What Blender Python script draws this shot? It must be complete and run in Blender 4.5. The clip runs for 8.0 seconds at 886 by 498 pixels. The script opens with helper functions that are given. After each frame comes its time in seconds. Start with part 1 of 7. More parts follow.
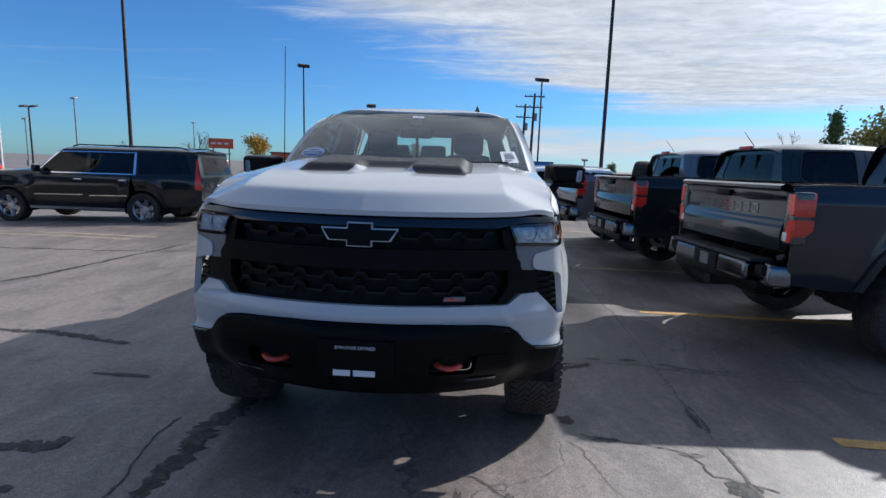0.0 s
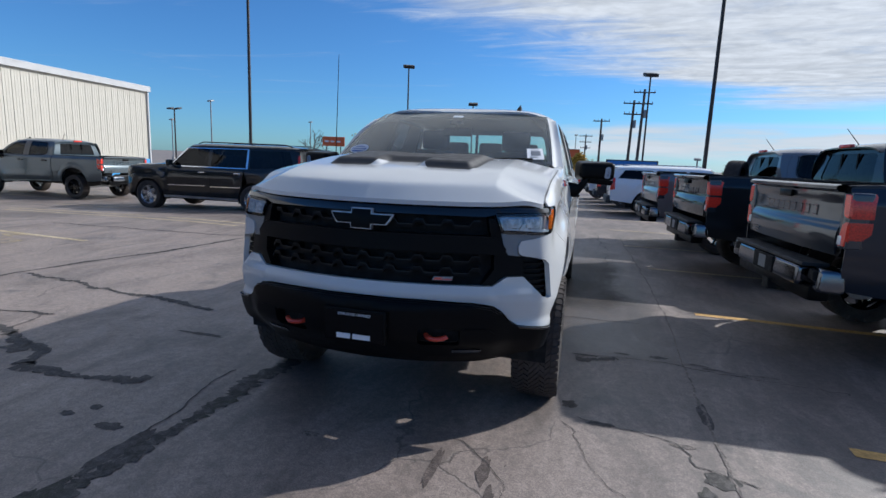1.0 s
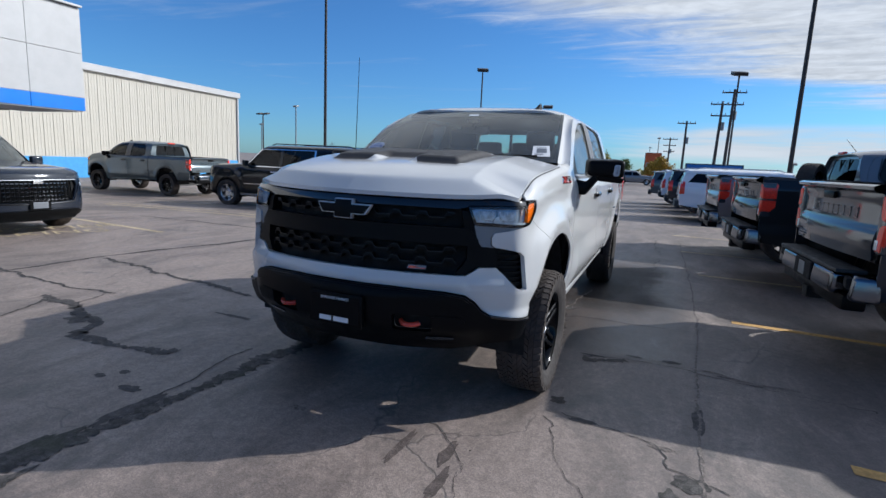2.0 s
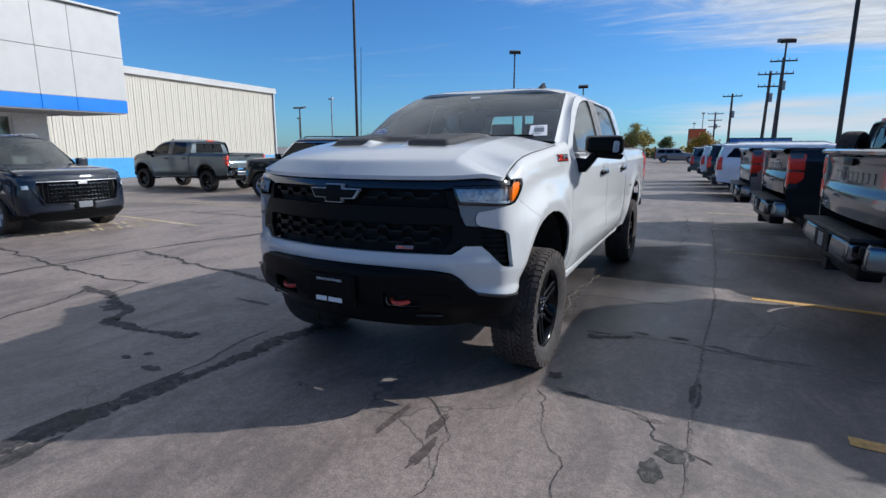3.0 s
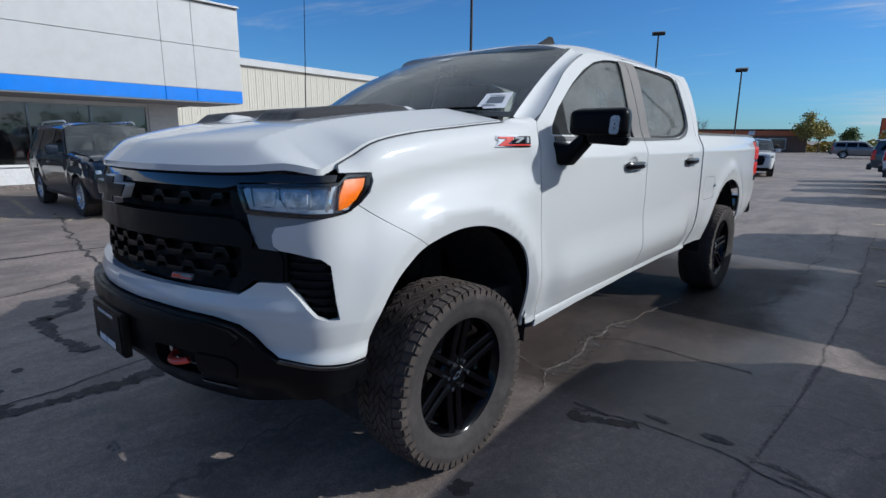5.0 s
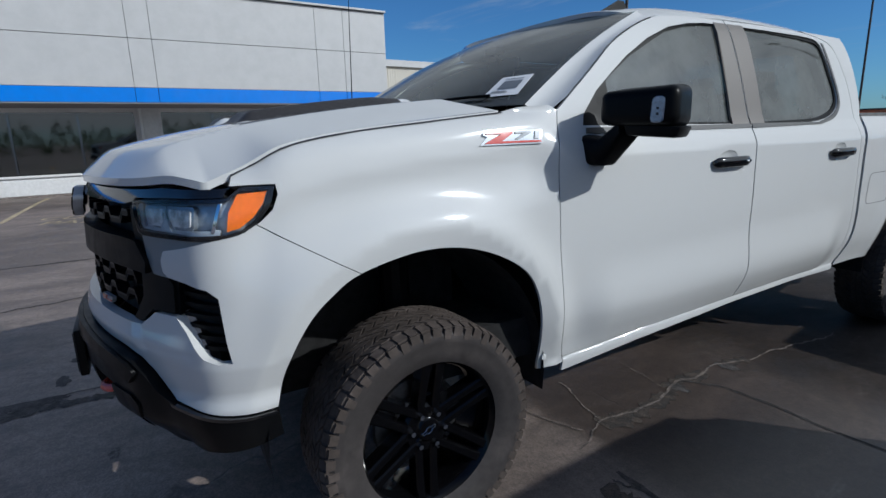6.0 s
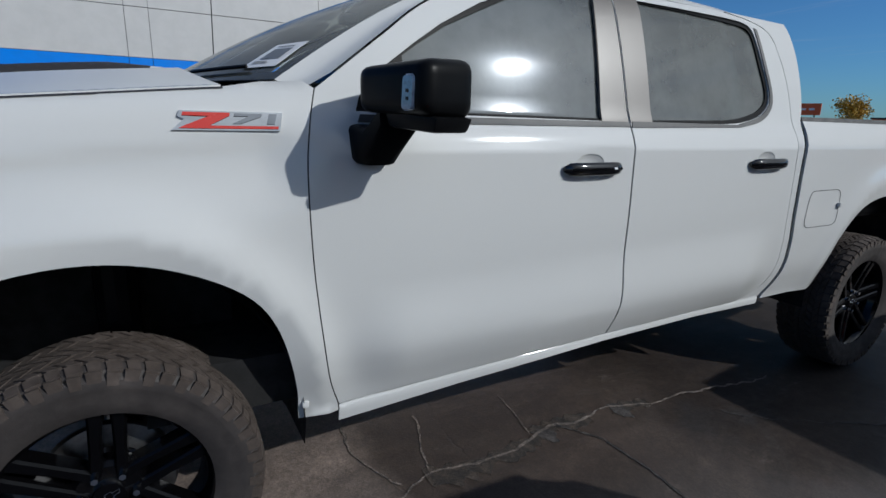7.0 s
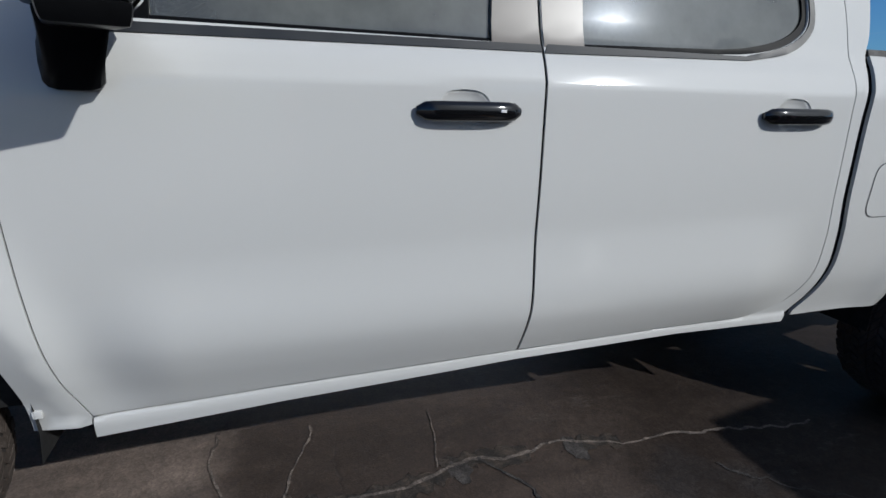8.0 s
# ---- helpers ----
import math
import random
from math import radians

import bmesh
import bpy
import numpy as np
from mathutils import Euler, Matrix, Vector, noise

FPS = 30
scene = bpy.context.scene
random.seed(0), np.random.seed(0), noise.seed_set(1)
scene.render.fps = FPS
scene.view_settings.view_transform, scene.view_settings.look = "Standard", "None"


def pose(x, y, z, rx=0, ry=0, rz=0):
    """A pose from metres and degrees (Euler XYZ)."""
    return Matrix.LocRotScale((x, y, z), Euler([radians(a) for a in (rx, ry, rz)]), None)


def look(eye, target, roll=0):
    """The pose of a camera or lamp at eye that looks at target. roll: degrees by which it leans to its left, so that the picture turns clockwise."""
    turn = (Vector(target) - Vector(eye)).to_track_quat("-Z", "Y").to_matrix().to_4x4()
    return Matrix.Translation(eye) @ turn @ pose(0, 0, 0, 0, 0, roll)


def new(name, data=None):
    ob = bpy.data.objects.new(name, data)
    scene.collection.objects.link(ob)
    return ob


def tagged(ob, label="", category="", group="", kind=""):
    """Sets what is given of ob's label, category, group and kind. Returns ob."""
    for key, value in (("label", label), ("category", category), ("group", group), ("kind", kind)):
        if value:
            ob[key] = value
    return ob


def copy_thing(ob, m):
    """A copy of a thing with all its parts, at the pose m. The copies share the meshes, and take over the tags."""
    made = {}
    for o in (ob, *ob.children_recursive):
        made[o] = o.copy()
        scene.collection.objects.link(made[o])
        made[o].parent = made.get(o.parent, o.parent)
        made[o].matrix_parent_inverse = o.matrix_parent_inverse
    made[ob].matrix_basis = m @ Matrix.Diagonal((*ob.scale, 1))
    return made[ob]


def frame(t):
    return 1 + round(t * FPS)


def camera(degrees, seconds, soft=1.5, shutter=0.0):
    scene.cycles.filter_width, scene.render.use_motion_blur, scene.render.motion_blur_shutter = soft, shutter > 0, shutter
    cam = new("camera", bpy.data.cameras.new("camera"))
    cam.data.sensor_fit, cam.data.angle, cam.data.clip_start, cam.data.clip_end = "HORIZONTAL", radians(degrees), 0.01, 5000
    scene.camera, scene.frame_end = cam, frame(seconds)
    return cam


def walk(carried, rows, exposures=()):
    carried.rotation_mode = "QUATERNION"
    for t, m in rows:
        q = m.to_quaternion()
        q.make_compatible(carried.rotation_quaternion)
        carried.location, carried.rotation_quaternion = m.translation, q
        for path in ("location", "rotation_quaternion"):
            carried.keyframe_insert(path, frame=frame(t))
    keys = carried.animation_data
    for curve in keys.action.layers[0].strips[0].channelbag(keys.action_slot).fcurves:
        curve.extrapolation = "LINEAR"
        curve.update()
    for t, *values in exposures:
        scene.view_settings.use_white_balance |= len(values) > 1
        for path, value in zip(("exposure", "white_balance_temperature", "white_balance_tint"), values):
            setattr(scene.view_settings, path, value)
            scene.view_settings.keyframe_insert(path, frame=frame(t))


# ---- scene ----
cam = camera(80.5, 8.0)
PATH = [
    (0, (0.51, -3.126, 1.483), (0.356, -1.156, 1.172), 1.8),
    (0.5, (0.846, -3.149, 1.46), (0.501, -1.205, 1.142), 2.2),
    (1, (1.079, -3.34, 1.483), (0.548, -1.441, 1.152), 2.3),
    (1.5, (1.32, -3.347, 1.487), (0.618, -1.502, 1.162), 2.6),
    (2, (1.606, -3.279, 1.455), (0.807, -1.476, 1.125), 2.6),
    (2.2, (1.69, -3.305, 1.435), (0.852, -1.526, 1.069), 2.0),
    (3.3, (1.991, -3.115, 1.442), (1.025, -1.405, 1.068), -0.6),
    (3.5, (2.059, -2.975, 1.461), (1.058, -1.281, 1.104), -1.0),
    (4, (2.108, -2.559, 1.455), (1.029, -0.918, 1.076), -1.0),
    (4.2, (2.11, -2.365, 1.43), (1.023, -0.737, 1.021), -0.4),
    (5.3, (2.303, -1.272, 1.379), (0.85, 0.037, 0.961), -0.2),
    (5.5, (2.285, -1.122, 1.389), (0.763, 0.102, 0.959), -0.9),
    (6, (2.346, -0.725, 1.387), (0.646, 0.238, 0.957), -1.7),
    (6.5, (2.368, -0.268, 1.368), (0.6, 0.554, 0.923), -1.4),
    (7, (2.353, 0.247, 1.381), (0.625, 1.135, 0.905), 1.3),
    (7.5, (2.327, 0.698, 1.352), (0.553, 1.474, 0.849), 2.0),
    (8, (2.165, 1.144, 1.253), (0.318, 1.685, 0.706), 1.3),
]
walk(cam, [(t, look(eye, target, roll)) for t, eye, target, roll in PATH],
     [(0, 0.0, 5980, 9.5), (4, -0.03, 5960, 8.6), (5.5, -0.42, 5850, 7), (6.5, -0.64, 5900, 6.5), (7, -0.68, 5980, 7), (8, -0.62, 6080, 8)])

# ---- sky and sun ----
SUN_ELEVATION, SUN_AZIMUTH = 31.0, 40.0  # degrees; azimuth counted from +x towards +y
toward_sun = Vector((math.cos(radians(SUN_ELEVATION)) * math.cos(radians(SUN_AZIMUTH)),
                     math.cos(radians(SUN_ELEVATION)) * math.sin(radians(SUN_AZIMUTH)), math.sin(radians(SUN_ELEVATION))))
sun = new("sun", bpy.data.lights.new("sun", "SUN"))
sun.data.energy, sun.data.angle, sun.data.color = 5.0, radians(0.6), (1.0, 0.955, 0.89)
sun.matrix_world = look(toward_sun * 60, (0, 0, 0))

world = bpy.data.worlds.new("sky")
scene.world = world
world.use_nodes = True


class Nodes:
    """Short hand for node trees."""

    def __init__(self, tree):
        self.tree = tree
        tree.nodes.clear()

    def add(self, kind, links=(), **values):
        node = self.tree.nodes.new(kind)
        for key, value in values.items():
            if key.startswith("in_"):
                node.inputs[key[3:].replace("_", " ")].default_value = value
            elif key == "operation":
                node.operation = value
            elif key == "use_clamp":
                node.use_clamp = value
            elif key == "data_type":
                node.data_type = value
            elif key == "blend_type":
                node.blend_type = value
            elif key == "interpolation_type":
                node.interpolation_type = value
            elif key == "feature":
                node.feature = value
            elif key == "sky":
                node.sky_type, node.sun_disc, node.sun_elevation, node.sun_rotation = "NISHITA", False, value[0], value[1]
                node.altitude, node.air_density, node.dust_density, node.ozone_density = value[2:]
        for slot, source in dict(links).items():
            self.tree.links.new(source, node.inputs[slot])
        return node

    def math(self, operation, a, b=0.0, clamp=False):
        node = self.add("ShaderNodeMath", operation=operation, use_clamp=clamp)
        for n, v in enumerate((a, b)):
            if isinstance(v, (int, float)):
                node.inputs[n].default_value = v
            else:
                self.tree.links.new(v, node.inputs[n])
        return node.outputs[0]

    def mix(self, factor, a, b, blend="MIX"):
        node = self.add("ShaderNodeMix", data_type="RGBA", blend_type=blend)
        for n, v in ((0, factor), (6, a), (7, b)):
            if isinstance(v, (int, float)):
                node.inputs[n].default_value = v
            elif isinstance(v, (tuple, list)):
                node.inputs[n].default_value = (*v, 1)
            else:
                self.tree.links.new(v, node.inputs[n])
        return node.outputs[2]

    def ramp(self, source, lo, hi, a=0.0, b=1.0):
        node = self.add("ShaderNodeMapRange", {0: source}, interpolation_type="SMOOTHSTEP")
        for n, v in enumerate((lo, hi, a, b)):
            node.inputs[n + 1].default_value = v
        return node.outputs[0]

    def noise(self, vector, scale, detail=4.0, rough=0.55, warp=0.0):
        node = self.add("ShaderNodeTexNoise", {"Vector": vector}, in_Scale=scale, in_Detail=detail, in_Roughness=rough, in_Distortion=warp)
        return node.outputs["Fac"]


def build_sky():
    n = Nodes(world.node_tree)
    sky = n.add("ShaderNodeTexSky", sky=(radians(SUN_ELEVATION), radians(90 - SUN_AZIMUTH), 200.0, 1.0, 0.35, 2.2))
    way = n.add("ShaderNodeTexCoord").outputs["Generated"]
    xyz = n.add("ShaderNodeSeparateXYZ", {0: way})
    x, y, z = xyz.outputs
    up = n.math("MAXIMUM", z, 0.03)
    fx, fy = n.math("DIVIDE", x, up), n.math("DIVIDE", y, up)
    flat = n.add("ShaderNodeCombineXYZ", {0: fx, 1: fy}).outputs[0]
    turned = n.add("ShaderNodeMapping", {"Vector": flat}, in_Rotation=(0, 0, radians(-56)), in_Scale=(0.42, 1.0, 1.0)).outputs[0]
    large = n.noise(turned, 0.45, 5.0, 0.55, 0.4)
    ripple = n.noise(turned, 2.6, 7.0, 0.66, 0.9)
    fine = n.noise(flat, 5.5, 5.0, 0.6, 0.5)
    # a high sheet covers the sun's side of the sky up to a long straight edge
    edge = n.math("SUBTRACT", n.math("MULTIPLY", fx, 0.83), n.math("MULTIPLY", fy, 0.55))
    body = n.math("ADD", edge, n.math("MULTIPLY", n.math("SUBTRACT", large, 0.5), 3.4))
    body = n.math("ADD", body, n.math("MULTIPLY", n.math("SUBTRACT", ripple, 0.5), 1.7))
    cover = n.ramp(body, -3.6, -2.2, 0.0, 1.0)
    # thinner bands run through the sheet, and it ends above a clear gap
    cover = n.math("MULTIPLY", cover, n.ramp(n.math("ADD", n.math("MULTIPLY", large, 0.5), n.math("MULTIPLY", ripple, 0.5)), 0.30, 0.50, 0.80, 0.98))
    cover = n.math("MULTIPLY", cover, n.ramp(n.math("ADD", z, n.math("MULTIPLY", n.math("SUBTRACT", large, 0.5), 0.05)), 0.092, 0.125))
    cover = n.math("MULTIPLY", cover, n.ramp(z, 0.58, 0.9, 1.0, 0.35))
    cover = n.math("MULTIPLY", cover, n.ramp(y, -0.35, 0.05))
    broad = n.add("ShaderNodeMapping", {"Vector": way}, in_Scale=(2.2, 2.2, 26.0)).outputs[0]
    drift = n.noise(broad, 1.6, 5.0, 0.55, 0.4)
    side = n.math("ADD", x, n.math("MULTIPLY", n.math("SUBTRACT", drift, 0.5), 0.5))
    low = n.math("MULTIPLY", n.ramp(n.math("ADD", z, n.math("MULTIPLY", n.math("SUBTRACT", drift, 0.5), 0.05)), 0.012, 0.04, 0.35, 1.0), n.ramp(n.math("ADD", z, n.math("MULTIPLY", n.math("SUBTRACT", drift, 0.5), 0.03)), 0.084, 0.066))
    bank = n.math("MULTIPLY", low, n.math("MULTIPLY", n.ramp(side, -0.12, 0.08, 0.0, 0.92), n.ramp(drift, 0.34, 0.54, 0.35, 1.0)))
    wisps = n.math("MULTIPLY", n.ramp(n.noise(turned, 1.1, 7.0, 0.6, 1.2), 0.56, 0.85, 0.0, 0.35), n.ramp(z, 0.04, 0.2))
    cover = n.math("MAXIMUM", n.math("MAXIMUM", cover, bank), wisps)
    high = n.ramp(z, 0.088, 0.115)
    shade = n.math("MULTIPLY", n.ramp(ripple, 0.3, 0.7, 0.80, 1.04), n.ramp(fine, 0.3, 0.7, 0.9, 1.06))
    shade = n.math("ADD", n.math("MULTIPLY", shade, high), n.math("MULTIPLY", n.ramp(drift, 0.3, 0.7, 0.84, 0.98), n.math("SUBTRACT", 1.0, high)))
    white = n.mix(1.0, (7.2, 7.4, 7.8), n.add("ShaderNodeCombineColor", {0: shade, 1: shade, 2: shade}).outputs[0], "MULTIPLY")
    deep = n.mix(1.0, sky.outputs[0], (0.46, 0.83, 1.26), "MULTIPLY")
    colour = n.mix(cover, deep, white)
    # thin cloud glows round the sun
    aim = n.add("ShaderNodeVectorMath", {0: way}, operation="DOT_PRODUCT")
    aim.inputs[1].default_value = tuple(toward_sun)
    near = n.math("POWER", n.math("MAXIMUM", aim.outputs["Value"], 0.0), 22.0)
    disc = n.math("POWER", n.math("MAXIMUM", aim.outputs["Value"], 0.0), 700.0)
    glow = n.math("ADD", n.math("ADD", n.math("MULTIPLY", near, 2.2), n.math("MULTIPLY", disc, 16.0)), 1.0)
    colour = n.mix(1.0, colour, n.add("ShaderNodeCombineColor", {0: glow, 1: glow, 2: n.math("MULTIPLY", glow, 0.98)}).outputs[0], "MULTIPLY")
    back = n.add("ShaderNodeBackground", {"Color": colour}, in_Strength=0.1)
    n.add("ShaderNodeOutputWorld", {"Surface": back.outputs[0]})


build_sky()

# ---- materials ----
MATS = {}


def material(name, colour, rough=0.5, metal=0.0, coat=0.0, spread=0.0, grain=40.0, stain=0.0, relief=0.0, relief_scale=120.0, emit=None, specular=0.5,
             transmission=0.0, dust=0.0):
    """A surface with fine grain, large stains and a little relief."""
    if name in MATS:
        return MATS[name]
    m = bpy.data.materials.new(name)
    m.use_nodes = True
    n = Nodes(m.node_tree)
    where = n.add("ShaderNodeTexCoord").outputs["Object"]
    base = n.add("ShaderNodeRGB")
    base.outputs[0].default_value = (*colour, 1)
    tint = base.outputs[0]
    if spread:
        f = n.ramp(n.noise(where, grain, 5.0, 0.6), 0.3, 0.7, 1 - spread, 1 + spread)
        tint = n.mix(1.0, tint, n.add("ShaderNodeCombineColor", {0: f, 1: f, 2: f}).outputs[0], "MULTIPLY")
    if stain:
        f = n.ramp(n.noise(where, 1.3, 6.0, 0.62, 0.4), 0.35, 0.75, 1.0, 1 - stain)
        tint = n.mix(1.0, tint, n.add("ShaderNodeCombineColor", {0: f, 1: f, 2: f}).outputs[0], "MULTIPLY")
    if dust:
        f = n.ramp(n.noise(where, 6.0, 6.0, 0.65), 0.45, 0.8, 0.0, dust)
        tint = n.mix(f, tint, (0.26, 0.215, 0.195))
    links = {"Base Color": tint}
    r = n.ramp(n.noise(where, max(grain * 0.4, 3.0), 4.0), 0.3, 0.7, rough * 0.85, min(rough * 1.15, 1.0))
    if coat < 1.0 and grain < 400:
        links["Roughness"] = r
    if relief:
        bump = n.add("ShaderNodeBump", {"Height": n.noise(where, relief_scale, 4.0, 0.6)}, in_Strength=relief, in_Distance=0.004)
        links["Normal"] = bump.outputs[0]
    p = n.add("ShaderNodeBsdfPrincipled", links, in_Metallic=metal)
    if coat >= 1.0 or grain >= 400:
        p.inputs["Roughness"].default_value = rough
    p.inputs["Coat Weight"].default_value, p.inputs["Coat Roughness"].default_value = coat, 0.07
    p.inputs["Specular IOR Level"].default_value = specular
    p.inputs["Transmission Weight"].default_value = transmission
    if emit:
        p.inputs["Emission Color"].default_value, p.inputs["Emission Strength"].default_value = (*emit[:3], 1), emit[3]
    n.add("ShaderNodeOutputMaterial", {"Surface": p.outputs[0]})
    MATS[name] = m
    return m


def glass(name, tint, ior=1.55, film=0.0):
    """Thin glass: tinted see-through with a mirror coat that grows at glancing angles and a pale film, part dust, part
    painted sky sheen.
    """
    if name in MATS:
        return MATS[name]
    m = bpy.data.materials.new(name)
    m.use_nodes = True
    n = Nodes(m.node_tree)
    fresnel = n.add("ShaderNodeFresnel", in_IOR=ior)
    where = n.add("ShaderNodeTexCoord").outputs["Object"]
    wave = n.add("ShaderNodeBump", {"Height": n.noise(where, 1.4, 2.0)}, in_Strength=0.012, in_Distance=0.02)
    clear = n.add("ShaderNodeBsdfTransparent", in_Color=(*tint, 1))
    gloss = n.add("ShaderNodeBsdfGlossy", {"Normal": wave.outputs[0]}, in_Roughness=0.035)
    both = n.add("ShaderNodeMixShader", {0: fresnel.outputs[0], 1: clear.outputs[0], 2: gloss.outputs[0]})
    if film:
        # diffuse film whitens the glass, also in place of haze and cloud reflection
        dust = n.add("ShaderNodeBsdfDiffuse", in_Color=(0.62, 0.66, 0.62, 1))
        amount = n.ramp(n.noise(where, 3.0, 5.0, 0.6), 0.3, 0.7, film * 0.6, film * 1.4)
        both = n.add("ShaderNodeMixShader", {0: amount, 1: both.outputs[0], 2: dust.outputs[0]})
    n.add("ShaderNodeOutputMaterial", {"Surface": both.outputs[0]})
    MATS[name] = m
    return m


def asphalt_material():
    m = bpy.data.materials.new("worn asphalt")
    m.use_nodes = True
    n = Nodes(m.node_tree)
    where = n.add("ShaderNodeTexCoord").outputs["Object"]
    drawn = n.add("ShaderNodeMapping", {"Vector": where}, in_Rotation=(0, 0, radians(4)), in_Scale=(1.0, 0.35, 1.0)).outputs[0]
    patches = n.noise(where, 0.22, 6.0, 0.6, 0.5)
    blots = n.noise(where, 1.3, 7.0, 0.68, 0.8)
    smears = n.noise(drawn, 2.6, 8.0, 0.7, 0.6)
    fine = n.noise(where, 18.0, 6.0, 0.75)
    stones = n.add("ShaderNodeTexVoronoi", {"Vector": where}, in_Scale=150.0)
    chips = n.add("ShaderNodeSeparateColor", {0: stones.outputs["Color"]}).outputs[0]
    cells = n.add("ShaderNodeTexVoronoi", {"Vector": n.add("ShaderNodeVectorMath", {0: where, 1: n.add("ShaderNodeTexNoise", {"Vector": where}, in_Scale=1.2, in_Detail=8.0).outputs["Color"]}, operation="ADD").outputs[0]},
                  feature="DISTANCE_TO_EDGE", in_Scale=0.33)
    crack = n.ramp(cells.outputs["Distance"], 0.0, 0.004, 0.6, 0.0)
    crack = n.math("MULTIPLY", crack, n.ramp(n.noise(where, 0.5, 3.0), 0.46, 0.6))
    body = n.math("ADD", n.math("MULTIPLY", patches, 0.5), n.math("MULTIPLY", smears, 0.5))
    colour = n.mix(n.ramp(body, 0.41, 0.60), (0.096, 0.075, 0.064), (0.202, 0.160, 0.136))
    # shade painted into the colour beside the pickup, between the long seams
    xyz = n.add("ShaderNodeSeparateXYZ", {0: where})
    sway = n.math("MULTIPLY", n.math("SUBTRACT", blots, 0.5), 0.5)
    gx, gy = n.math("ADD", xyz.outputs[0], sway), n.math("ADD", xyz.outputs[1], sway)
    shade_lane = n.math("MULTIPLY", n.math("MULTIPLY", n.ramp(gx, -1.05, -0.95), n.ramp(gx, 1.95, 1.6)), n.math("MULTIPLY", n.ramp(gy, 0.75, 0.95), n.ramp(gy, 7.5, 5.0)))
    # darkened once more towards the pickup's rear, for its cast shadow
    shade_rear = n.math("MULTIPLY", n.math("MULTIPLY", shade_lane, n.ramp(gx, 1.7, 1.3)), n.math("MULTIPLY", n.ramp(gy, 1.9, 2.6), n.ramp(gy, 5.6, 4.6)))
    colour = n.mix(shade_lane, n.mix(1.0, colour, (1.18, 1.18, 1.18), "MULTIPLY"), n.mix(1.0, colour, (0.46, 0.43, 0.41), "MULTIPLY"))
    colour = n.mix(shade_rear, colour, n.mix(1.0, colour, (0.42, 0.42, 0.42), "MULTIPLY"))
    colour = n.mix(n.ramp(blots, 0.54, 0.72, 0.0, 0.65), colour, (0.036, 0.033, 0.033))
    colour = n.mix(n.ramp(n.noise(drawn, 4.0, 9.0, 0.8, 0.3), 0.56, 0.72, 0.0, 0.45), colour, (0.17, 0.148, 0.135))
    g = n.math("MULTIPLY", n.ramp(fine, 0.3, 0.7, 0.78, 1.24), n.ramp(chips, 0.0, 1.0, 0.78, 1.22))
    colour = n.mix(1.0, colour, n.add("ShaderNodeCombineColor", {0: g, 1: g, 2: g}).outputs[0], "MULTIPLY")
    colour = n.mix(crack, colour, (0.025, 0.022, 0.022))
    height = n.math("ADD", n.math("MULTIPLY", stones.outputs["Distance"], 0.35), n.math("MULTIPLY", smears, 1.2))
    height = n.math("SUBTRACT", n.math("ADD", height, n.math("MULTIPLY", fine, 0.8)), n.math("MULTIPLY", crack, 1.5))
    bump = n.add("ShaderNodeBump", {"Height": height}, in_Strength=0.4, in_Distance=0.006)
    rough = n.math("SUBTRACT", n.ramp(blots, 0.3, 0.75, 0.66, 0.54), n.math("MULTIPLY", n.math("SUBTRACT", shade_lane, shade_rear), 0.13))
    shine = n.math("SUBTRACT", 1.0, n.math("MULTIPLY", shade_rear, 0.75))
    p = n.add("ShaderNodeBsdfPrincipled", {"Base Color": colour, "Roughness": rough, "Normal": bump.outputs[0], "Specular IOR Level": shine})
    n.add("ShaderNodeOutputMaterial", {"Surface": p.outputs[0]})
    MATS["asphalt"] = m
    return m


ASPHALT = asphalt_material()
WHITE_PAINT = material("white car paint", (0.535, 0.54, 0.535), 0.5, coat=1.0, specular=0.1)
BRIGHT_WHITE = material("bright white car paint", (0.78, 0.79, 0.80), 0.4, coat=1.0, specular=0.2)
BLACK_PAINT = material("black car paint", (0.005, 0.0085, 0.011), 0.55, coat=1.0, specular=0.1)
NAVY_PAINT = material("deep blue-black car paint", (0.012, 0.017, 0.026), 0.42, metal=0.3, coat=1.0, specular=0.2)
BLUE_METALLIC = material("dark blue metallic car paint", (0.006, 0.011, 0.022), 0.55, coat=1.0, specular=0.1)
GREY_PAINT = material("slate grey car paint", (0.052, 0.076, 0.090), 0.4, metal=0.3, coat=1.0)
TAUPE_PAINT = material("silver-grey car paint", (0.22, 0.21, 0.21), 0.35, metal=0.5, coat=1.0)
GLOSS_BLACK = material("gloss black trim", (0.005, 0.005, 0.006), 0.10, coat=0.5)
SATIN_BLACK = material("satin black plastic", (0.0045, 0.0048, 0.0055), 0.34, spread=0.1, relief=0.03, relief_scale=400, specular=0.085)
RIM_BLACK = material("gloss black wheel paint", (0.002, 0.002, 0.0025), 0.12, specular=0.22, spread=0.1)
GRAIN_BLACK = material("grained black plastic", (0.022, 0.023, 0.025), 0.6, spread=0.15, relief=0.25, relief_scale=500, dust=0.06)
DECAL_BLACK = material("matt black hood decal", (0.028, 0.026, 0.026), 0.52, spread=0.08)
GRILLE_BLACK = material("dark grille plastic", (0.005, 0.0052, 0.006), 0.36, specular=0.09, spread=0.1)
LINER = material("wheel well liner", (0.005, 0.005, 0.0055), 0.9, spread=0.2)
RUBBER = material("tyre rubber", (0.029, 0.0245, 0.0235), 0.75, spread=0.14, relief=0.2, relief_scale=220, dust=0.13)
TREAD = material("dusty brown tread rubber", (0.046, 0.035, 0.029), 0.8, spread=0.2, grain=60, relief=0.2, relief_scale=220, dust=0.3)
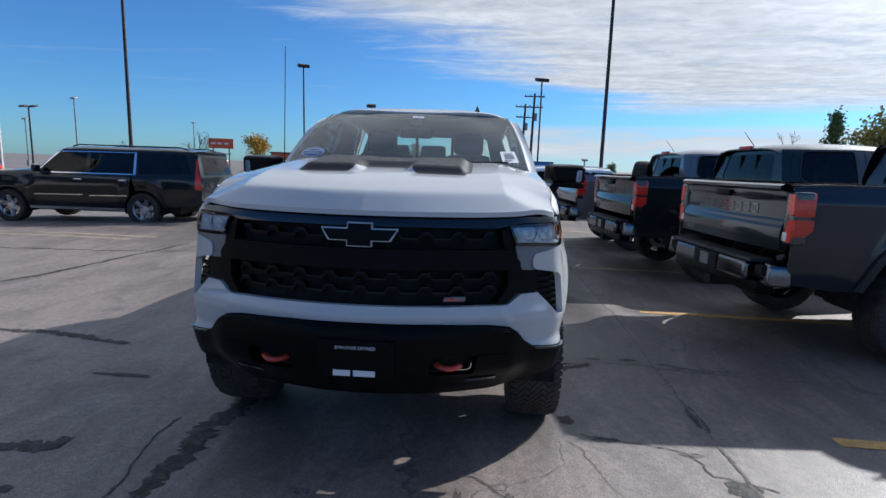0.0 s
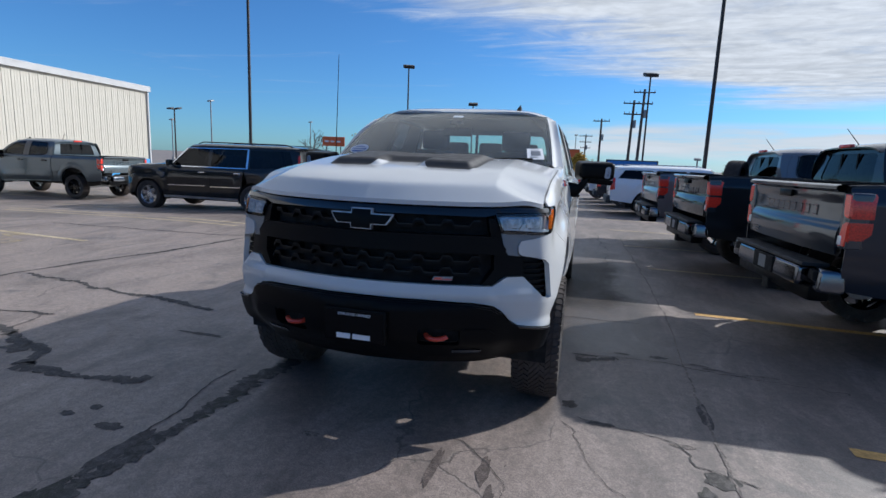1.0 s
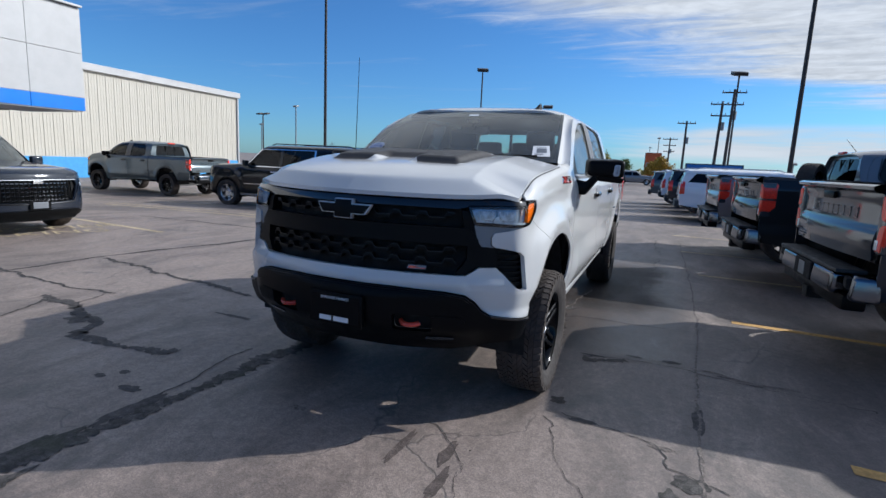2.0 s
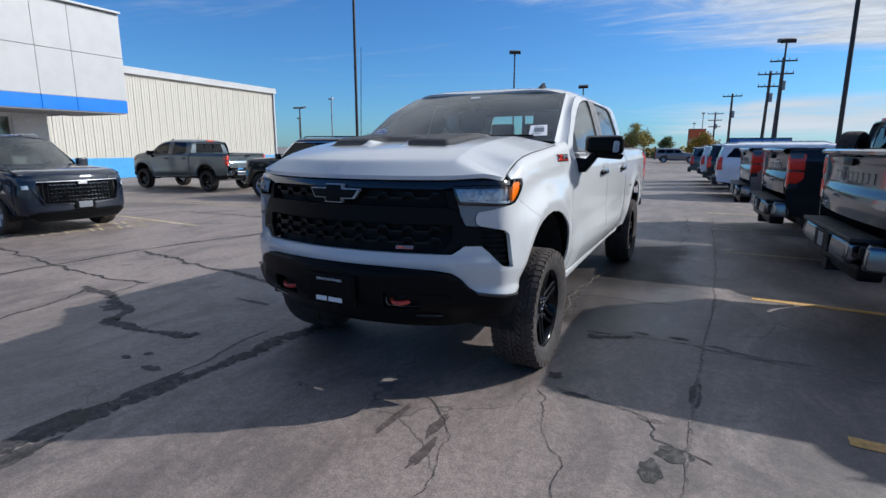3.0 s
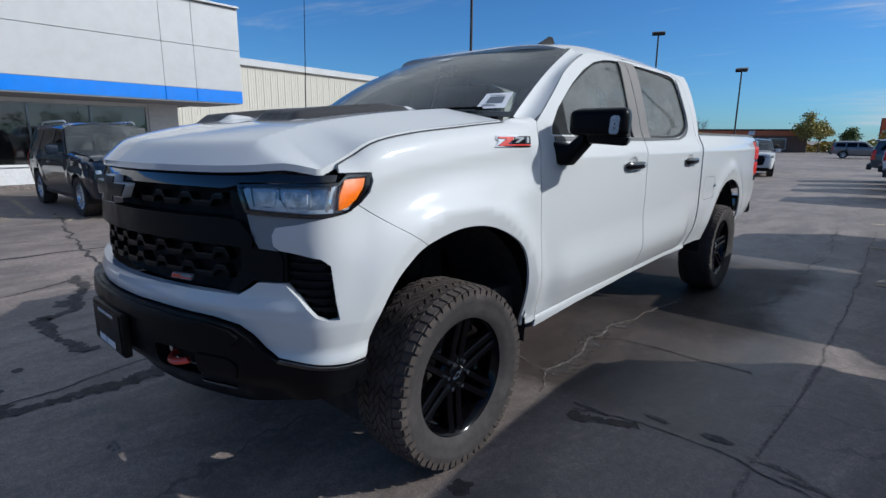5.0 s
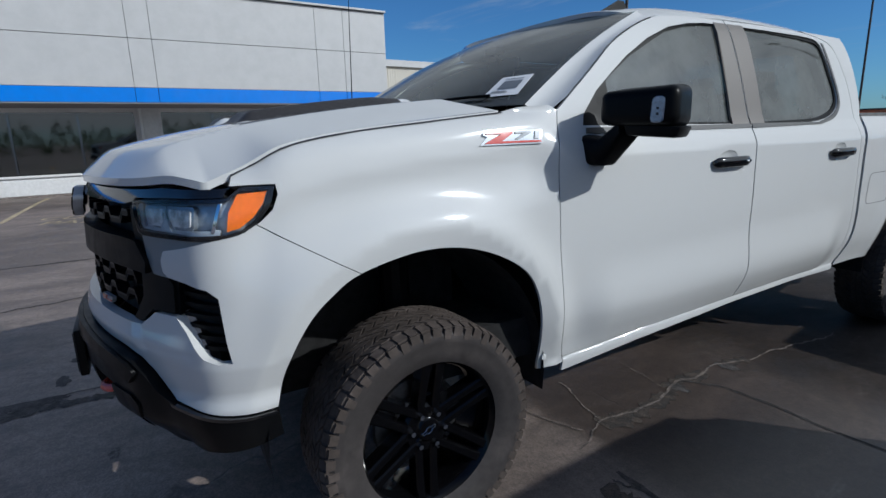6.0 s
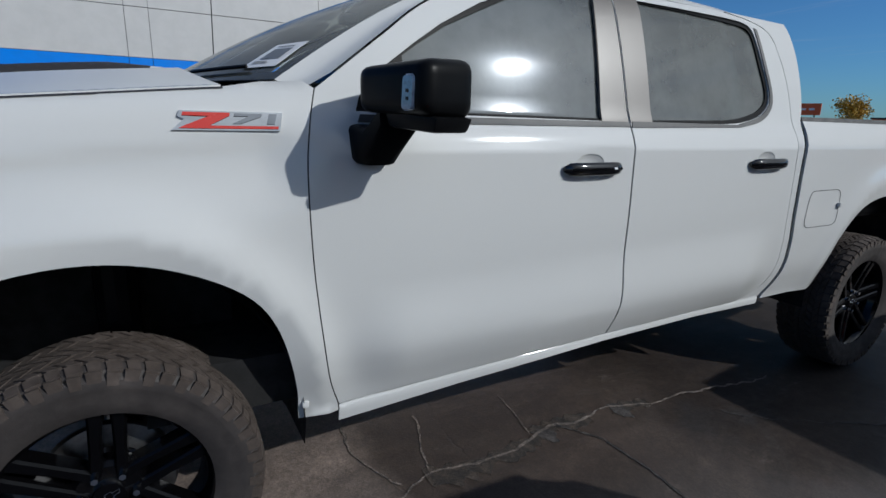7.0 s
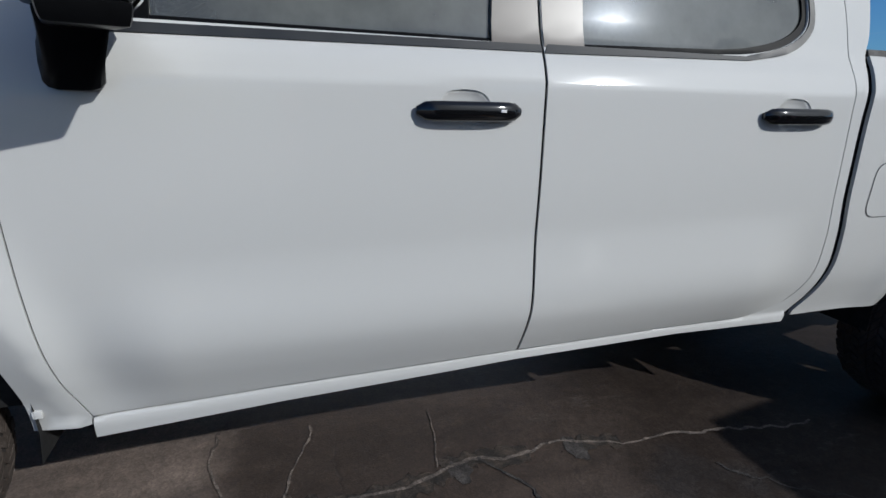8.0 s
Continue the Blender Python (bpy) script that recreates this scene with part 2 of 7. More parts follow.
CHROME = material("chrome", (0.80, 0.81, 0.83), 0.08, metal=1.0)
DARK_CHROME = material("dark chrome", (0.15, 0.16, 0.18), 0.15, metal=1.0)
BUMPER_STEEL = material("dark bright-plated bumper", (0.15, 0.16, 0.18), 0.16, metal=1.0)
STEEL = material("bare steel", (0.35, 0.35, 0.36), 0.38, metal=1.0, spread=0.2)
ALLOY = material("bright alloy", (0.55, 0.56, 0.58), 0.28, metal=1.0)
SILVER = material("bright silver trim", (0.52, 0.53, 0.55), 0.32, metal=0.35, coat=0.4)
BAR_EDGE = material("dark metallic grille edge", (0.03, 0.031, 0.034), 0.36, metal=1.0)
BAR_GREY = material("dark satin bar edge", (0.022, 0.024, 0.027), 0.45)
SATIN_GREY = material("satin grey trim", (0.17, 0.185, 0.205), 0.4, metal=0.3, coat=0.2)
AMBER = material("amber lens", (0.90, 0.20, 0.006), 0.12, coat=0.8, spread=0.25, grain=160, relief=0.3, relief_scale=220)
RED_LENS = material("red tail lamp lens", (0.72, 0.040, 0.022), 0.2, coat=0.4, spread=0.25, grain=80)
CLEAR_LENS = material("pale clear lens", (0.60, 0.64, 0.68), 0.16, metal=0.1, coat=1.0, spread=0.2, grain=60)
PROJECTOR = material("silvered projector lens", (0.62, 0.63, 0.64), 0.2, coat=0.4, spread=0.35, grain=45)
LIGHT_GUIDE = material("pale blue light guide", (0.52, 0.60, 0.68), 0.2, metal=0.2, coat=1.0, spread=0.15, grain=60)
LAMP_SILVER = material("silvered lamp housing", (0.40, 0.44, 0.49), 0.3, metal=0.6, coat=0.5, spread=0.25, grain=25)
LAMP_DARK = material("dark lamp housing", (0.05, 0.058, 0.07), 0.22, metal=0.5, coat=0.8)
RED_PAINT = material("red hook paint", (0.55, 0.045, 0.02), 0.35, coat=0.3)
EMBLEM_RED = material("red emblem enamel", (0.52, 0.035, 0.025), 0.25, coat=0.8)
PAPER = material("white paper", (0.72, 0.72, 0.72), 0.7)
INK = material("black ink", (0.03, 0.03, 0.035), 0.6)
WHITE_INK = material("white lettering", (0.75, 0.75, 0.76), 0.5)
CABIN = material("dark cabin trim", (0.05, 0.049, 0.048), 0.75, spread=0.15)
SEAT = material("black seat cloth", (0.065, 0.064, 0.064), 0.85, spread=0.2)
WINDSCREEN = glass("windscreen glass", (0.82, 0.92, 0.87), 1.72, 0.09)
DOOR_GLASS = glass("tinted door glass", (0.07, 0.08, 0.08), 2.25, 0.11)
SIDE_LENS = material("blue-grey clear lens", (0.22, 0.27, 0.35), 0.1, coat=1.0, spread=0.2, grain=60)
CLEAR_COVER = glass("clear lamp cover", (0.93, 0.95, 0.97), 1.4)
DARK_GLASS = glass("privacy glass", (0.05, 0.06, 0.065), 1.45)

# ---- building helpers ----
from mathutils.geometry import delaunay_2d_cdt


def link_mesh(name, verts, faces, mat, parent=None, label="", normals=None, smooth=False):
    me = bpy.data.meshes.new(name)
    me.from_pydata([tuple(v) for v in verts], [], [tuple(int(i) for i in f) for f in faces])
    me.materials.append(mat)
    if smooth or normals is not None:
        me.polygons.foreach_set("use_smooth", [True] * len(me.polygons))
    me.update()
    if normals is not None:
        me.normals_split_custom_set_from_vertices([tuple(v) for v in normals])
    ob = new(name, me)
    ob.parent = parent
    return tagged(ob, label)


def part(name, bm, mat, parent=None, label="", smooth=False):
    """Links a bmesh as one mesh object under a thing or a part."""
    me = bpy.data.meshes.new(name)
    bmesh.ops.recalc_face_normals(bm, faces=bm.faces)
    bm.to_mesh(me)
    bm.free()
    me.materials.append(mat)
    if smooth:
        me.polygons.foreach_set("use_smooth", [True] * len(me.polygons))
        me.set_sharp_from_angle(angle=radians(38))
    ob = new(name, me)
    ob.parent = parent
    return tagged(ob, label)


def thing(name, label, category, group="", kind="", m=None):
    ob = tagged(new(name), label, category, group, kind)
    ob.empty_display_size = 0.2
    if m is not None:
        ob.matrix_basis = m
    return ob


def solid_box(size, at=(0, 0, 0), bevel=0.0, turn=(0, 0, 0), taper=(1, 1), segments=2):
    """A bmesh box; taper scales its upper end in x and y."""
    bm = bmesh.new()
    bmesh.ops.create_cube(bm, size=1.0)
    for v in bm.verts:
        if v.co.z > 0:
            v.co.x *= taper[0]
            v.co.y *= taper[1]
    bmesh.ops.scale(bm, vec=size, verts=bm.verts)
    if bevel:
        bmesh.ops.bevel(bm, geom=bm.edges[:], offset=bevel, segments=segments, affect="EDGES", profile=0.6)
    bmesh.ops.transform(bm, matrix=pose(*at, *turn), verts=bm.verts)
    return bm


def merged(*meshes):
    bm = bmesh.new()
    for other in meshes:
        me = bpy.data.meshes.new("joined")
        other.to_mesh(me)
        other.free()
        bm.from_mesh(me)
        bpy.data.meshes.remove(me)
    return bm


def rod(a, b, r, r2=None, sides=12):
    """A round bar from a to b."""
    a, b = Vector(a), Vector(b)
    bm = bmesh.new()
    bmesh.ops.create_cone(bm, cap_ends=True, segments=sides, radius1=r, radius2=r if r2 is None else r2, depth=(b - a).length)
    bmesh.ops.transform(bm, matrix=Matrix.Translation((a + b) / 2) @ (b - a).to_track_quat("Z", "Y").to_matrix().to_4x4(), verts=bm.verts)
    return bm


def tube(points, r, sides=8, closed=False):
    """A bent round bar along points."""
    pts = [Vector(p) for p in points]
    bm = bmesh.new()
    rings = []
    for i, p in enumerate(pts):
        before = pts[i - 1] if i or closed else p
        after = pts[(i + 1) % len(pts)] if i + 1 < len(pts) or closed else p
        q = (after - before).to_track_quat("Z", "Y")
        rings.append([bm.verts.new(p + q @ Vector((r * math.cos(a), r * math.sin(a), 0))) for a in np.linspace(0, 2 * math.pi, sides, endpoint=False)])
    for i in range(len(rings) - (0 if closed else 1)):
        a, b = rings[i], rings[(i + 1) % len(rings)]
        for k in range(sides):
            bm.faces.new((a[k], a[(k + 1) % sides], b[(k + 1) % sides], b[k]))
    if not closed:
        bm.faces.new(rings[0])
        bm.faces.new(rings[-1])
    return bm


def lathe(profile, sides=64, arc=(0.0, 360.0)):
    """Turns (radius, x) pairs round the x axis."""
    bm = bmesh.new()
    full = abs(arc[1] - arc[0]) >= 360
    angles = np.radians(np.linspace(arc[0], arc[1], sides + (0 if full else 1), endpoint=not full))
    rings = [[bm.verts.new((x, r * math.sin(a), r * math.cos(a))) for r, x in profile] for a in angles]
    for i in range(len(rings) - (0 if full else 1)):
        a, b = rings[i], rings[(i + 1) % len(rings)]
        for k in range(len(profile) - 1):
            bm.faces.new((a[k], a[k + 1], b[k + 1], b[k]))
    return bm


def prism(outline, depth, at=(0, 0, 0), turn=(0, 0, 0), bevel=0.0):
    """An outline in x and z, made solid along y."""
    bm = bmesh.new()
    low = [bm.verts.new((x, 0, z)) for x, z in outline]
    face = bm.faces.new(low)
    grown = bmesh.ops.extrude_face_region(bm, geom=[face])
    bmesh.ops.translate(bm, vec=(0, depth, 0), verts=[v for v in grown["geom"] if isinstance(v, bmesh.types.BMVert)])
    if bevel:
        bmesh.ops.bevel(bm, geom=bm.edges[:], offset=bevel, segments=1, affect="EDGES")
    bmesh.ops.transform(bm, matrix=pose(*at, *turn), verts=bm.verts)
    return bm


def resample(loop, h):
    p = np.array(loop, float)
    out = []
    for a, b in zip(p, np.roll(p, -1, 0)):
        k = max(1, int(math.ceil(np.hypot(*(b - a)) / h)))
        out += [a + (b - a) * i / k for i in range(k)]
    out = np.array(out)
    keep = np.hypot(*(out - np.roll(out, 1, 0)).T) > 1e-5
    return out[keep]


def within(points, loop):
    x, y = points[:, 0], points[:, 1]
    hit = np.zeros(len(points), bool)
    for (x0, y0), (x1, y1) in zip(loop, np.roll(loop, -1, 0)):
        if y0 != y1:
            hit ^= ((y0 > y) != (y1 > y)) & (x < x0 + (y - y0) * (x1 - x0) / (y1 - y0))
    return hit


def fill(loop, holes, h):
    """Fine triangles that fill an outline with holes."""
    rings = [resample(r, h) for r in (loop, *holes)]
    lo, hi = rings[0].min(0), rings[0].max(0)
    gx, gy = np.meshgrid(np.arange(lo[0] + h / 2, hi[0], h), np.arange(lo[1] + h / 2, hi[1], h))
    gx[1::2] += h * 0.5
    grid = np.stack([gx.ravel(), gy.ravel()], 1)
    ok = within(grid, rings[0])
    for r in rings[1:]:
        ok &= ~within(grid, r)
    grid = grid[ok]
    edge = np.vstack(rings)
    if len(grid):
        near = np.array([np.min(np.sum((edge - g) ** 2, 1)) for g in grid])
        grid = grid[near > (0.5 * h) ** 2]
    pts = np.vstack([edge, grid])
    links, k = [], 0
    for r in rings:
        links += [(k + i, k + (i + 1) % len(r)) for i in range(len(r))]
        k += len(r)
    verts, _, faces, *_ = delaunay_2d_cdt([Vector(p) for p in pts], links, [], 0, 1e-7)
    v = np.array([tuple(p) for p in verts])
    t = np.array([f[:3] for f in faces])
    mid = v[t].mean(1)
    ok = within(mid, rings[0])
    for r in rings[1:]:
        ok &= ~within(mid, r)
    return v, t[ok], rings


def patch(name, loop, where, mat, parent, h=0.03, holes=(), out=0.0, thick=0.012, label=""):
    """A sheet with turned-in edges, cut from the surface where(u, v, out) by an outline."""
    v, t, rings = fill(np.array(loop, float), [np.array(r, float) for r in holes], h)
    u, w, e = v[:, 0], v[:, 1], 1e-3
    p = where(u, w, out)
    n = np.cross(where(u + e, w, out) - where(u - e, w, out), where(u, w + e, out) - where(u, w - e, out))
    n /= np.maximum(np.linalg.norm(n, axis=1), 1e-12)[:, None]
    outward = where(u, w, out + 0.01) - p
    n *= np.where((n * outward).sum(1) < 0, -1.0, 1.0)[:, None]
    a, b, c = p[t[:, 0]], p[t[:, 1]], p[t[:, 2]]
    wrong = (np.cross(b - a, c - a) * n[t[:, 0]]).sum(1) < 0
    t[wrong] = t[wrong][:, ::-1]
    verts, faces, normals = [p], [tuple(f) for f in t], [n]
    k = len(p)
    for r in rings if thick else ():
        top, low = where(r[:, 0], r[:, 1], out), where(r[:, 0], r[:, 1], out - thick)
        along = np.roll(top, -1, 0) - np.roll(top, 1, 0)
        flat = np.cross(along, top - low)
        flat /= np.maximum(np.linalg.norm(flat, axis=1), 1e-12)[:, None]
        m = len(r)
        verts += [top, low]
        normals += [flat, flat]
        faces += [(k + i, k + m + i, k + m + (i + 1) % m, k + (i + 1) % m) for i in range(m)]
        k += 2 * m
    return link_mesh(name, np.vstack(verts), faces, mat, parent, label, np.vstack(normals))


def rounded(loop, r=0.02, n=4):
    """An outline with its corners rounded."""
    p = np.array(loop, float)
    out = []
    for a, b, c in zip(np.roll(p, 1, 0), p, np.roll(p, -1, 0)):
        d0, d1 = a - b, c - b
        k0, k1 = min(r, np.hypot(*d0) * 0.45), min(r, np.hypot(*d1) * 0.45)
        s, e = b + d0 / np.hypot(*d0) * k0, b + d1 / np.hypot(*d1) * k1
        for t in np.linspace(0, 1, n):
            out.append((1 - t) ** 2 * s + 2 * t * (1 - t) * b + t * t * e)
    return np.array(out)


def oval(cx, cy, rx, ry, n=24, power=2.0):
    a = np.linspace(0, 2 * math.pi, n, endpoint=False)
    c, s = np.cos(a), np.sin(a)
    return np.stack([cx + rx * np.sign(c) * np.abs(c) ** (2 / power), cy + ry * np.sign(s) * np.abs(s) ** (2 / power)], 1)


def writing(name, text, size, m, mat, parent=None, depth=0.0006):
    """Raised letters in the built-in font, as a mesh."""
    curve = bpy.data.curves.new(name, "FONT")
    curve.body, curve.size, curve.extrude, curve.align_x, curve.align_y = text, size, depth, "CENTER", "CENTER"
    ob = bpy.data.objects.new(name, curve)
    scene.collection.objects.link(ob)
    me = bpy.data.meshes.new_from_object(ob.evaluated_get(bpy.context.evaluated_depsgraph_get()))
    bpy.data.objects.remove(ob)
    me.materials.clear()
    me.materials.append(mat)
    made = new(name, me)
    made.parent = parent
    made.matrix_basis = m
    return made

# ---- ground ----
def lie(x, y):
    """The ground's height: level round the pickup, falling gently towards the far building."""
    u = -0.8 * np.asarray(x, float) + 0.6 * np.asarray(y, float)
    t = np.clip(u - 9.0, 0, 8)
    return -0.035 * t * t / (t + 1.0)


def build_ground():
    near = np.arange(-40, 60.1, 0.5)
    far = np.r_[-2500, -900, -400, -200, -120, -80, -60, -50, near, 70, 80, 100, 140, 200, 400, 900, 2500]
    gx, gy = np.meshgrid(far, far)
    gz = lie(gx, gy)
    n = len(far)
    verts = np.stack([gx.ravel(), gy.ravel(), gz.ravel()], 1)
    i = np.arange(n * n).reshape(n, n)
    faces = np.stack([i[:-1, :-1].ravel(), i[:-1, 1:].ravel(), i[1:, 1:].ravel(), i[1:, :-1].ravel()], 1)
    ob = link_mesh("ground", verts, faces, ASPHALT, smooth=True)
    tagged(ob, "worn grey asphalt of a car dealership lot, cracked and patched, with painted shade beside the pickup", "ground", kind="structure")


build_ground()


def ribbon(name, points, width, mat, height=0.004, jitter=0.0, label="", category="", seed=0, kind="structure"):
    """A thin strip laid on the ground along points, with ragged sides if asked."""
    rng = random.Random(seed)
    p = np.array(points, float)
    fine = []
    for a, b in zip(p, p[1:]):
        k = max(1, int(np.hypot(*(b - a)) / (0.022 if jitter else 0.5)))
        fine += [a + (b - a) * i / k for i in range(k)]
    fine.append(p[-1])
    p = np.array(fine)
    if jitter:
        wander = np.array([[noise.noise((q[0] * 3.1, q[1] * 3.1, seed)) + 0.22 * noise.noise((q[0] * 17, q[1] * 17, seed)), noise.noise((q[0] * 3.1, q[1] * 3.1, seed + 7.7)) + 0.22 * noise.noise((q[0] * 17, q[1] * 17, seed + 3))] for q in p])
        p = p + wander * jitter
    swell = [1 + 0.75 * noise.noise((q[0] * 2.3, q[1] * 2.3, seed + 1.5)) * bool(jitter) for q in p]
    d = np.gradient(p, axis=0)
    d /= np.maximum(np.hypot(*d.T), 1e-9)[:, None]
    side = np.stack([-d[:, 1], d[:, 0]], 1)
    verts, faces = [], []
    for i, (q, s) in enumerate(zip(p, side)):
        w = width * 0.5 * swell[i] * (1 + (rng.uniform(-0.55, 0.55) if jitter else rng.uniform(-0.04, 0.04)))
        w2 = width * 0.5 * swell[i] * (1 + (rng.uniform(-0.55, 0.55) if jitter else rng.uniform(-0.04, 0.04)))
        for o in (-w, w2):
            x, y = q + s * o
            verts.append((x, y, float(lie(x, y)) + height))
    for i in range(len(p) - 1):
        faces.append((2 * i, 2 * i + 1, 2 * i + 3, 2 * i + 2))
    return tagged(link_mesh(name, verts, faces, mat), label, category, kind=kind)

# ---- car bodies ----

def ease(a, b, v):
    t = np.clip((np.asarray(v, float) - a) / (b - a), 0, 1)
    return t * t * (3 - 2 * t)


def spline(points, per=24):
    """A smooth line through a few points, finely stepped."""
    p = np.array(points, float)
    p = np.vstack([2 * p[0] - p[1], p, 2 * p[-1] - p[-2]])
    t = np.linspace(0, 1, per, endpoint=False)[:, None]
    out = [0.5 * (2 * b + (c - a) * t + (2 * a - 5 * b + 4 * c - d) * t**2 + (3 * b - a - 3 * c + d) * t**3)
           for a, b, c, d in zip(p, p[1:], p[2:], p[3:])]
    return np.vstack(out + [p[-2:-1]])


class Shell:
    """A car body's outer surface. x to its left side, y rearwards from the front axle, z up."""

    def __init__(self, plan, side, front, hood_edge, hood_mid, arches, cowl, sweep, crown, nose=(-0.45, -0.66), facet=None):
        self.plan, self.side, self.front = spline(plan), spline(side), spline(front)
        self.hood_edge, self.hood_mid, self.arches = spline(hood_edge), spline(hood_mid), arches
        self.cowl, self.sweep, self.crown, self.nose, self.facet = cowl, sweep, crown, nose, facet
        self.steps = np.r_[0, np.cumsum(np.hypot(*np.diff(self.plan, axis=0).T))]
        n = np.gradient(self.plan, axis=0)
        self.normal = np.stack([n[:, 1], -n[:, 0]], 1) / np.hypot(*n.T)[:, None]
        self.turn = int(np.argmax(self.plan[:, 1] > nose[0] - 0.05))

    def at_x(self, x):
        """How far along the plan line the front reaches x."""
        k = self.turn
        return np.sign(x) * np.interp(np.abs(x), self.plan[:k, 0], self.steps[:k])

    def at_y(self, y):
        k = int(np.argmax(self.plan[:, 1] > self.nose[1] - 0.1))
        return np.interp(y, self.plan[k:, 1], self.steps[k:])

    def offset(self, s, z):
        y = np.interp(np.abs(s), self.steps, self.plan[:, 1])
        side = np.interp(z, self.side[:, 0], self.side[:, 1])
        # the fender's shoulder rolls over to the hood
        top = np.interp(y, self.hood_edge[:, 0], self.hood_edge[:, 1])
        t = np.clip((z - top + 0.10) / 0.105, 0, 0.97)
        roll = -0.012 * ease(top - 0.34, top - 0.2, z) - 0.085 * (1 - np.sqrt(1 - t * t)) - 0.03 * ease(top - 0.4, top - 0.08, z)
        # a soft shoulder line below the roll
        roll = roll + 0.006 * np.exp(-(((z - top + 0.125) / 0.032) ** 2))
        w = ease(self.cowl, self.cowl - 0.2, y)
        low = np.interp(np.minimum(z, top - 0.25), self.side[:, 0], self.side[:, 1])
        side = side * (1 - w) + w * (low + roll)
        for c, h, r0 in self.arches:
            r = np.hypot((y - c) * 0.98, np.maximum(z - 0.5, 0) * 0.93)
            flare = h * np.exp(-((np.maximum(r - r0 - 0.055, 0) / 0.085) ** 2)) - 0.20 * np.clip(r0 + 0.066 - r, 0, 0.09)
            side = side + flare * ease(0.42, 0.62, z) * ease(r0 + 0.4, r0 + 0.3, r)
        f = ease(self.nose[0], self.nose[1], y)
        return side * (1 - f) + np.interp(z, self.front[:, 0], self.front[:, 1]) * f

    def skin(self, s, z, out=0.0):
        """The outer body, s metres round it from the middle of the front, moved out by some metres."""
        s, z = np.asarray(s, float), np.asarray(z, float)
        d = self.offset(s, z) + out
        a = np.abs(s)
        x = np.interp(a, self.steps, self.plan[:, 0]) + d * np.interp(a, self.steps, self.normal[:, 0])
        y = np.interp(a, self.steps, self.plan[:, 1]) + d * np.interp(a, self.steps, self.normal[:, 1])
        return np.stack([np.where(s < 0, -x, x), y, z + 0 * x], -1)

    def hood(self, x, y, out=0.0):
        """The hood's top, with its raised middle."""
        x, y = np.asarray(x, float), np.asarray(y, float)
        a = np.abs(x)
        back = self.sweep * (a / 0.66) ** 2.1
        z = np.interp(y - back * ease(0.3, -0.9, y), self.hood_mid[:, 0], self.hood_mid[:, 1])
        edge = np.interp(y - 0.024 * ease(-0.4, -0.52, y), self.hood_edge[:, 0], self.hood_edge[:, 1])
        # a crease runs along the raised middle and turns in at the nose
        crease = 0.61 + 0.02 * ease(-0.35, -0.85, y)
        w = np.clip((a - crease) / (0.87 - crease), 0, 1)
        w = w * (1 - self.crown) + self.crown * w * w
        z = z * (1 - w) + np.minimum(z, edge) * w
        if self.facet:
            base, slope = self.facet
            k = self.turn
            front = base + slope * (y - 0.016 - np.interp(a, self.plan[:k, 0], self.plan[:k, 1]))
            soft = 0.005
            m = np.minimum(z, front)
            z = m - soft * np.log(np.exp(-(z - m) / soft) + np.exp(-(front - m) / soft))
        return np.stack([x, y, z + out], -1)

    def right(self, s, z, out=0.0):
        return self.skin(-np.asarray(s, float), z, out)

    def sides(self):
        return ((1, self.skin), (-1, self.right))

    def yz(self, *points):
        """Outline points on the side, from (y, z) pairs."""
        return [(float(self.at_y(y)), z) for y, z in points]

    def xz(self, *points):
        """Outline points on the front, from (x, z) pairs."""
        return [(float(self.at_x(x)), z) for x, z in points]


PICKUP = Shell(
    plan=[(0, -0.93), (0.2, -0.915), (0.42, -0.865), (0.64, -0.785), (0.8, -0.70), (0.905, -0.615), (0.955, -0.47), (0.965, -0.25),
          (0.97, 0.05), (0.975, 0.5), (0.986, 0.9), (1.0, 1.7), (1.0, 2.8), (0.995, 3.7), (0.98, 4.4), (0.955, 4.88)],
    side=[(0.40, -0.085), (0.5, -0.069), (0.56, -0.060), (0.62, -0.044), (0.68, -0.027), (0.74, -0.0165), (0.81, -0.0095), (0.9, -0.003), (1.05, 0.0), (1.2, -0.003),
          (1.29, -0.008), (1.34, -0.02), (1.39, -0.046), (1.43, -0.063), (1.6, -0.110), (1.76, -0.163), (1.84, -0.199), (1.9, -0.25), (1.94, -0.33)],
    front=[(0.40, -0.05), (0.6, 0.02), (0.8, 0.025), (0.95, 0.01), (1.1, 0.0), (1.2, -0.006), (1.27, -0.03), (1.33, -0.08), (1.5, -0.2)],
    hood_edge=[(-0.62, 1.279), (-0.5, 1.322), (-0.38, 1.372), (-0.2, 1.405), (0.1, 1.435), (0.4, 1.462), (0.75, 1.485)],
    hood_mid=[(-0.96, 1.316), (-0.9, 1.339), (-0.82, 1.366), (-0.7, 1.399), (-0.5, 1.438), (-0.2, 1.475), (0.1, 1.502), (0.4, 1.522), (0.8, 1.53)],
    arches=((0.0, 0.03, 0.5), (3.747, 0.02, 0.5)), cowl=0.62, sweep=0.165, crown=0.1, facet=(1.287, 0.88))


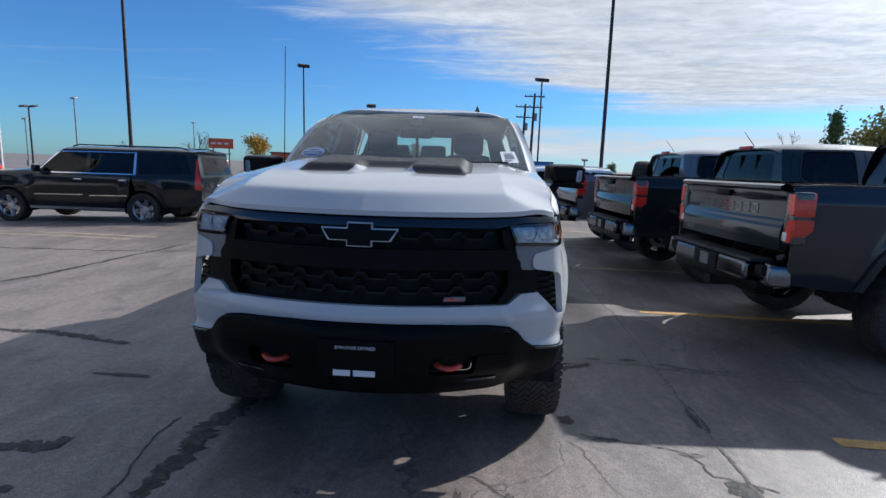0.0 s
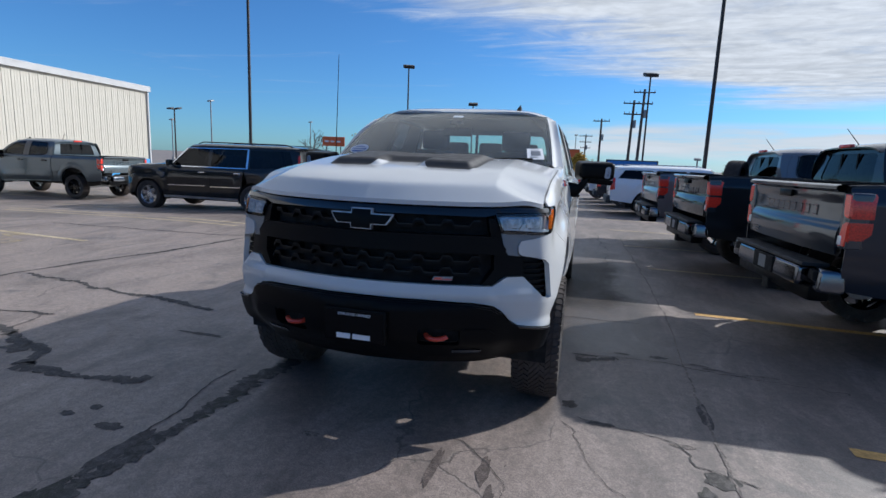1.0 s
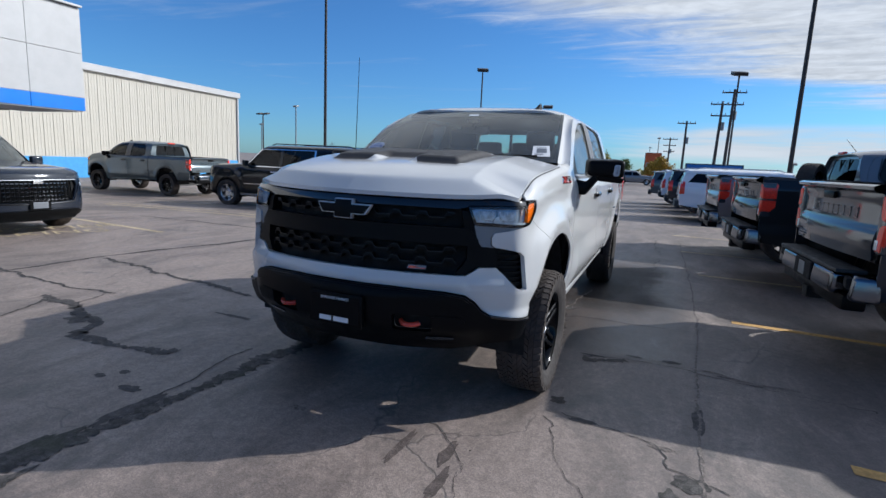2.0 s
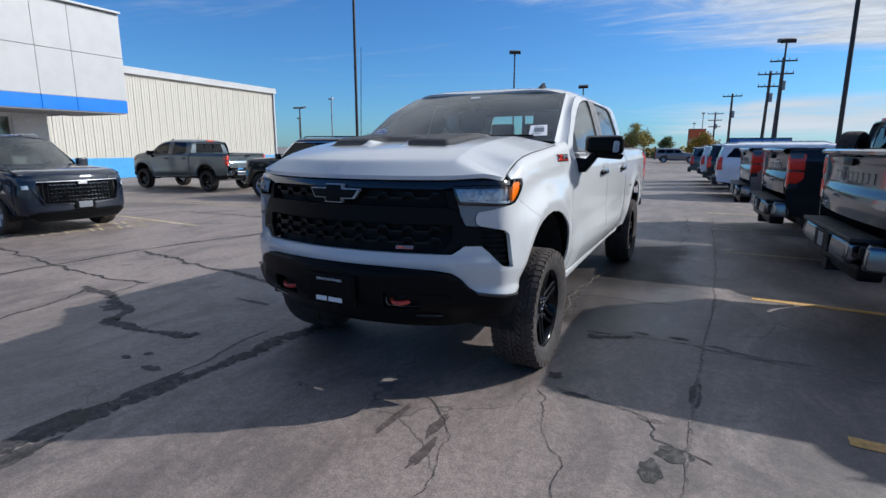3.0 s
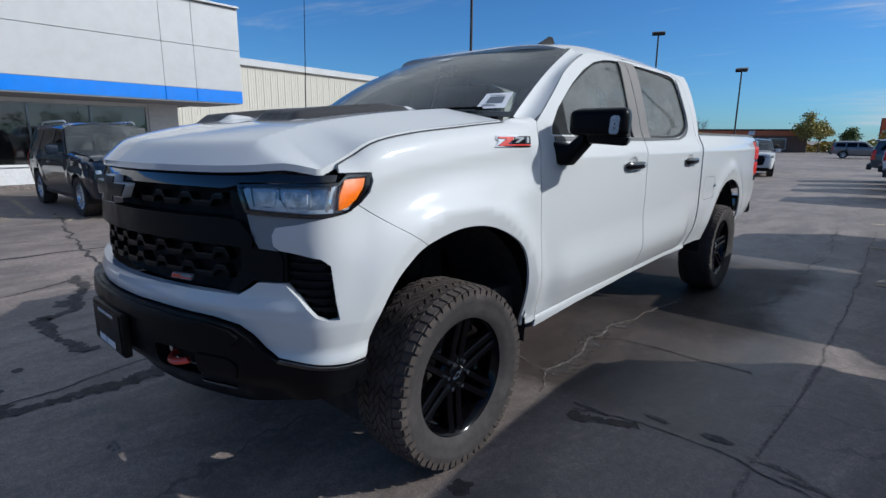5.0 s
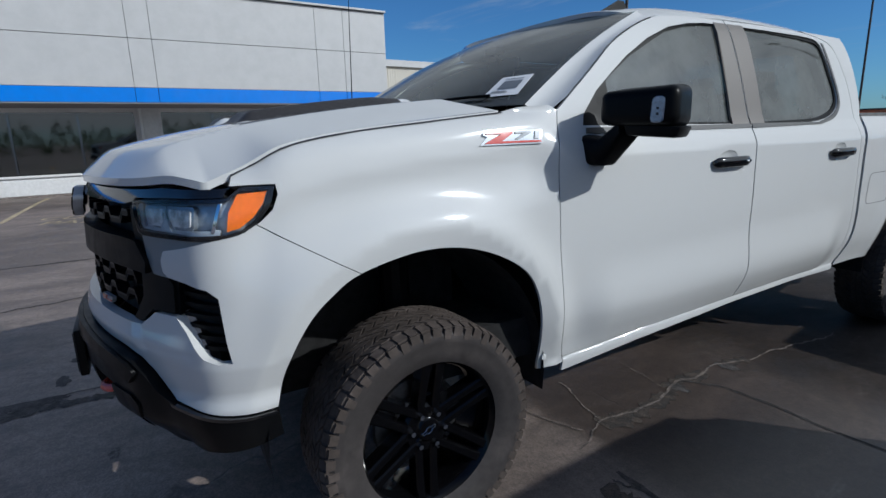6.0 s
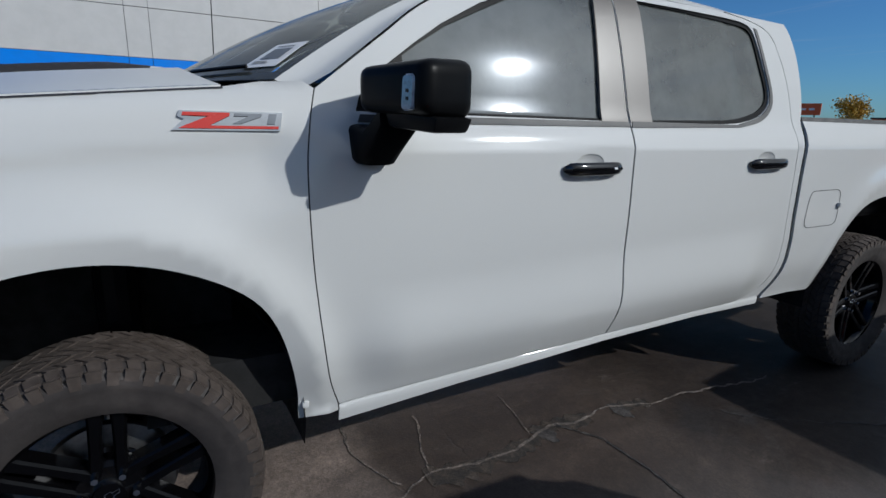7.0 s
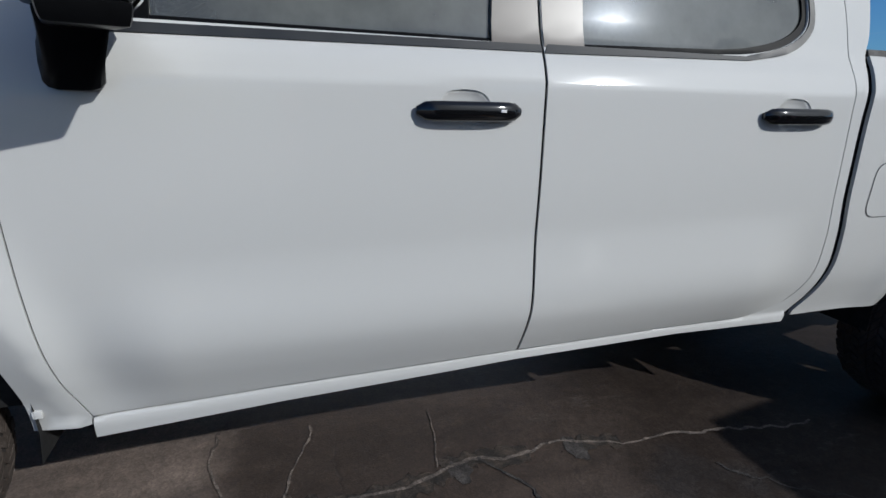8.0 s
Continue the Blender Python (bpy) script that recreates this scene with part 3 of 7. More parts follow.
def cached_wheel():
    """The meshes of one off-road wheel, its outer face towards +x."""
    R, W = 0.405, 0.1375
    profile = [(0.262, -0.115), (0.285, -0.128), (0.33, -0.140), (0.365, -0.135), (0.388, -0.125), (0.396, -0.11), (0.397, 0.0),
               (0.396, 0.11), (0.388, 0.125), (0.372, 0.134), (0.366, 0.139), (0.345, 0.141), (0.338, 0.1385), (0.31, 0.134), (0.285, 0.128), (0.262, 0.115)]
    tyre = lathe(profile, 72)
    blocks = bmesh.new()
    rng = random.Random(5)

    def block(angle, x0, x1, span, skew, r0, r1, lean=0.0):
        corners = []
        for r in (r0, r1):
            for x, k in ((x0, -1), (x1, 1)):
                for d in (-1, 1):
                    a = angle + d * span / 2 + skew * k / 2
                    rr = r - lean * (abs(x) > 0.11) * (r == r1)
                    corners.append(blocks.verts.new((x, rr * math.sin(a), rr * math.cos(a))))
        c = corners
        for f in ((4, 5, 7, 6), (0, 4, 6, 2), (1, 3, 7, 5), (0, 1, 5, 4), (2, 6, 7, 3)):
            blocks.faces.new([c[i] for i in f])

    count = 58
    pitch = 2 * math.pi / count
    for i in range(count):
        a = i * pitch
        j = rng.uniform(-0.05, 0.05) * pitch
        for s in (-1, 1):
            # interlocking crooked blocks from the middle to the shoulder
            block(a + j, s * 0.003, s * 0.030, pitch * 0.78, s * pitch * 0.9, 0.394, R)
            block(a + pitch * 0.5 + j, s * 0.034, s * 0.062, pitch * 0.76, -s * pitch * 0.5, 0.394, R - 0.0005)
            block(a + pitch * 0.1 - j, s * 0.066, s * 0.094, pitch * 0.78, s * pitch * 0.7, 0.393, R - 0.001)
            long = i % 2
            block(a + pitch * 0.35, s * 0.099, s * 0.130, pitch * (0.80 if long else 0.70), s * pitch * 0.15, 0.38, R - 0.003, 0.008)
            block(a + pitch * 0.35, s * 0.127, s * (0.1415 if long else 0.1395), pitch * (0.66 if long else 0.80), 0, 0.352 if long else 0.362, 0.392 - 0.005 * long)
    rim = lathe([(0.262, -0.11), (0.25, -0.105), (0.238, -0.06), (0.232, 0.03), (0.246, 0.09), (0.256, 0.104), (0.266, 0.113), (0.271, 0.116), (0.271, 0.11)], 64)
    bm = bmesh.new()
    rows = []
    for r, w in ((0.045, 0.017), (0.14, 0.0155), (0.236, 0.018), (0.253, 0.020)):
        x1 = 0.070 + 0.030 * ((r - 0.045) / 0.2) ** 1.3
        x0 = x1 - 0.06
        rows.append([bm.verts.new(q) for q in ((x0, -w, r), (x1 - 0.007, -w, r), (x1, -w + 0.006, r), (x1, w - 0.006, r), (x1 - 0.007, w, r), (x0, w, r))])
    for p, q in zip(rows, rows[1:]):
        for i in range(5):
            bm.faces.new((p[i], p[i + 1], q[i + 1], q[i]))
    spoke = bm
    hub = lathe([(0.0, 0.080), (0.038, 0.080), (0.042, 0.074), (0.05, 0.070), (0.082, 0.066), (0.094, 0.054), (0.099, 0.02)], 36)
    disc = lathe([(0.10, -0.005), (0.168, -0.005), (0.172, -0.012), (0.172, -0.028), (0.10, -0.03)], 48)
    nut = bmesh.new()
    bmesh.ops.create_cone(nut, cap_ends=True, segments=6, radius1=0.011, radius2=0.009, depth=0.03)
    bmesh.ops.rotate(nut, matrix=Matrix.Rotation(radians(90), 3, "Y"), verts=nut.verts)
    cap = bmesh.new()
    for p, q in zip(slanted_cross(0.030), slanted_cross(0.030)[1:] + slanted_cross(0.030)[:1]):
        bar = rod((0.0805, p[0], p[1]), (0.0805, q[0], q[1]), 0.0012, sides=6)
        me = bpy.data.meshes.new("bar")
        bar.to_mesh(me)
        bar.free()
        cap.from_mesh(me)
        bpy.data.meshes.remove(me)
    return dict(tyre=tyre, tread=blocks, rim=rim, spoke=spoke, hub=hub, disc=disc, nut=nut, cap=cap)


def slanted_cross(half):
    """A plain slanted cross, as wide as twice half."""
    a, h, c, k = half, half * 0.17, half * 0.30, half * 0.37
    return [(-a * 0.84, -h), (-c * 1.0, -h), (-c * 1.0, -k), (c * 0.92, -k), (c * 0.92, -h), (a * 0.84, -h), (a, h), (c * 1.05, h), (c * 1.05, k), (-c * 0.88, k), (-c * 0.88, h), (-a, h)]


WHEEL = {}


def wheel(parent, x, y, z, flip, rim_mat, turn=0.0, size=1.0, name="wheel", tyre_label=""):
    if not WHEEL:
        made = cached_wheel()
        for key in ("tyre", "tread", "rim", "hub", "disc", "nut", "cap", "spoke"):
            bm = made[key]
            bmesh.ops.recalc_face_normals(bm, faces=bm.faces)
            me = bpy.data.meshes.new(key)
            bm.to_mesh(me)
            bm.free()
            me.materials.append(RUBBER)
            if key in ("tyre", "rim", "hub", "disc"):
                me.polygons.foreach_set("use_smooth", [True] * len(me.polygons))
                me.set_sharp_from_angle(angle=radians(30))
            WHEEL[key] = me

    def item(label, key, mat, under, m=None):
        ob = new(label, WHEEL[key])
        ob.parent = under
        ob.material_slots[0].link = "OBJECT"
        ob.material_slots[0].material = mat
        if m is not None:
            ob.matrix_basis = m
        return ob

    root = item(name, "rim", rim_mat, parent)
    root.matrix_basis = pose(x, y, z, turn, 0, 180 if flip else 0) @ Matrix.Scale(size, 4)
    tagged(item("tyre", "tyre", RUBBER, root), tyre_label)
    item("tread", "tread", TREAD, root)
    item("hub", "hub", rim_mat, root)
    item("brake_disc", "disc", STEEL, root)
    item("cap_emblem", "cap", CHROME, root)
    for k in range(6):
        for d in (-1, 1):
            # both bars of a pair run side by side
            item("spoke", "spoke", rim_mat, root, pose(0, 0, 0, 60 * k + 30) @ pose(0, d * 0.031, 0, d * 1.0))
        a = radians(60 * k)
        item("lug_nut", "nut", CHROME, root, pose(0.073, 0.064 * math.sin(a), 0.064 * math.cos(a)))
    return root


def arch_line(points):
    return [tuple(p) for p in spline(points, 5)]


FRONT_ARCH = arch_line([(0.505, 0.475), (0.499, 0.6), (0.45, 0.804), (0.362, 0.926), (0.181, 1.014), (-0.013, 1.038), (-0.219, 1.0), (-0.319, 0.943), (-0.392, 0.871), (-0.457, 0.75), (-0.49, 0.632)])
REAR_ARCH = arch_line([(3.22, 0.55), (3.255, 0.7), (3.34, 0.86), (3.5, 0.985), (3.747, 1.03), (3.99, 0.985), (4.15, 0.86), (4.235, 0.7), (4.27, 0.6)])
DOOR_FRONT = [tuple(p) for p in spline([(0.632, 0.497), (0.596, 0.62), (0.572, 0.8), (0.557, 1.0), (0.553, 1.2), (0.562, 1.33), (0.592, 1.46)], 6)]
DOOR_TOP = [tuple(p) for p in spline([(0.592, 1.46), (0.80, 1.618), (0.967, 1.737), (1.205, 1.838), (1.45, 1.868), (1.745, 1.873), (2.2, 1.872), (2.5, 1.86), (2.70, 1.81), (2.765, 1.70), (2.797, 1.55), (2.80, 1.40), (2.796, 1.25)], 6)]
DOOR_REAR = [tuple(p) for p in spline([(2.796, 1.25), (2.797, 1.0), (2.812, 0.82), (2.80, 0.70), (2.722, 0.61), (2.57, 0.571)], 6)]
GAP_LINE = [tuple(p) for p in spline([(2.875, 1.86), (2.905, 1.7), (2.90, 1.5), (2.87, 1.40), (2.845, 1.25), (2.84, 1.0), (2.858, 0.85), (2.862, 0.74), (2.83, 0.64), (2.77, 0.565)], 6)]
WINDOW_FRONT = [(0.70, 1.402), (0.715, 1.445), (0.80, 1.533), (0.9, 1.605), (1.0, 1.672), (1.15, 1.752), (1.3, 1.808), (1.45, 1.836), (1.58, 1.847), (1.735, 1.85), (1.735, 1.392)]
WINDOW_REAR = [(1.762, 1.392), (1.762, 1.85), (2.1, 1.848)] + [tuple(p) for p in spline([(2.4, 1.843), (2.53, 1.834), (2.585, 1.81), (2.608, 1.75), (2.628, 1.65), (2.645, 1.545), (2.628, 1.478), (2.55, 1.428), (2.42, 1.401), (2.30, 1.393)], 4)]


def ruled(a, b, bulge=0.0):
    """A surface between two lines of points; u runs along them, v across, both 0 to 1."""
    a, b = np.array(a, float), np.array(b, float)

    def where(u, v, out=0.0):
        u, v = np.asarray(u, float), np.asarray(v, float)
        t = np.linspace(0, 1, len(a))
        pa = np.stack([np.interp(u, t, a[:, i]) for i in range(3)], -1)
        pb = np.stack([np.interp(u, t, b[:, i]) for i in range(3)], -1)
        across = pb - pa
        along = np.stack([np.interp(u, t, np.gradient((a + b) / 2, axis=0)[:, i]) for i in range(3)], -1)
        n = np.cross(along, across)
        n /= np.maximum(np.linalg.norm(n, axis=-1), 1e-9)[..., None]
        return pa + across * v[..., None] + n * (out + bulge * np.sin(math.pi * v))[..., None]

    return where


def windscreen(u, v, out=0.0):
    """u from -1 to 1 across, v from 0 at the cowl to 1 at the roof."""
    u, v = np.asarray(u, float), np.asarray(v, float)
    base = np.stack([0.835 * u, 0.20 + 0.30 * u**2, 1.482 + 0 * u], -1)
    top = np.stack([0.715 * u, 1.03 + 0.19 * u**2, 1.886 - 0.002 * u**2], -1)
    p = base + (top - base) * v[..., None]
    n = np.stack([0.25 * u, -0.48 + 0 * u, 0.86 + 0 * u], -1)
    return p + n * (out + 0.028 * np.sin(math.pi * v))[..., None]


ROOF_LINE = spline([(1.0, 1.882), (1.04, 1.896), (1.1, 1.914), (1.2, 1.936), (1.5, 1.968), (2.0, 1.976), (2.5, 1.962), (2.8, 1.925), (2.93, 1.89)])


def roof(u, y, out=0.0):
    """u from -1 to 1 across."""
    u, y = np.asarray(u, float), np.asarray(y, float)
    z = np.interp(y, ROOF_LINE[:, 0], ROOF_LINE[:, 1])
    drop = 0.012 * u**2 + 0.085 * np.abs(u) ** 6
    half = 0.772 - 0.03 * ease(1.5, 1.1, y)
    return np.stack([half * u * (1 + out), y, z - drop + out * (1 - 0.7 * np.abs(u) ** 6)], -1)


def pickup(name, label, group, m, paint, rim_mat, front=True, decals=True):
    """A lifted four-door pickup with all its panels, lamps, glass, wheels and cabin."""
    S = PICKUP
    root = thing(name, label, "pickup truck", group, m=m)
    seam = 0.004

    def sill(u, v):
        """How far the rocker's rounded strip stands proud below the doors."""
        y = np.interp(np.abs(u), S.steps, S.plan[:, 1])
        top = np.interp(y, (0.62, 1.07, 1.74, 2.3), (0.493, 0.5235, 0.5525, 0.5675))
        t = np.clip((top - v) / 0.035, 0, 1)
        return 0.013 * np.sqrt(1 - (1 - t) ** 2) * ease(0.42, 0.62, y)

    def fold(u, v):
        """The doors' lower fold, rising towards the rear."""
        y = np.interp(np.abs(u), S.steps, S.plan[:, 1])
        middle = np.interp(y, (0.7, 2.7), (0.650, 0.708))
        d = v - middle
        lower = 0.034 * np.where(d > 0, ease(0.25, 0.0, d), np.maximum(1 - (d / 0.17) ** 2, 0)) * ease(0.60, 0.85, y) * ease(2.76, 2.5, y)
        return lower + crease(u, v)

    def crease(u, v):
        """A crisp line along doors and bed, a hand below the windows."""
        y = np.interp(np.abs(u), S.steps, S.plan[:, 1])
        line = np.interp(y, (0.7, 1.7, 2.8, 4.8), (1.292, 1.300, 1.302, 1.285))
        d = v - line
        return 0.0045 * np.exp(-np.abs(d) / np.where(d > 0, 0.022, 0.05)) * ease(0.62, 1.0, y)

    for sgn, where in S.sides():
        # front fender
        top = [(y, float(np.interp(y, S.hood_edge[:, 0], S.hood_edge[:, 1])) - 0.004) for y in np.linspace(0.36, -0.558, 24)]
        fender = ([(y - seam, z) for y, z in DOOR_FRONT] + [(0.56, 1.478), (0.45, 1.472)] + top + [(-0.562, 1.2685), (-0.48, 1.2685), (-0.434, 1.268), (-0.43, 1.24), (-0.448, 1.20), (-0.481, 1.172), (-0.4945, 1.1632)]
                  + [(-0.2248, 0.9982)] + list(reversed([p for p in FRONT_ARCH if p[0] > -0.2])) + [(0.6, 0.472), (0.628, 0.478)])
        part_f = patch("front_fender", S.yz(*fender), lambda u, v, out=0.0, w=where: w(u, v, out + sill(u, v)), paint, root, 0.03)
        # black strip laid on the fender for the shade in the hood's shut line
        rim = top + [(-0.562, 1.2685)]
        inner = [(y + 0.0035 * (z < 1.31), z - 0.0045 * (z >= 1.29)) for y, z in rim]
        patch("hood_gap_shade", S.yz(*(rim + inner[::-1])), where, INK, part_f, 0.03, out=0.0008, thick=0)
        # front door and rear door, each with its window opening
        front_door = DOOR_FRONT + [p for p in DOOR_TOP if p[0] < 1.74] + [(1.744, 1.873), (1.744, 1.3), (1.742, 0.9), (1.739, 0.7), (1.731, 0.556), (1.07, 0.527)]
        rear_door = [(1.752, 1.3), (1.752, 1.873)] + [p for p in DOOR_TOP if p[0] > 1.76] + DOOR_REAR[1:] + [(2.3, 0.571), (1.739, 0.556), (1.747, 0.7), (1.750, 0.9)]
        for kind, outline, window, hx, far in (("front_door", front_door, WINDOW_FRONT, 1.545, False), ("rear_door", rear_door, WINDOW_REAR, 2.573, True)):
            cup = oval(float(S.at_y(hx - 0.01)), 1.232, 0.066, 0.047, 28, 2.6)
            door = patch(kind, S.yz(*outline), lambda u, v, out=0.0, w=where: w(u, v, out + fold(u, v)), paint, root, 0.018, [S.yz(*window), cup])

            def bowl(u, v, out=0.0, c=(float(S.at_y(hx - 0.01)), 1.232), w=where):
                r = np.clip(((u - c[0]) / 0.066) ** 2 + ((v - c[1]) / 0.047) ** 2, 0, 1)
                return w(u, v, out - 0.012 * (1 - r**1.5))

            patch("handle_cup", cup, bowl, paint, door, 0.008, thick=0)
            # handle: a long rounded bar bowed outwards
            bar = bmesh.new()
            rings = []
            for t in np.linspace(-1, 1, 15):
                ends = (1 - abs(t) ** 9) ** 0.5 if abs(t) < 1 else 0.12
                c = where(np.array([float(S.at_y(hx + 0.132 * t))]), np.array([1.229]), 0.009 + 0.018 * (1 - t**4))[0]
                hz, hx2 = 0.008 + 0.015 * ends, 0.005 + 0.008 * ends
                rings.append([bar.verts.new((c[0] + sgn * hx2 * math.cos(a), c[1], c[2] + hz * math.sin(a))) for a in np.linspace(0, 2 * math.pi, 12, endpoint=False)])
            for p, q in zip(rings, rings[1:]):
                for i in range(12):
                    bar.faces.new((p[i], p[(i + 1) % 12], q[(i + 1) % 12], q[i]))
            bar.faces.new(rings[0])
            bar.faces.new(rings[-1])
            part("door_handle", bar, GLOSS_BLACK, door, "gloss black bar handle", True)
            if not far and sgn > 0:
                spot = where(np.array([float(S.at_y(hx + 0.112))]), np.array([1.229]), 0.029)[0]
                part("key_lock", rod((spot[0] - 0.01, spot[1], spot[2]), (spot[0] + 0.001, spot[1] , spot[2]), 0.006), CHROME, door, "small chrome key lock", True)
                tab = where(np.array([float(S.at_y(hx + 0.075))]), np.array([1.231]), 0.0395)[0]
                part("lock_button", solid_box((0.004, 0.014, 0.007), tuple(tab), 0.001), WHITE_INK, door)
            # frame, glass and pillar cover
            glass_mat = DOOR_GLASS
            patch("window_glass", S.yz(*window), where, glass_mat, door, 0.05, out=-0.012, thick=0)
            inner = np.array(rounded([(y, z) for y, z in window], 0.0001, 2))
            mid = inner.mean(0)
            shrink = [tuple(q + (mid - q) / max(np.hypot(*(mid - q)), 1e-6) * 0.020) for q in inner]
            patch("window_seal", S.yz(*[tuple(q) for q in inner]), where, SATIN_BLACK, door, 0.05, [S.yz(*shrink)], out=-0.006, thick=0.008)
            lo_y, hi_y = (0.70, 1.744) if not far else (1.752, 2.40)
            trim = [(lo_y, 1.372), (hi_y, 1.374 if not far else 1.381), (hi_y, 1.392), (lo_y + 0.01, 1.394)]
            patch("belt_trim", S.yz(*trim), where, BAR_GREY, door, 0.05, out=0.004, thick=0.01, label="dark satin belt moulding")
            if far:
                outer = spline([(2.40, 1.381), (2.56, 1.409), (2.645, 1.462), (2.668, 1.53), (2.65, 1.66), (2.625, 1.81)], 5)
                inner_edge = spline([(2.605, 1.815), (2.632, 1.65), (2.648, 1.54), (2.631, 1.477), (2.55, 1.427), (2.40, 1.394)], 5)
                line = [tuple(p) for p in outer] + [tuple(p) for p in inner_edge]
                patch("window_moulding", S.yz(*line), where, BAR_GREY, door, 0.04, out=0.004, thick=0.01)
                cover = [(1.754, 1.388), (1.754, 1.856), (1.885, 1.856), (1.868, 1.388)]
            else:
                cover = [(1.612, 1.388), (1.652, 1.856), (1.743, 1.856), (1.743, 1.388)]
                sail = [(0.70, 1.400), (0.715, 1.445), (0.80, 1.533), (0.86, 1.575), (0.862, 1.392), (0.72, 1.395)]
                patch("mirror_sail", S.yz(*sail), where, SATIN_BLACK, door, 0.04, out=-0.004, thick=0.01)
            patch("pillar_cover", S.yz(*cover), where, PILLAR_SKY, door, 0.05, out=0.002, thick=0.012, label="satin black pillar applique, its bronze sky reflection painted in")
        # black strips added behind the door and bed gaps to give them shade
        middle = [(1.748, 1.84), (1.748, 1.3), (1.746, 0.9), (1.743, 0.7), (1.735, 0.575)]
        for line in (DOOR_FRONT[2:-2], middle, DOOR_REAR[:-4]):
            band = [(y - 0.012, z) for y, z in line] + [(y + 0.012, z) for y, z in reversed(line)]
            patch("door_gap_shade", S.yz(*band), lambda u, v, out=0.0, w=where: w(u, v, out + fold(u, v)), LINER, root, 0.05, out=-0.006, thick=0)
        back_line = [p for p in GAP_LINE if 0.6 < p[1] < 1.40]
        band = [(y - 0.02, z) for y, z in back_line] + [(y + 0.04, z) for y, z in reversed(back_line)]
        patch("bed_gap_shade", S.yz(*band), where, LINER, root, 0.05, out=-0.018, thick=0)
        # rocker panel below the doors
        rocker = [(0.632, 0.493), (1.07, 0.5235), (1.735, 0.5525), (2.3, 0.5675), (2.57, 0.567), (2.722, 0.606), (2.762, 0.568), (2.75, 0.533), (2.3, 0.538), (1.74, 0.521), (1.07, 0.476), (0.63, 0.436)]
        patch("rocker_panel", S.yz(*rocker), lambda u, v, out=0.0, w=where: w(u, v, out + sill(u, v)), paint, root, 0.012)
        # rear corner of the cab
        corner = [(2.45, 1.873)] + [(y + seam, z + 0.004 * (z > 1.75)) for y, z in DOOR_TOP if y > 2.46] + [(y + seam, z) for y, z in DOOR_REAR[1:]] + list(reversed(GAP_LINE))
        patch("cab_corner", S.yz(*corner), lambda u, v, out=0.0, w=where: w(u, v, out + crease(u, v)), paint, root, 0.03)
        # bed side with fuel door
        bed = [(y + 0.032, z) for y, z in GAP_LINE if z < 1.40] + [(2.80, 0.548), (3.0, 0.55), (3.2, 0.55)] + REAR_ARCH[1:] + [(4.5, 0.60), (4.84, 0.64), (4.87, 0.8), (4.875, 1.40), (4.6, 1.414), (3.6, 1.414), (2.895, 1.416)]
        side = patch("bed_side", S.yz(*bed), lambda u, v, out=0.0, w=where: w(u, v, out + crease(u, v)), paint, root, 0.03)
        fuel = rounded(S.yz((2.95, 0.905), (3.235, 0.905), (3.245, 1.09), (2.96, 1.09)), 0.05, 6)
        middle = fuel.mean(0)
        ring = fuel + (middle - fuel) / np.hypot(*(middle - fuel).T)[:, None] * 0.004
        # black ring on the unbroken panel stands for the fuel door gap's shade
        patch("fuel_gap_shade", fuel, where, INK, side, 0.03, [ring], out=0.0012, thick=0)
        if decals:
            for k, (y0, y1, z0, z1, mat) in enumerate(((4.42, 4.68, 1.335, 1.352, SATIN_GREY), (4.45, 4.68, 1.305, 1.325, EMBLEM_RED))):
                for i in range(5):
                    a, b = y0 + (y1 - y0) * i / 5, y0 + (y1 - y0) * (i + 0.72) / 5
                    patch("bed_decal", S.yz((a, z0), (b, z0), (b, z1), (a, z1)), where, mat, side, 0.05, out=0.0015, thick=0)
        for by, bz in ((0.505, 0.525),):
            spot = where(np.array([float(S.at_y(by + 0.02))]), np.array([bz]), 0.003)[0]
            part("fender_bolt", solid_box((0.012, 0.022, 0.022), tuple(spot), 0.005), paint, part_f, smooth=True)
        knob = where(np.array([float(S.at_y(3.236))]), np.array([1.01]), 0.008)[0]
        part("cap_stopper", solid_box((0.02, 0.028, 0.024), tuple(knob), 0.007), paint, side, smooth=True)
        patch("bed_rail_cap", S.yz((2.895, 1.414), (3.6, 1.414), (4.6, 1.414), (4.87, 1.402), (4.87, 1.425), (4.6, 1.436), (3.6, 1.436), (2.895, 1.436)), where, GRAIN_BLACK, root, 0.06, out=-0.004, thick=0.05)
        rail = solid_box((0.05, 2.0, 0.5), (sgn * 0.87, 3.87, 1.17), 0.004)
        part("bed_inner_wall", rail, SATIN_BLACK, root)
        # wheel wells
        for cy, a0, a1 in ((0.0, -99, 99), (3.747, -95, 95)):
            well = lathe([(0.50, -0.36), (0.53, -0.2), (0.535, 0.05)], 24, (a0, a1))
            bmesh.ops.scale(well, vec=(1, 0.98, 1.05), verts=well.verts)
            bmesh.ops.transform(well, matrix=pose(sgn * 0.88, cy, 0.48) @ Matrix.Diagonal((sgn, 1, 1, 1)), verts=well.verts)
            part("wheel_well", well, LINER, root, smooth=True)
        for cy in (0.0, 3.747):
            wheel(root, sgn * 0.862, cy, 0.396, sgn < 0, rim_mat, 11 if cy else 25, 0.978, tyre_label="dusty black all-terrain tyre")
        # mirror
        mirror(root, S, sgn, paint)
        # fender emblem in plain red and silver shapes
        if decals:
            emblem(root, where, S)
        # windscreen pillar between glass and door
        t = np.linspace(0, 1, 16)
        edge = windscreen(np.full(16, sgn * 1.0), t)
        dy = np.interp(t, np.linspace(0, 1, 5), [0.575, 0.80, 0.98, 1.15, 1.28])
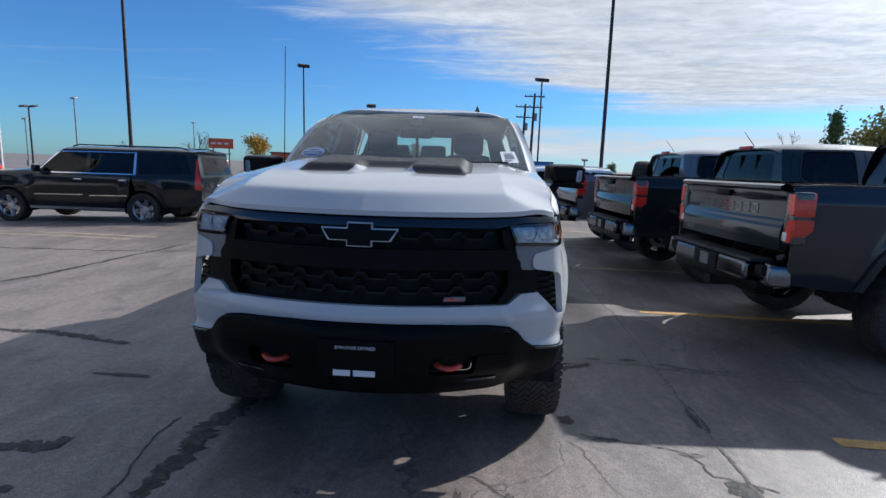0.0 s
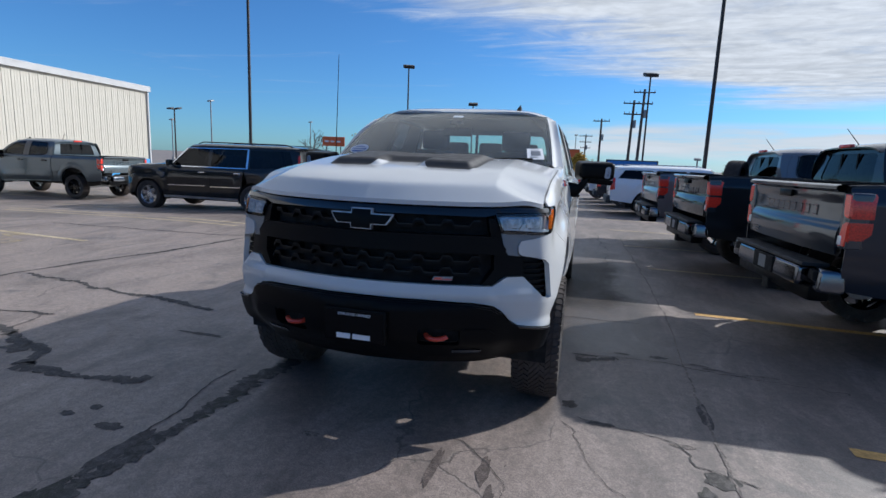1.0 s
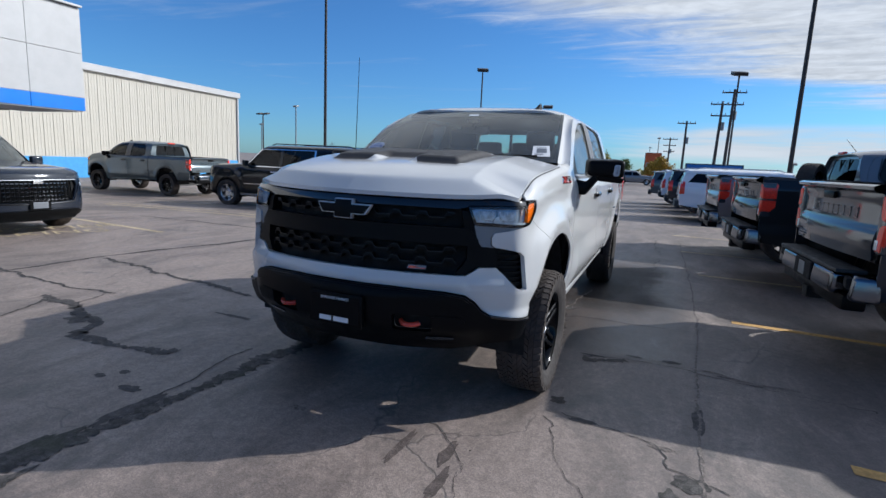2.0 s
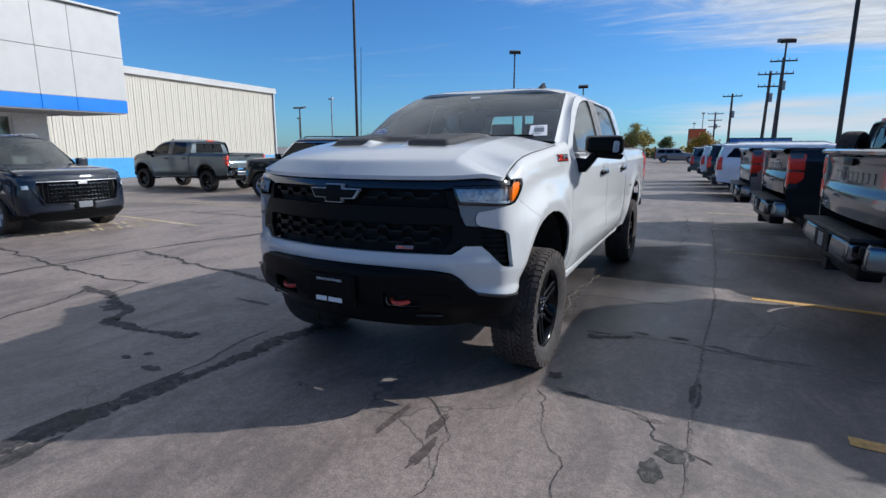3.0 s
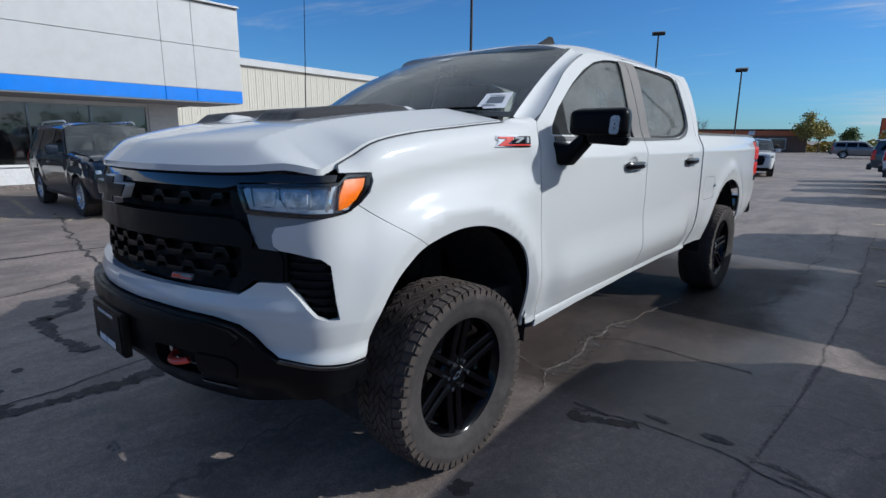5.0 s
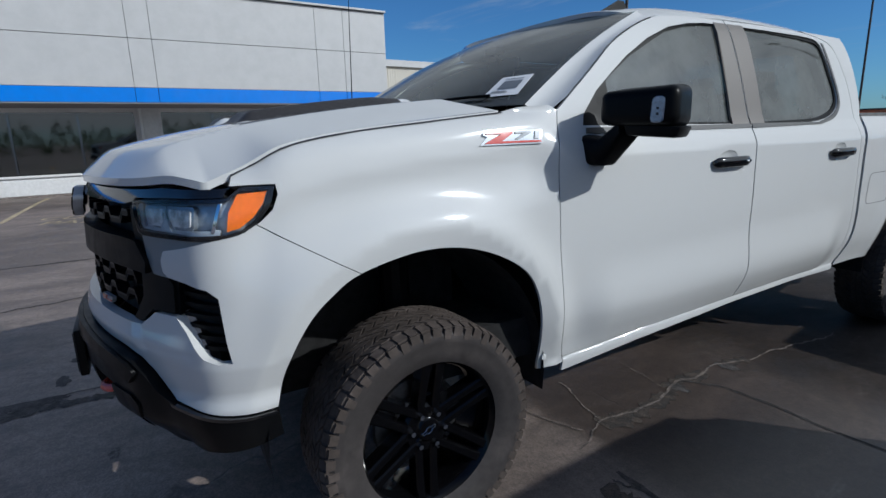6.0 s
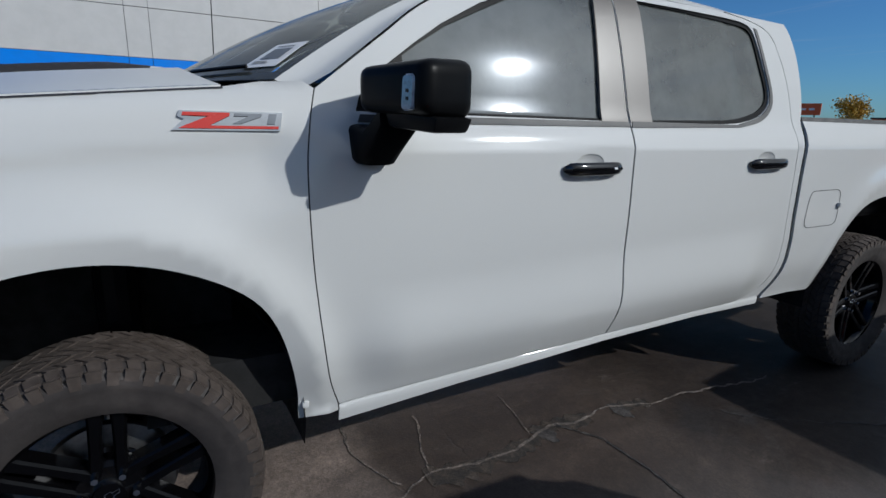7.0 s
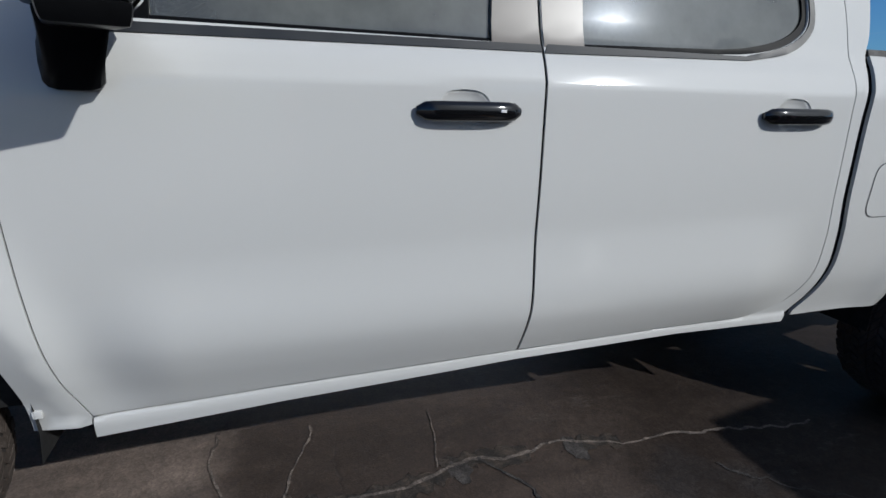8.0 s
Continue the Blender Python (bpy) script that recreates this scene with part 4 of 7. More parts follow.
        dz = np.interp(dy, [p[0] for p in DOOR_TOP[:34]], [p[1] for p in DOOR_TOP[:34]]) + 0.004
        door_line = where(S.at_y(dy - 0.006), dz)
        patch("windscreen_pillar", [(0, 0), (1, 0), (1, 1), (0, 1)], ruled(edge, door_line, 0.016 * -sgn * -1), paint, root, 0.08, thick=0)
    # roof
    u = np.linspace(-1, 1, 41)
    lead = [(k, 1.035 + 0.19 * min(abs(k) * 0.745 / 0.715, 1.0) ** 2 + 0.06 * max(0.0, (abs(k) - 0.96) / 0.04)) for k in u]
    tail = [(k, 2.93 - 0.03 * k * k) for k in u[::-1]]
    patch("roof", lead + tail, roof, paint, root, 0.06, thick=0.02)
    patch("windscreen", [(-1, 0), (1, 0), (1, 1), (-1, 1)], windscreen, WINDSCREEN, root, 0.1, thick=0)
    band = [(-1, 0), (1, 0), (1, 1), (-1, 1)]
    patch("windscreen_frit", band, windscreen, INK, root, 0.1, [[(-0.972, 0.055), (0.972, 0.055), (0.968, 0.985), (-0.968, 0.985)]], out=-0.003, thick=0)
    windscreen_stickers(root)
    cab_interior(root)
    # rear of the cab with its window
    back = [(-0.9, 0.6), (0.9, 0.6), (0.9, 1.40), (0.72, 1.86), (0.5, 1.9), (-0.5, 1.9), (-0.72, 1.86), (-0.9, 1.40)]
    hole = [(-0.66, 1.44), (0.66, 1.44), (0.58, 1.80), (-0.58, 1.80)]
    flat = lambda u, v, out=0.0: np.stack([u, 2.86 + 0.03 * np.cos(u) - 0.06 * ease(1.4, 1.9, v) + out, v + 0 * u], -1)
    rear = patch("cab_back", back, flat, paint, root, 0.12, [rounded(hole, 0.05)], thick=0.03)
    patch("rear_window", rounded(hole, 0.05), flat, WINDSCREEN, rear, 0.2, out=-0.01, thick=0)
    for x in (-0.2, 0.2):
        part("window_divider", solid_box((0.03, 0.02, 0.37), (x, 2.85, 1.62)), SATIN_BLACK, rear)
    # bed floor, front wall and tailgate
    part("bed_floor", solid_box((1.75, 2.0, 0.05), (0, 3.87, 0.92)), SATIN_BLACK, root)
    part("bed_front", solid_box((1.8, 0.05, 0.5), (0, 2.90, 1.16)), paint, root)
    tailgate(root, paint)
    # chassis
    for x in (0.42, -0.42):
        part("chassis_rail", solid_box((0.12, 4.6, 0.16), (x, 1.9, 0.52)), LINER, root)
        part("spring_strut", rod((x * 1.476, 0.05, 0.42), (x * 1.43, 0.05, 0.95), 0.06), SATIN_BLACK, root)
    part("floor_pan", solid_box((1.72, 3.3, 0.16), (0, 1.75, 0.60)), LINER, root)
    # unseen panel added to keep sun from leaking through the nose
    part("radiator_sun_block", solid_box((1.62, 0.06, 0.75), (0, -0.52, 0.86)), LINER, root)
    part("firewall", solid_box((1.7, 0.04, 0.75), (0, 0.56, 0.95)), LINER, root)
    part("engine_block", solid_box((1.0, 0.95, 0.55), (0, -0.1, 0.8)), LINER, root)
    for y, r in ((3.747, 0.05), (0, 0.035)):
        part("axle", rod((-0.8, y, 0.40), (0.8, y, 0.40), r), STEEL, root)
    # shark-fin aerial and mast aerial
    fin = bmesh.new()
    for v in ((-0.02, 0, 0), (0.02, 0, 0), (0.022, 0.16, 0), (-0.022, 0.16, 0), (0, 0.11, 0.06), (0, 0.15, 0.058)):
        fin.verts.new(v)
    fin.verts.ensure_lookup_table()
    for f in ((0, 1, 4), (1, 2, 5, 4), (2, 3, 5), (3, 0, 4, 5), (0, 3, 2, 1)):
        fin.faces.new([fin.verts[i] for i in f])
    bmesh.ops.transform(fin, matrix=pose(0.47, 1.27, 1.935), verts=fin.verts)
    part("roof_aerial", fin, SATIN_BLACK, root)
    mast = rod((-0.86, 0.50, 1.43), (-0.848, 0.52, 2.26), 0.0035, 0.002)
    part("mast_aerial", merged(mast, rod((-0.86, 0.50, 1.40), (-0.86, 0.50, 1.45), 0.012, 0.006)), SATIN_BLACK, root, smooth=True)
    pickup_front(root, S, paint)
    return root


# black trim whose bronze tone is sky reflection put into the base colour
PILLAR_SKY = material("satin black with sky tone", (0.13, 0.116, 0.104), 0.36, coat=0.08, grain=400)


def mirror(root, S, sgn, paint):
    """A large black mirror on a broad arm, with a side lamp."""
    def flip(bm):
        bmesh.ops.transform(bm, matrix=Matrix.Diagonal((sgn, 1, 1, 1)), verts=bm.verts)
        return bm

    arm = bmesh.new()
    rings = []
    for x, y, z, hy, hz in ((0.945, 0.722, 1.318, 0.056, 0.050), (0.985, 0.730, 1.308, 0.057, 0.053), (1.014, 0.738, 1.306, 0.054, 0.050), (1.040, 0.752, 1.338, 0.052, 0.046), (1.085, 0.772, 1.390, 0.06, 0.03)):
        rings.append([arm.verts.new((x, y + hy * math.copysign(abs(math.cos(a)) ** 0.45, math.cos(a)), z + hz * math.copysign(abs(math.sin(a)) ** 0.45, math.sin(a)))) for a in np.linspace(0, 2 * math.pi, 14, endpoint=False)])
    for p, q in zip(rings, rings[1:]):
        for i in range(14):
            arm.faces.new((p[i], p[(i + 1) % 14], q[(i + 1) % 14], q[i]))
    arm.faces.new(rings[0])
    arm.faces.new(rings[-1])
    base = part("mirror_arm", flip(arm), SATIN_BLACK, root, smooth=True)
    head = solid_box((0.265, 0.175, 0.144), (1.130, 0.791, 1.456), 0.042, (0, 0, 18), segments=5)
    for v in head.verts:  # the shell narrows towards the front
        k = max(0.0, (0.82 - v.co.y) / 0.1)
        v.co.z += (1.455 - v.co.z) * 0.18 * min(k, 1)
    shell = part("mirror_head", flip(head), SATIN_BLACK, base, "satin black mirror shell", True)
    part("mirror_lower", flip(solid_box((0.17, 0.12, 0.04), (1.165, 0.812, 1.376), 0.012, (0, 4, 18), (1.15, 1.1))), SATIN_BLACK, base, smooth=True)
    part("mirror_glass", flip(solid_box((0.20, 0.004, 0.12), (1.102, 0.876, 1.456), 0.0, (0, 0, 18))), CHROME, base)
    lens = prism(rounded([(-0.024, -0.042), (0.02, -0.042), (0.024, 0.042), (-0.018, 0.042)], 0.014, 4), 0.016, (0, -0.008, 0), bevel=0.004)
    bmesh.ops.transform(lens, matrix=pose(1.224, 0.733, 1.444, 0, 0, 18), verts=lens.verts)
    lamp = part("side_lamp", flip(lens), SIDE_LENS, base, "pale blue-grey clear side lamp", True)
    for dz in (-0.010, 0.008):
        part("side_diode", flip(solid_box((0.008, 0.004, 0.008), (1.228, 0.7255, 1.440 + dz), 0.001, (0, 0, 18))), INK, lamp)


def emblem(root, where, S):
    """Slanted red and silver strokes on a bright base; the letters themselves are left as plain shapes."""
    sx = lambda y, z: (float(S.at_y(y)), z)
    flat = 0.006
    base = [sx(0.232, 1.345), sx(0.487, 1.345), sx(0.497, 1.392), sx(0.252, 1.392), sx(0.247, 1.378), sx(0.262, 1.372)]
    plate = patch("fender_emblem", base, where, CHROME, root, 0.03, out=flat, thick=0.01, label="red and silver slanted emblem")
    red = [sx(0.248, 1.350), sx(0.482, 1.350), sx(0.484, 1.357), sx(0.318, 1.357), sx(0.366, 1.382), sx(0.367, 1.389), sx(0.26, 1.389), sx(0.257, 1.381), sx(0.318, 1.380), sx(0.262, 1.357)]
    patch("red_stroke", red, where, EMBLEM_RED, plate, 0.02, out=flat + 0.004, thick=0.004)
    seven = [sx(0.376, 1.381), sx(0.378, 1.388), sx(0.446, 1.388), sx(0.442, 1.381), sx(0.392, 1.362), sx(0.372, 1.362), sx(0.412, 1.381)]
    patch("silver_stroke", seven, where, SATIN_GREY, plate, 0.02, out=flat + 0.004, thick=0.004)
    one = [sx(0.455, 1.362), sx(0.474, 1.362), sx(0.482, 1.388), sx(0.462, 1.388)]
    patch("silver_stroke", one, where, SATIN_GREY, plate, 0.02, out=flat + 0.004, thick=0.004)


def windscreen_stickers(root):
    """Paper sheet, clear strip and a round blue decal stuck to the glass."""
    sheet = [(0.795, 0.07), (0.935, 0.08), (0.915, 0.25), (0.785, 0.235)]
    paper = patch("window_sheet", sheet, windscreen, PAPER, root, 0.05, out=0.004, thick=0.001, label="white paper sheet with grey print")
    for k, (a, b) in enumerate(((0.05, 0.62), (0.14, 0.52), (1.20, 0.7))):
        bar = [(0.815 + 0.11 * 0.0, 0.09 + 0.10 * a), (0.815 + 0.11 * b, 0.092 + 0.10 * a), (0.815 + 0.11 * b, 0.098 + 0.10 * a), (0.815, 0.096 + 0.10 * a)]
        patch("print_bar", bar, windscreen, SATIN_GREY, paper, 0.05, out=0.006, thick=0)
    patch("print_block", [(0.825, 0.125), (0.905, 0.13), (0.897, 0.20), (0.82, 0.195)], windscreen, SATIN_GREY, paper, 0.05, out=0.006, thick=0)
    patch("glass_strip", [(-0.02, 0.845), (0.10, 0.845), (0.10, 0.90), (-0.02, 0.90)], windscreen, LIGHT_GUIDE, root, 0.05, out=0.003, thick=0, label="pale strip sticker")
    ring = oval(-0.80, 0.15, 0.115, 0.075, 28)
    decal = patch("glass_decal", ring, windscreen, SIGN_WHITE, root, 0.05, out=0.003, thick=0, label="round blue and white window decal")
    patch("decal_field", oval(-0.80, 0.14, 0.095, 0.05, 24), windscreen, DECAL_BLUE, decal, 0.05, out=0.005, thick=0)
    for v in (0.125, 0.158):
        patch("decal_bar", [(-0.88, v - 0.009), (-0.72, v - 0.006), (-0.72, v + 0.011), (-0.88, v + 0.008)], windscreen, SIGN_WHITE, decal, 0.05, out=0.007, thick=0)


SIGN_WHITE = material("white vinyl", (0.62, 0.64, 0.68), 0.5)
DECAL_BLUE = material("blue vinyl", (0.05, 0.12, 0.35), 0.5)


DASH = material("dark grey dashboard", (0.055, 0.054, 0.052), 0.8, spread=0.12)


def cab_interior(root):
    part("dashboard", solid_box((1.5, 0.5, 0.34), (0, 0.78, 1.22), 0.08, segments=3), DASH, root, smooth=True)
    wheel_rim = [(0.38 + 0.19 * math.cos(a), 1.08 + 0.06 * math.sin(a), 1.28 + 0.18 * math.sin(a)) for a in np.linspace(0, 2 * math.pi, 28, endpoint=False)]
    part("steering_wheel", merged(tube(wheel_rim, 0.016, 8, True), solid_box((0.30, 0.04, 0.05), (0.38, 1.08, 1.28), 0.015), rod((0.38, 1.08, 1.28), (0.38, 0.9, 1.2), 0.04)), CABIN, root, smooth=True)
    for x, y in ((0.40, 1.55), (-0.40, 1.55), (0.40, 2.45), (0, 2.45), (-0.40, 2.45)):
        seat = part("seat", merged(solid_box((0.50, 0.5, 0.18), (x, y - 0.15, 0.95), 0.05), solid_box((0.48, 0.16, 0.66), (x, y + 0.14, 1.27), 0.06, (-12, 0, 0), (0.85, 0.8))), SEAT, root, smooth=True)
        part("headrest", merged(solid_box((0.27, 0.11, 0.19), (x, y + 0.24, 1.69 - 0.08 * (y > 2)), 0.045, segments=3), rod((x - 0.06, y + 0.22, 1.5), (x - 0.06, y + 0.24, 1.66), 0.007), rod((x + 0.06, y + 0.22, 1.5), (x + 0.06, y + 0.24, 1.66), 0.007)), SEAT, seat, smooth=True)
    part("rear_view_mirror", merged(solid_box((0.25, 0.03, 0.07), (0, 1.04, 1.73), 0.012, (-8, 0, 0)), rod((0, 1.03, 1.74), (0, 0.98, 1.80), 0.012), solid_box((0.10, 0.06, 0.04), (0, 0.985, 1.805), 0.01)), CABIN, root, smooth=True)
    part("headliner", solid_box((1.16, 1.5, 0.02), (0, 2.05, 1.862), 0.008), material("pale headliner", (0.48, 0.47, 0.45), 0.9), root)
    part("cabin_floor", solid_box((1.7, 2.2, 0.05), (0, 1.8, 0.72)), CABIN, root)
    for sgn in (1, -1):
        part("door_lining", solid_box((0.03, 2.1, 0.62), (sgn * 0.90, 1.72, 1.06), 0.01), CABIN, root)


def tailgate(root, paint):
    """Gate with an overhanging lip, wrapped tail lamps and a stepped bright bumper."""
    def face(u, v, out=0.0):
        bow = 0.045 * (1 - (np.asarray(u) / 0.86) ** 2) + 0.02 * np.exp(-(((v - 1.02) / 0.10) ** 2)) - 0.016 * ease(1.10, 1.16, v) * ease(1.34, 1.28, v)
        return np.stack([u, 4.87 + bow + out, v + 0 * u], -1)

    gate = patch("tailgate", rounded([(-0.83, 0.90), (0.83, 0.90), (0.83, 1.39), (-0.83, 1.39)], 0.03), face, paint, root, 0.04, thick=0.06)
    lip = bmesh.new()
    rings = []
    for x in np.linspace(-0.84, 0.84, 15):
        y = 4.885 + 0.05 * (1 - (x / 0.86) ** 2)
        rings.append([lip.verts.new((x, y + dy, 1.395 + dz)) for dy, dz in ((-0.07, 0.03), (0.02, 0.036), (0.052, 0.02), (0.05, -0.002), (0.02, -0.022), (-0.06, -0.03))])
    for p, q in zip(rings, rings[1:]):
        for i in range(6):
            lip.faces.new((p[i], p[(i + 1) % 6], q[(i + 1) % 6], q[i]))
    part("gate_spoiler", lip, paint, gate, smooth=True)
    for k, w in enumerate((0.085, 0.08, 0.075, 0.08, 0.085, 0.09, 0.075, 0.075, 0.08)):
        x = -0.46 + 0.115 * k
        spot = face(np.array([x]), np.array([1.215]))[0]
        part("gate_mark", merged(solid_box((w, 0.004, 0.012), (x, spot[1] + 0.001, 1.25)), solid_box((w, 0.004, 0.012), (x, spot[1] + 0.001, 1.182)), solid_box((0.014, 0.004, 0.07), (x - w * 0.4, spot[1] + 0.001, 1.216))), DARK_CHROME, gate)
    part("gate_handle", solid_box((0.24, 0.03, 0.06), (0, 4.925, 1.33), 0.014), SATIN_BLACK, gate, smooth=True)
    for x, z in ((0.58, 0.965), (0.60, 0.94)):
        part("gate_mark", solid_box((0.15, 0.006, 0.012), (x, 4.918, z), 0.0), DARK_CHROME, gate)
    for sgn in (1, -1):
        lamp = part("tail_lamp", solid_box((0.125, 0.15, 0.42), (sgn * 0.898, 4.806, 1.165), 0.02, segments=3), LAMP_DARK, root, smooth=True)
        for zs in ((1.180, 1.20, 1.27, 1.36, 1.368), (1.168, 1.145, 1.08, 0.975, 0.968)):
            lobe = [(0.912, zs[0]), (0.876, zs[1]), (0.862, zs[2]), (0.860, zs[3]), (0.868, zs[4]), (0.945, zs[4]), (0.957, zs[3]), (0.964, zs[2]), (0.966, zs[1]), (0.964, zs[0])]
            bm = prism([(sgn * x, z) for x, z in lobe], 0.173, (0, 4.712, 0), bevel=0.014)
            part("red_lens", bm, RED_LENS, lamp, smooth=True)
        part("reverse_lens", solid_box((0.05, 0.012, 0.07), (sgn * 0.875, 4.882, 1.02), 0.004), CLEAR_LENS, lamp, smooth=True)
        corner = solid_box((0.31, 0.19, 0.18), (sgn * 0.785, 4.875, 0.705), 0.035, (0, 0, sgn * 14), (0.92, 0.86), segments=3)
        part("bumper_corner", corner, BUMPER_STEEL, root, smooth=True)
        part("corner_step", solid_box((0.16, 0.06, 0.08), (sgn * 0.765, 4.958, 0.73), 0.02, (0, 0, sgn * 14)), LINER, root, smooth=True)
    part("rear_bumper", solid_box((1.30, 0.20, 0.17), (0, 4.94, 0.70), 0.04, (0, 0, 0), (1.0, 0.9), segments=3), BUMPER_STEEL, root, smooth=True)
    part("plate_recess", solid_box((0.42, 0.02, 0.15), (0, 5.036, 0.70), 0.01), LINER, root)
    part("gate_plate", solid_box((0.15, 0.004, 0.11), (0.0, 5.049, 0.70), 0.0), SATIN_GREY, root)
    part("bumper_valance", solid_box((1.5, 0.16, 0.12), (0, 4.90, 0.57), 0.03), SATIN_BLACK, root, smooth=True)
    part("bumper_step", solid_box((1.45, 0.20, 0.03), (0, 4.94, 0.80), 0.008), GRAIN_BLACK, root)
    part("hitch", solid_box((0.12, 0.2, 0.10), (0, 4.9, 0.50), 0.01), LINER, root)
    part("high_brake_lamp", solid_box((0.30, 0.06, 0.05), (0, 2.915, 1.905), 0.014), RED_LENS, root, smooth=True)


def pickup_front(root, S, paint):
    W = S.skin
    X = S.xz

    def mirrored(half):
        """A whole outline from its right-hand half, given from the middle's foot up to the middle's top."""
        return half + [(-u, z) for u, z in reversed(half)]

    # white fascia
    half = (X((0, 0.80), (0.3, 0.797), (0.56, 0.784), (0.655, 0.768), (0.70, 0.735), (0.735, 0.69), (0.775, 0.662)) + S.yz((-0.60, 0.640), (-0.49, 0.632))
            + S.yz(*[p for p in reversed(FRONT_ARCH) if p[0] < -0.24 and p[1] > 0.64]) + S.yz((-0.2265, 0.997)) + [(float(S.at_y(-0.4975)), 1.1618)] + S.yz((-0.545, 1.140)) + X((0.905, 1.127), (0.84, 1.108), (0.777, 1.096), (0.765, 1.07), (0.768, 1.035), (0.785, 1.022), (0.84, 1.012), (0.895, 0.998), (0.912, 0.975),
                (0.918, 0.85), (0.922, 0.795), (0.905, 0.793), (0.882, 0.808), (0.835, 0.87), (0.795, 0.913), (0.715, 0.912), (0.69, 0.893), (0.65, 0.866), (0.5, 0.868), (0.25, 0.871), (0, 0.872)))

    def fascia(u, z, out=0.0):
        # a ridge along the bar and a hollow round the corner vents
        a = np.abs(u)
        ridge = 0.010 * np.exp(-(((z - 0.82) / 0.03) ** 2)) * ease(0.98, 0.8, a)
        slant = 0.60 + 0.55 * np.clip(0.90 - z, 0, 0.12)
        hollow = -0.008 * ease(slant, slant + 0.05, a) * ease(0.95, 0.88, a) * ease(0.785, 0.802, z) * ease(1.06, 0.98, z)
        # below a crisp line the corner turns under
        tuck = -0.17 * np.clip(0.772 + 0.02 * ease(0.9, 1.3, a) - z, 0, 0.2) * ease(0.66, 0.72, a)
        return W(u, z, out + ridge + hollow + tuck * ease(0.64, 0.70, z))

    patch("front_fascia", mirrored(half), fascia, paint, root, 0.016, thick=0.03)
    # grille backing, bars and frame
    g = X((0, 0.86), (0.62, 0.855), (0.70, 0.90), (0.735, 1.0), (0.70, 1.12), (0.66, 1.21), (0.64, 1.262), (0, 1.268))
    grille = patch("grille", mirrored(g), W, LINER, root, 0.06, out=-0.075, thick=0.0, label="black grille with stepped bars")
    top = X((0, 1.220), (0.3, 1.220), (0.60, 1.216), (0.645, 1.226), (0.66, 1.236), (0.80, 1.240)) + S.yz((-0.576, 1.240), (-0.565, 1.262)) + X((0.85, 1.262), (0.6, 1.270), (0.3, 1.275), (0, 1.276))
    patch("grille_top_bar", mirrored(top), W, GLOSS_BLACK, grille, 0.03, out=-0.004, thick=0.04)
    mid = X((0, 1.035), (0.3, 1.035), (0.6, 1.03), (0.70, 1.025), (0.705, 1.06), (0.66, 1.115), (0.6, 1.12), (0.3, 1.122), (0, 1.122))
    patch("grille_middle_bar", mirrored(mid), W, GRILLE_BLACK, grille, 0.03, out=0.004, thick=0.05)
    for sgn in (1, -1):
        cheek = X((0.60, 0.875), (0.645, 0.872), (0.70, 0.918), (0.79, 0.918), (0.79, 1.0), (0.77, 1.02), (0.71, 1.035), (0.69, 1.13), (0.655, 1.205), (0.62, 1.21), (0.635, 1.12), (0.655, 1.05), (0.655, 0.95), (0.62, 0.90))
        patch("grille_cheek", cheek, W if sgn > 0 else S.right, GRILLE_BLACK, grille, 0.03, out=-0.012, thick=0.06)
    # stepped bars: a thin strip that jumps up and down in even teeth
    for row, (z0, wide) in enumerate(((1.165, 0.60), (0.985, 0.63), (0.925, 0.63))):
        low, high = [], []
        n = 9
        for k in range(-n // 2 + 1, n // 2 + 1):
            c = k * 0.142
            for d, lift in ((-0.071, 0), (-0.035, 0), (-0.018, 0.026), (0.018, 0.026), (0.035, 0)):
                x = c + d
                if abs(x) <= wide:
                    low.append((float(S.at_x(x)), z0 + lift - 0.014))
                    high.append((float(S.at_x(x)), z0 + lift + 0.004))
        patch("grille_bar", low + high[::-1], W, GRILLE_BLACK, grille, 0.03, out=-0.02, thick=0.035)
        lip = [(u, z - 0.004) for u, z in high] + [(u, z + 0.0015) for u, z in high[::-1]]
        patch("bar_edge", lip, W, BAR_EDGE, grille, 0.03, out=-0.0185, thick=0.004)
    # slanted cross emblem, dark with a bright rim
    for half_w, mat, out in ((0.166, SILVER, 0.030), (0.158, SATIN_BLACK, 0.034)):
        c, h, k = 0.054, 0.027, 0.051
        d = 0.166 - half_w
        right = [(c - d * 0.6, -k + d * 0.5), (c - d * 0.6, -h + d * 0.5), (half_w * 0.80, -h + d * 0.5), (half_w, h - d * 0.5), (c - d * 0.6, h - d * 0.5), (c - d * 0.6, k - d * 0.5)]
        outline = [(x, 1.186 + z) for x, z in right] + [(-x, 1.186 + z) for x, z in reversed(right)]
        patch("emblem_rim" if mat is SILVER else "emblem_face", X(*outline), W, mat, grille, 0.03, out=out, thick=0.03)
    # small red and silver badge on the grille
    patch("grille_badge", X((0.36, 0.893), (0.455, 0.893), (0.46, 0.912), (0.368, 0.912)), W, SATIN_GREY, grille, 0.03, out=-0.004, thick=0.012)
    patch("badge_red", X((0.365, 0.896), (0.455, 0.896), (0.456, 0.901), (0.40, 0.901), (0.415, 0.909), (0.372, 0.909)), W, EMBLEM_RED, grille, 0.02, out=-0.002, thick=0.003)
    # corner lamps, fascia facets painted grey for shade, and vents
    for sgn, where in S.sides():
        unit = X((0.652, 1.230), (0.68, 1.142), (0.70, 1.134), (0.85, 1.130)) + S.yz((-0.575, 1.130), (-0.53, 1.142), (-0.485, 1.172), (-0.452, 1.215), (-0.437, 1.264), (-0.53, 1.264), (-0.566, 1.238)) + X((0.80, 1.236))
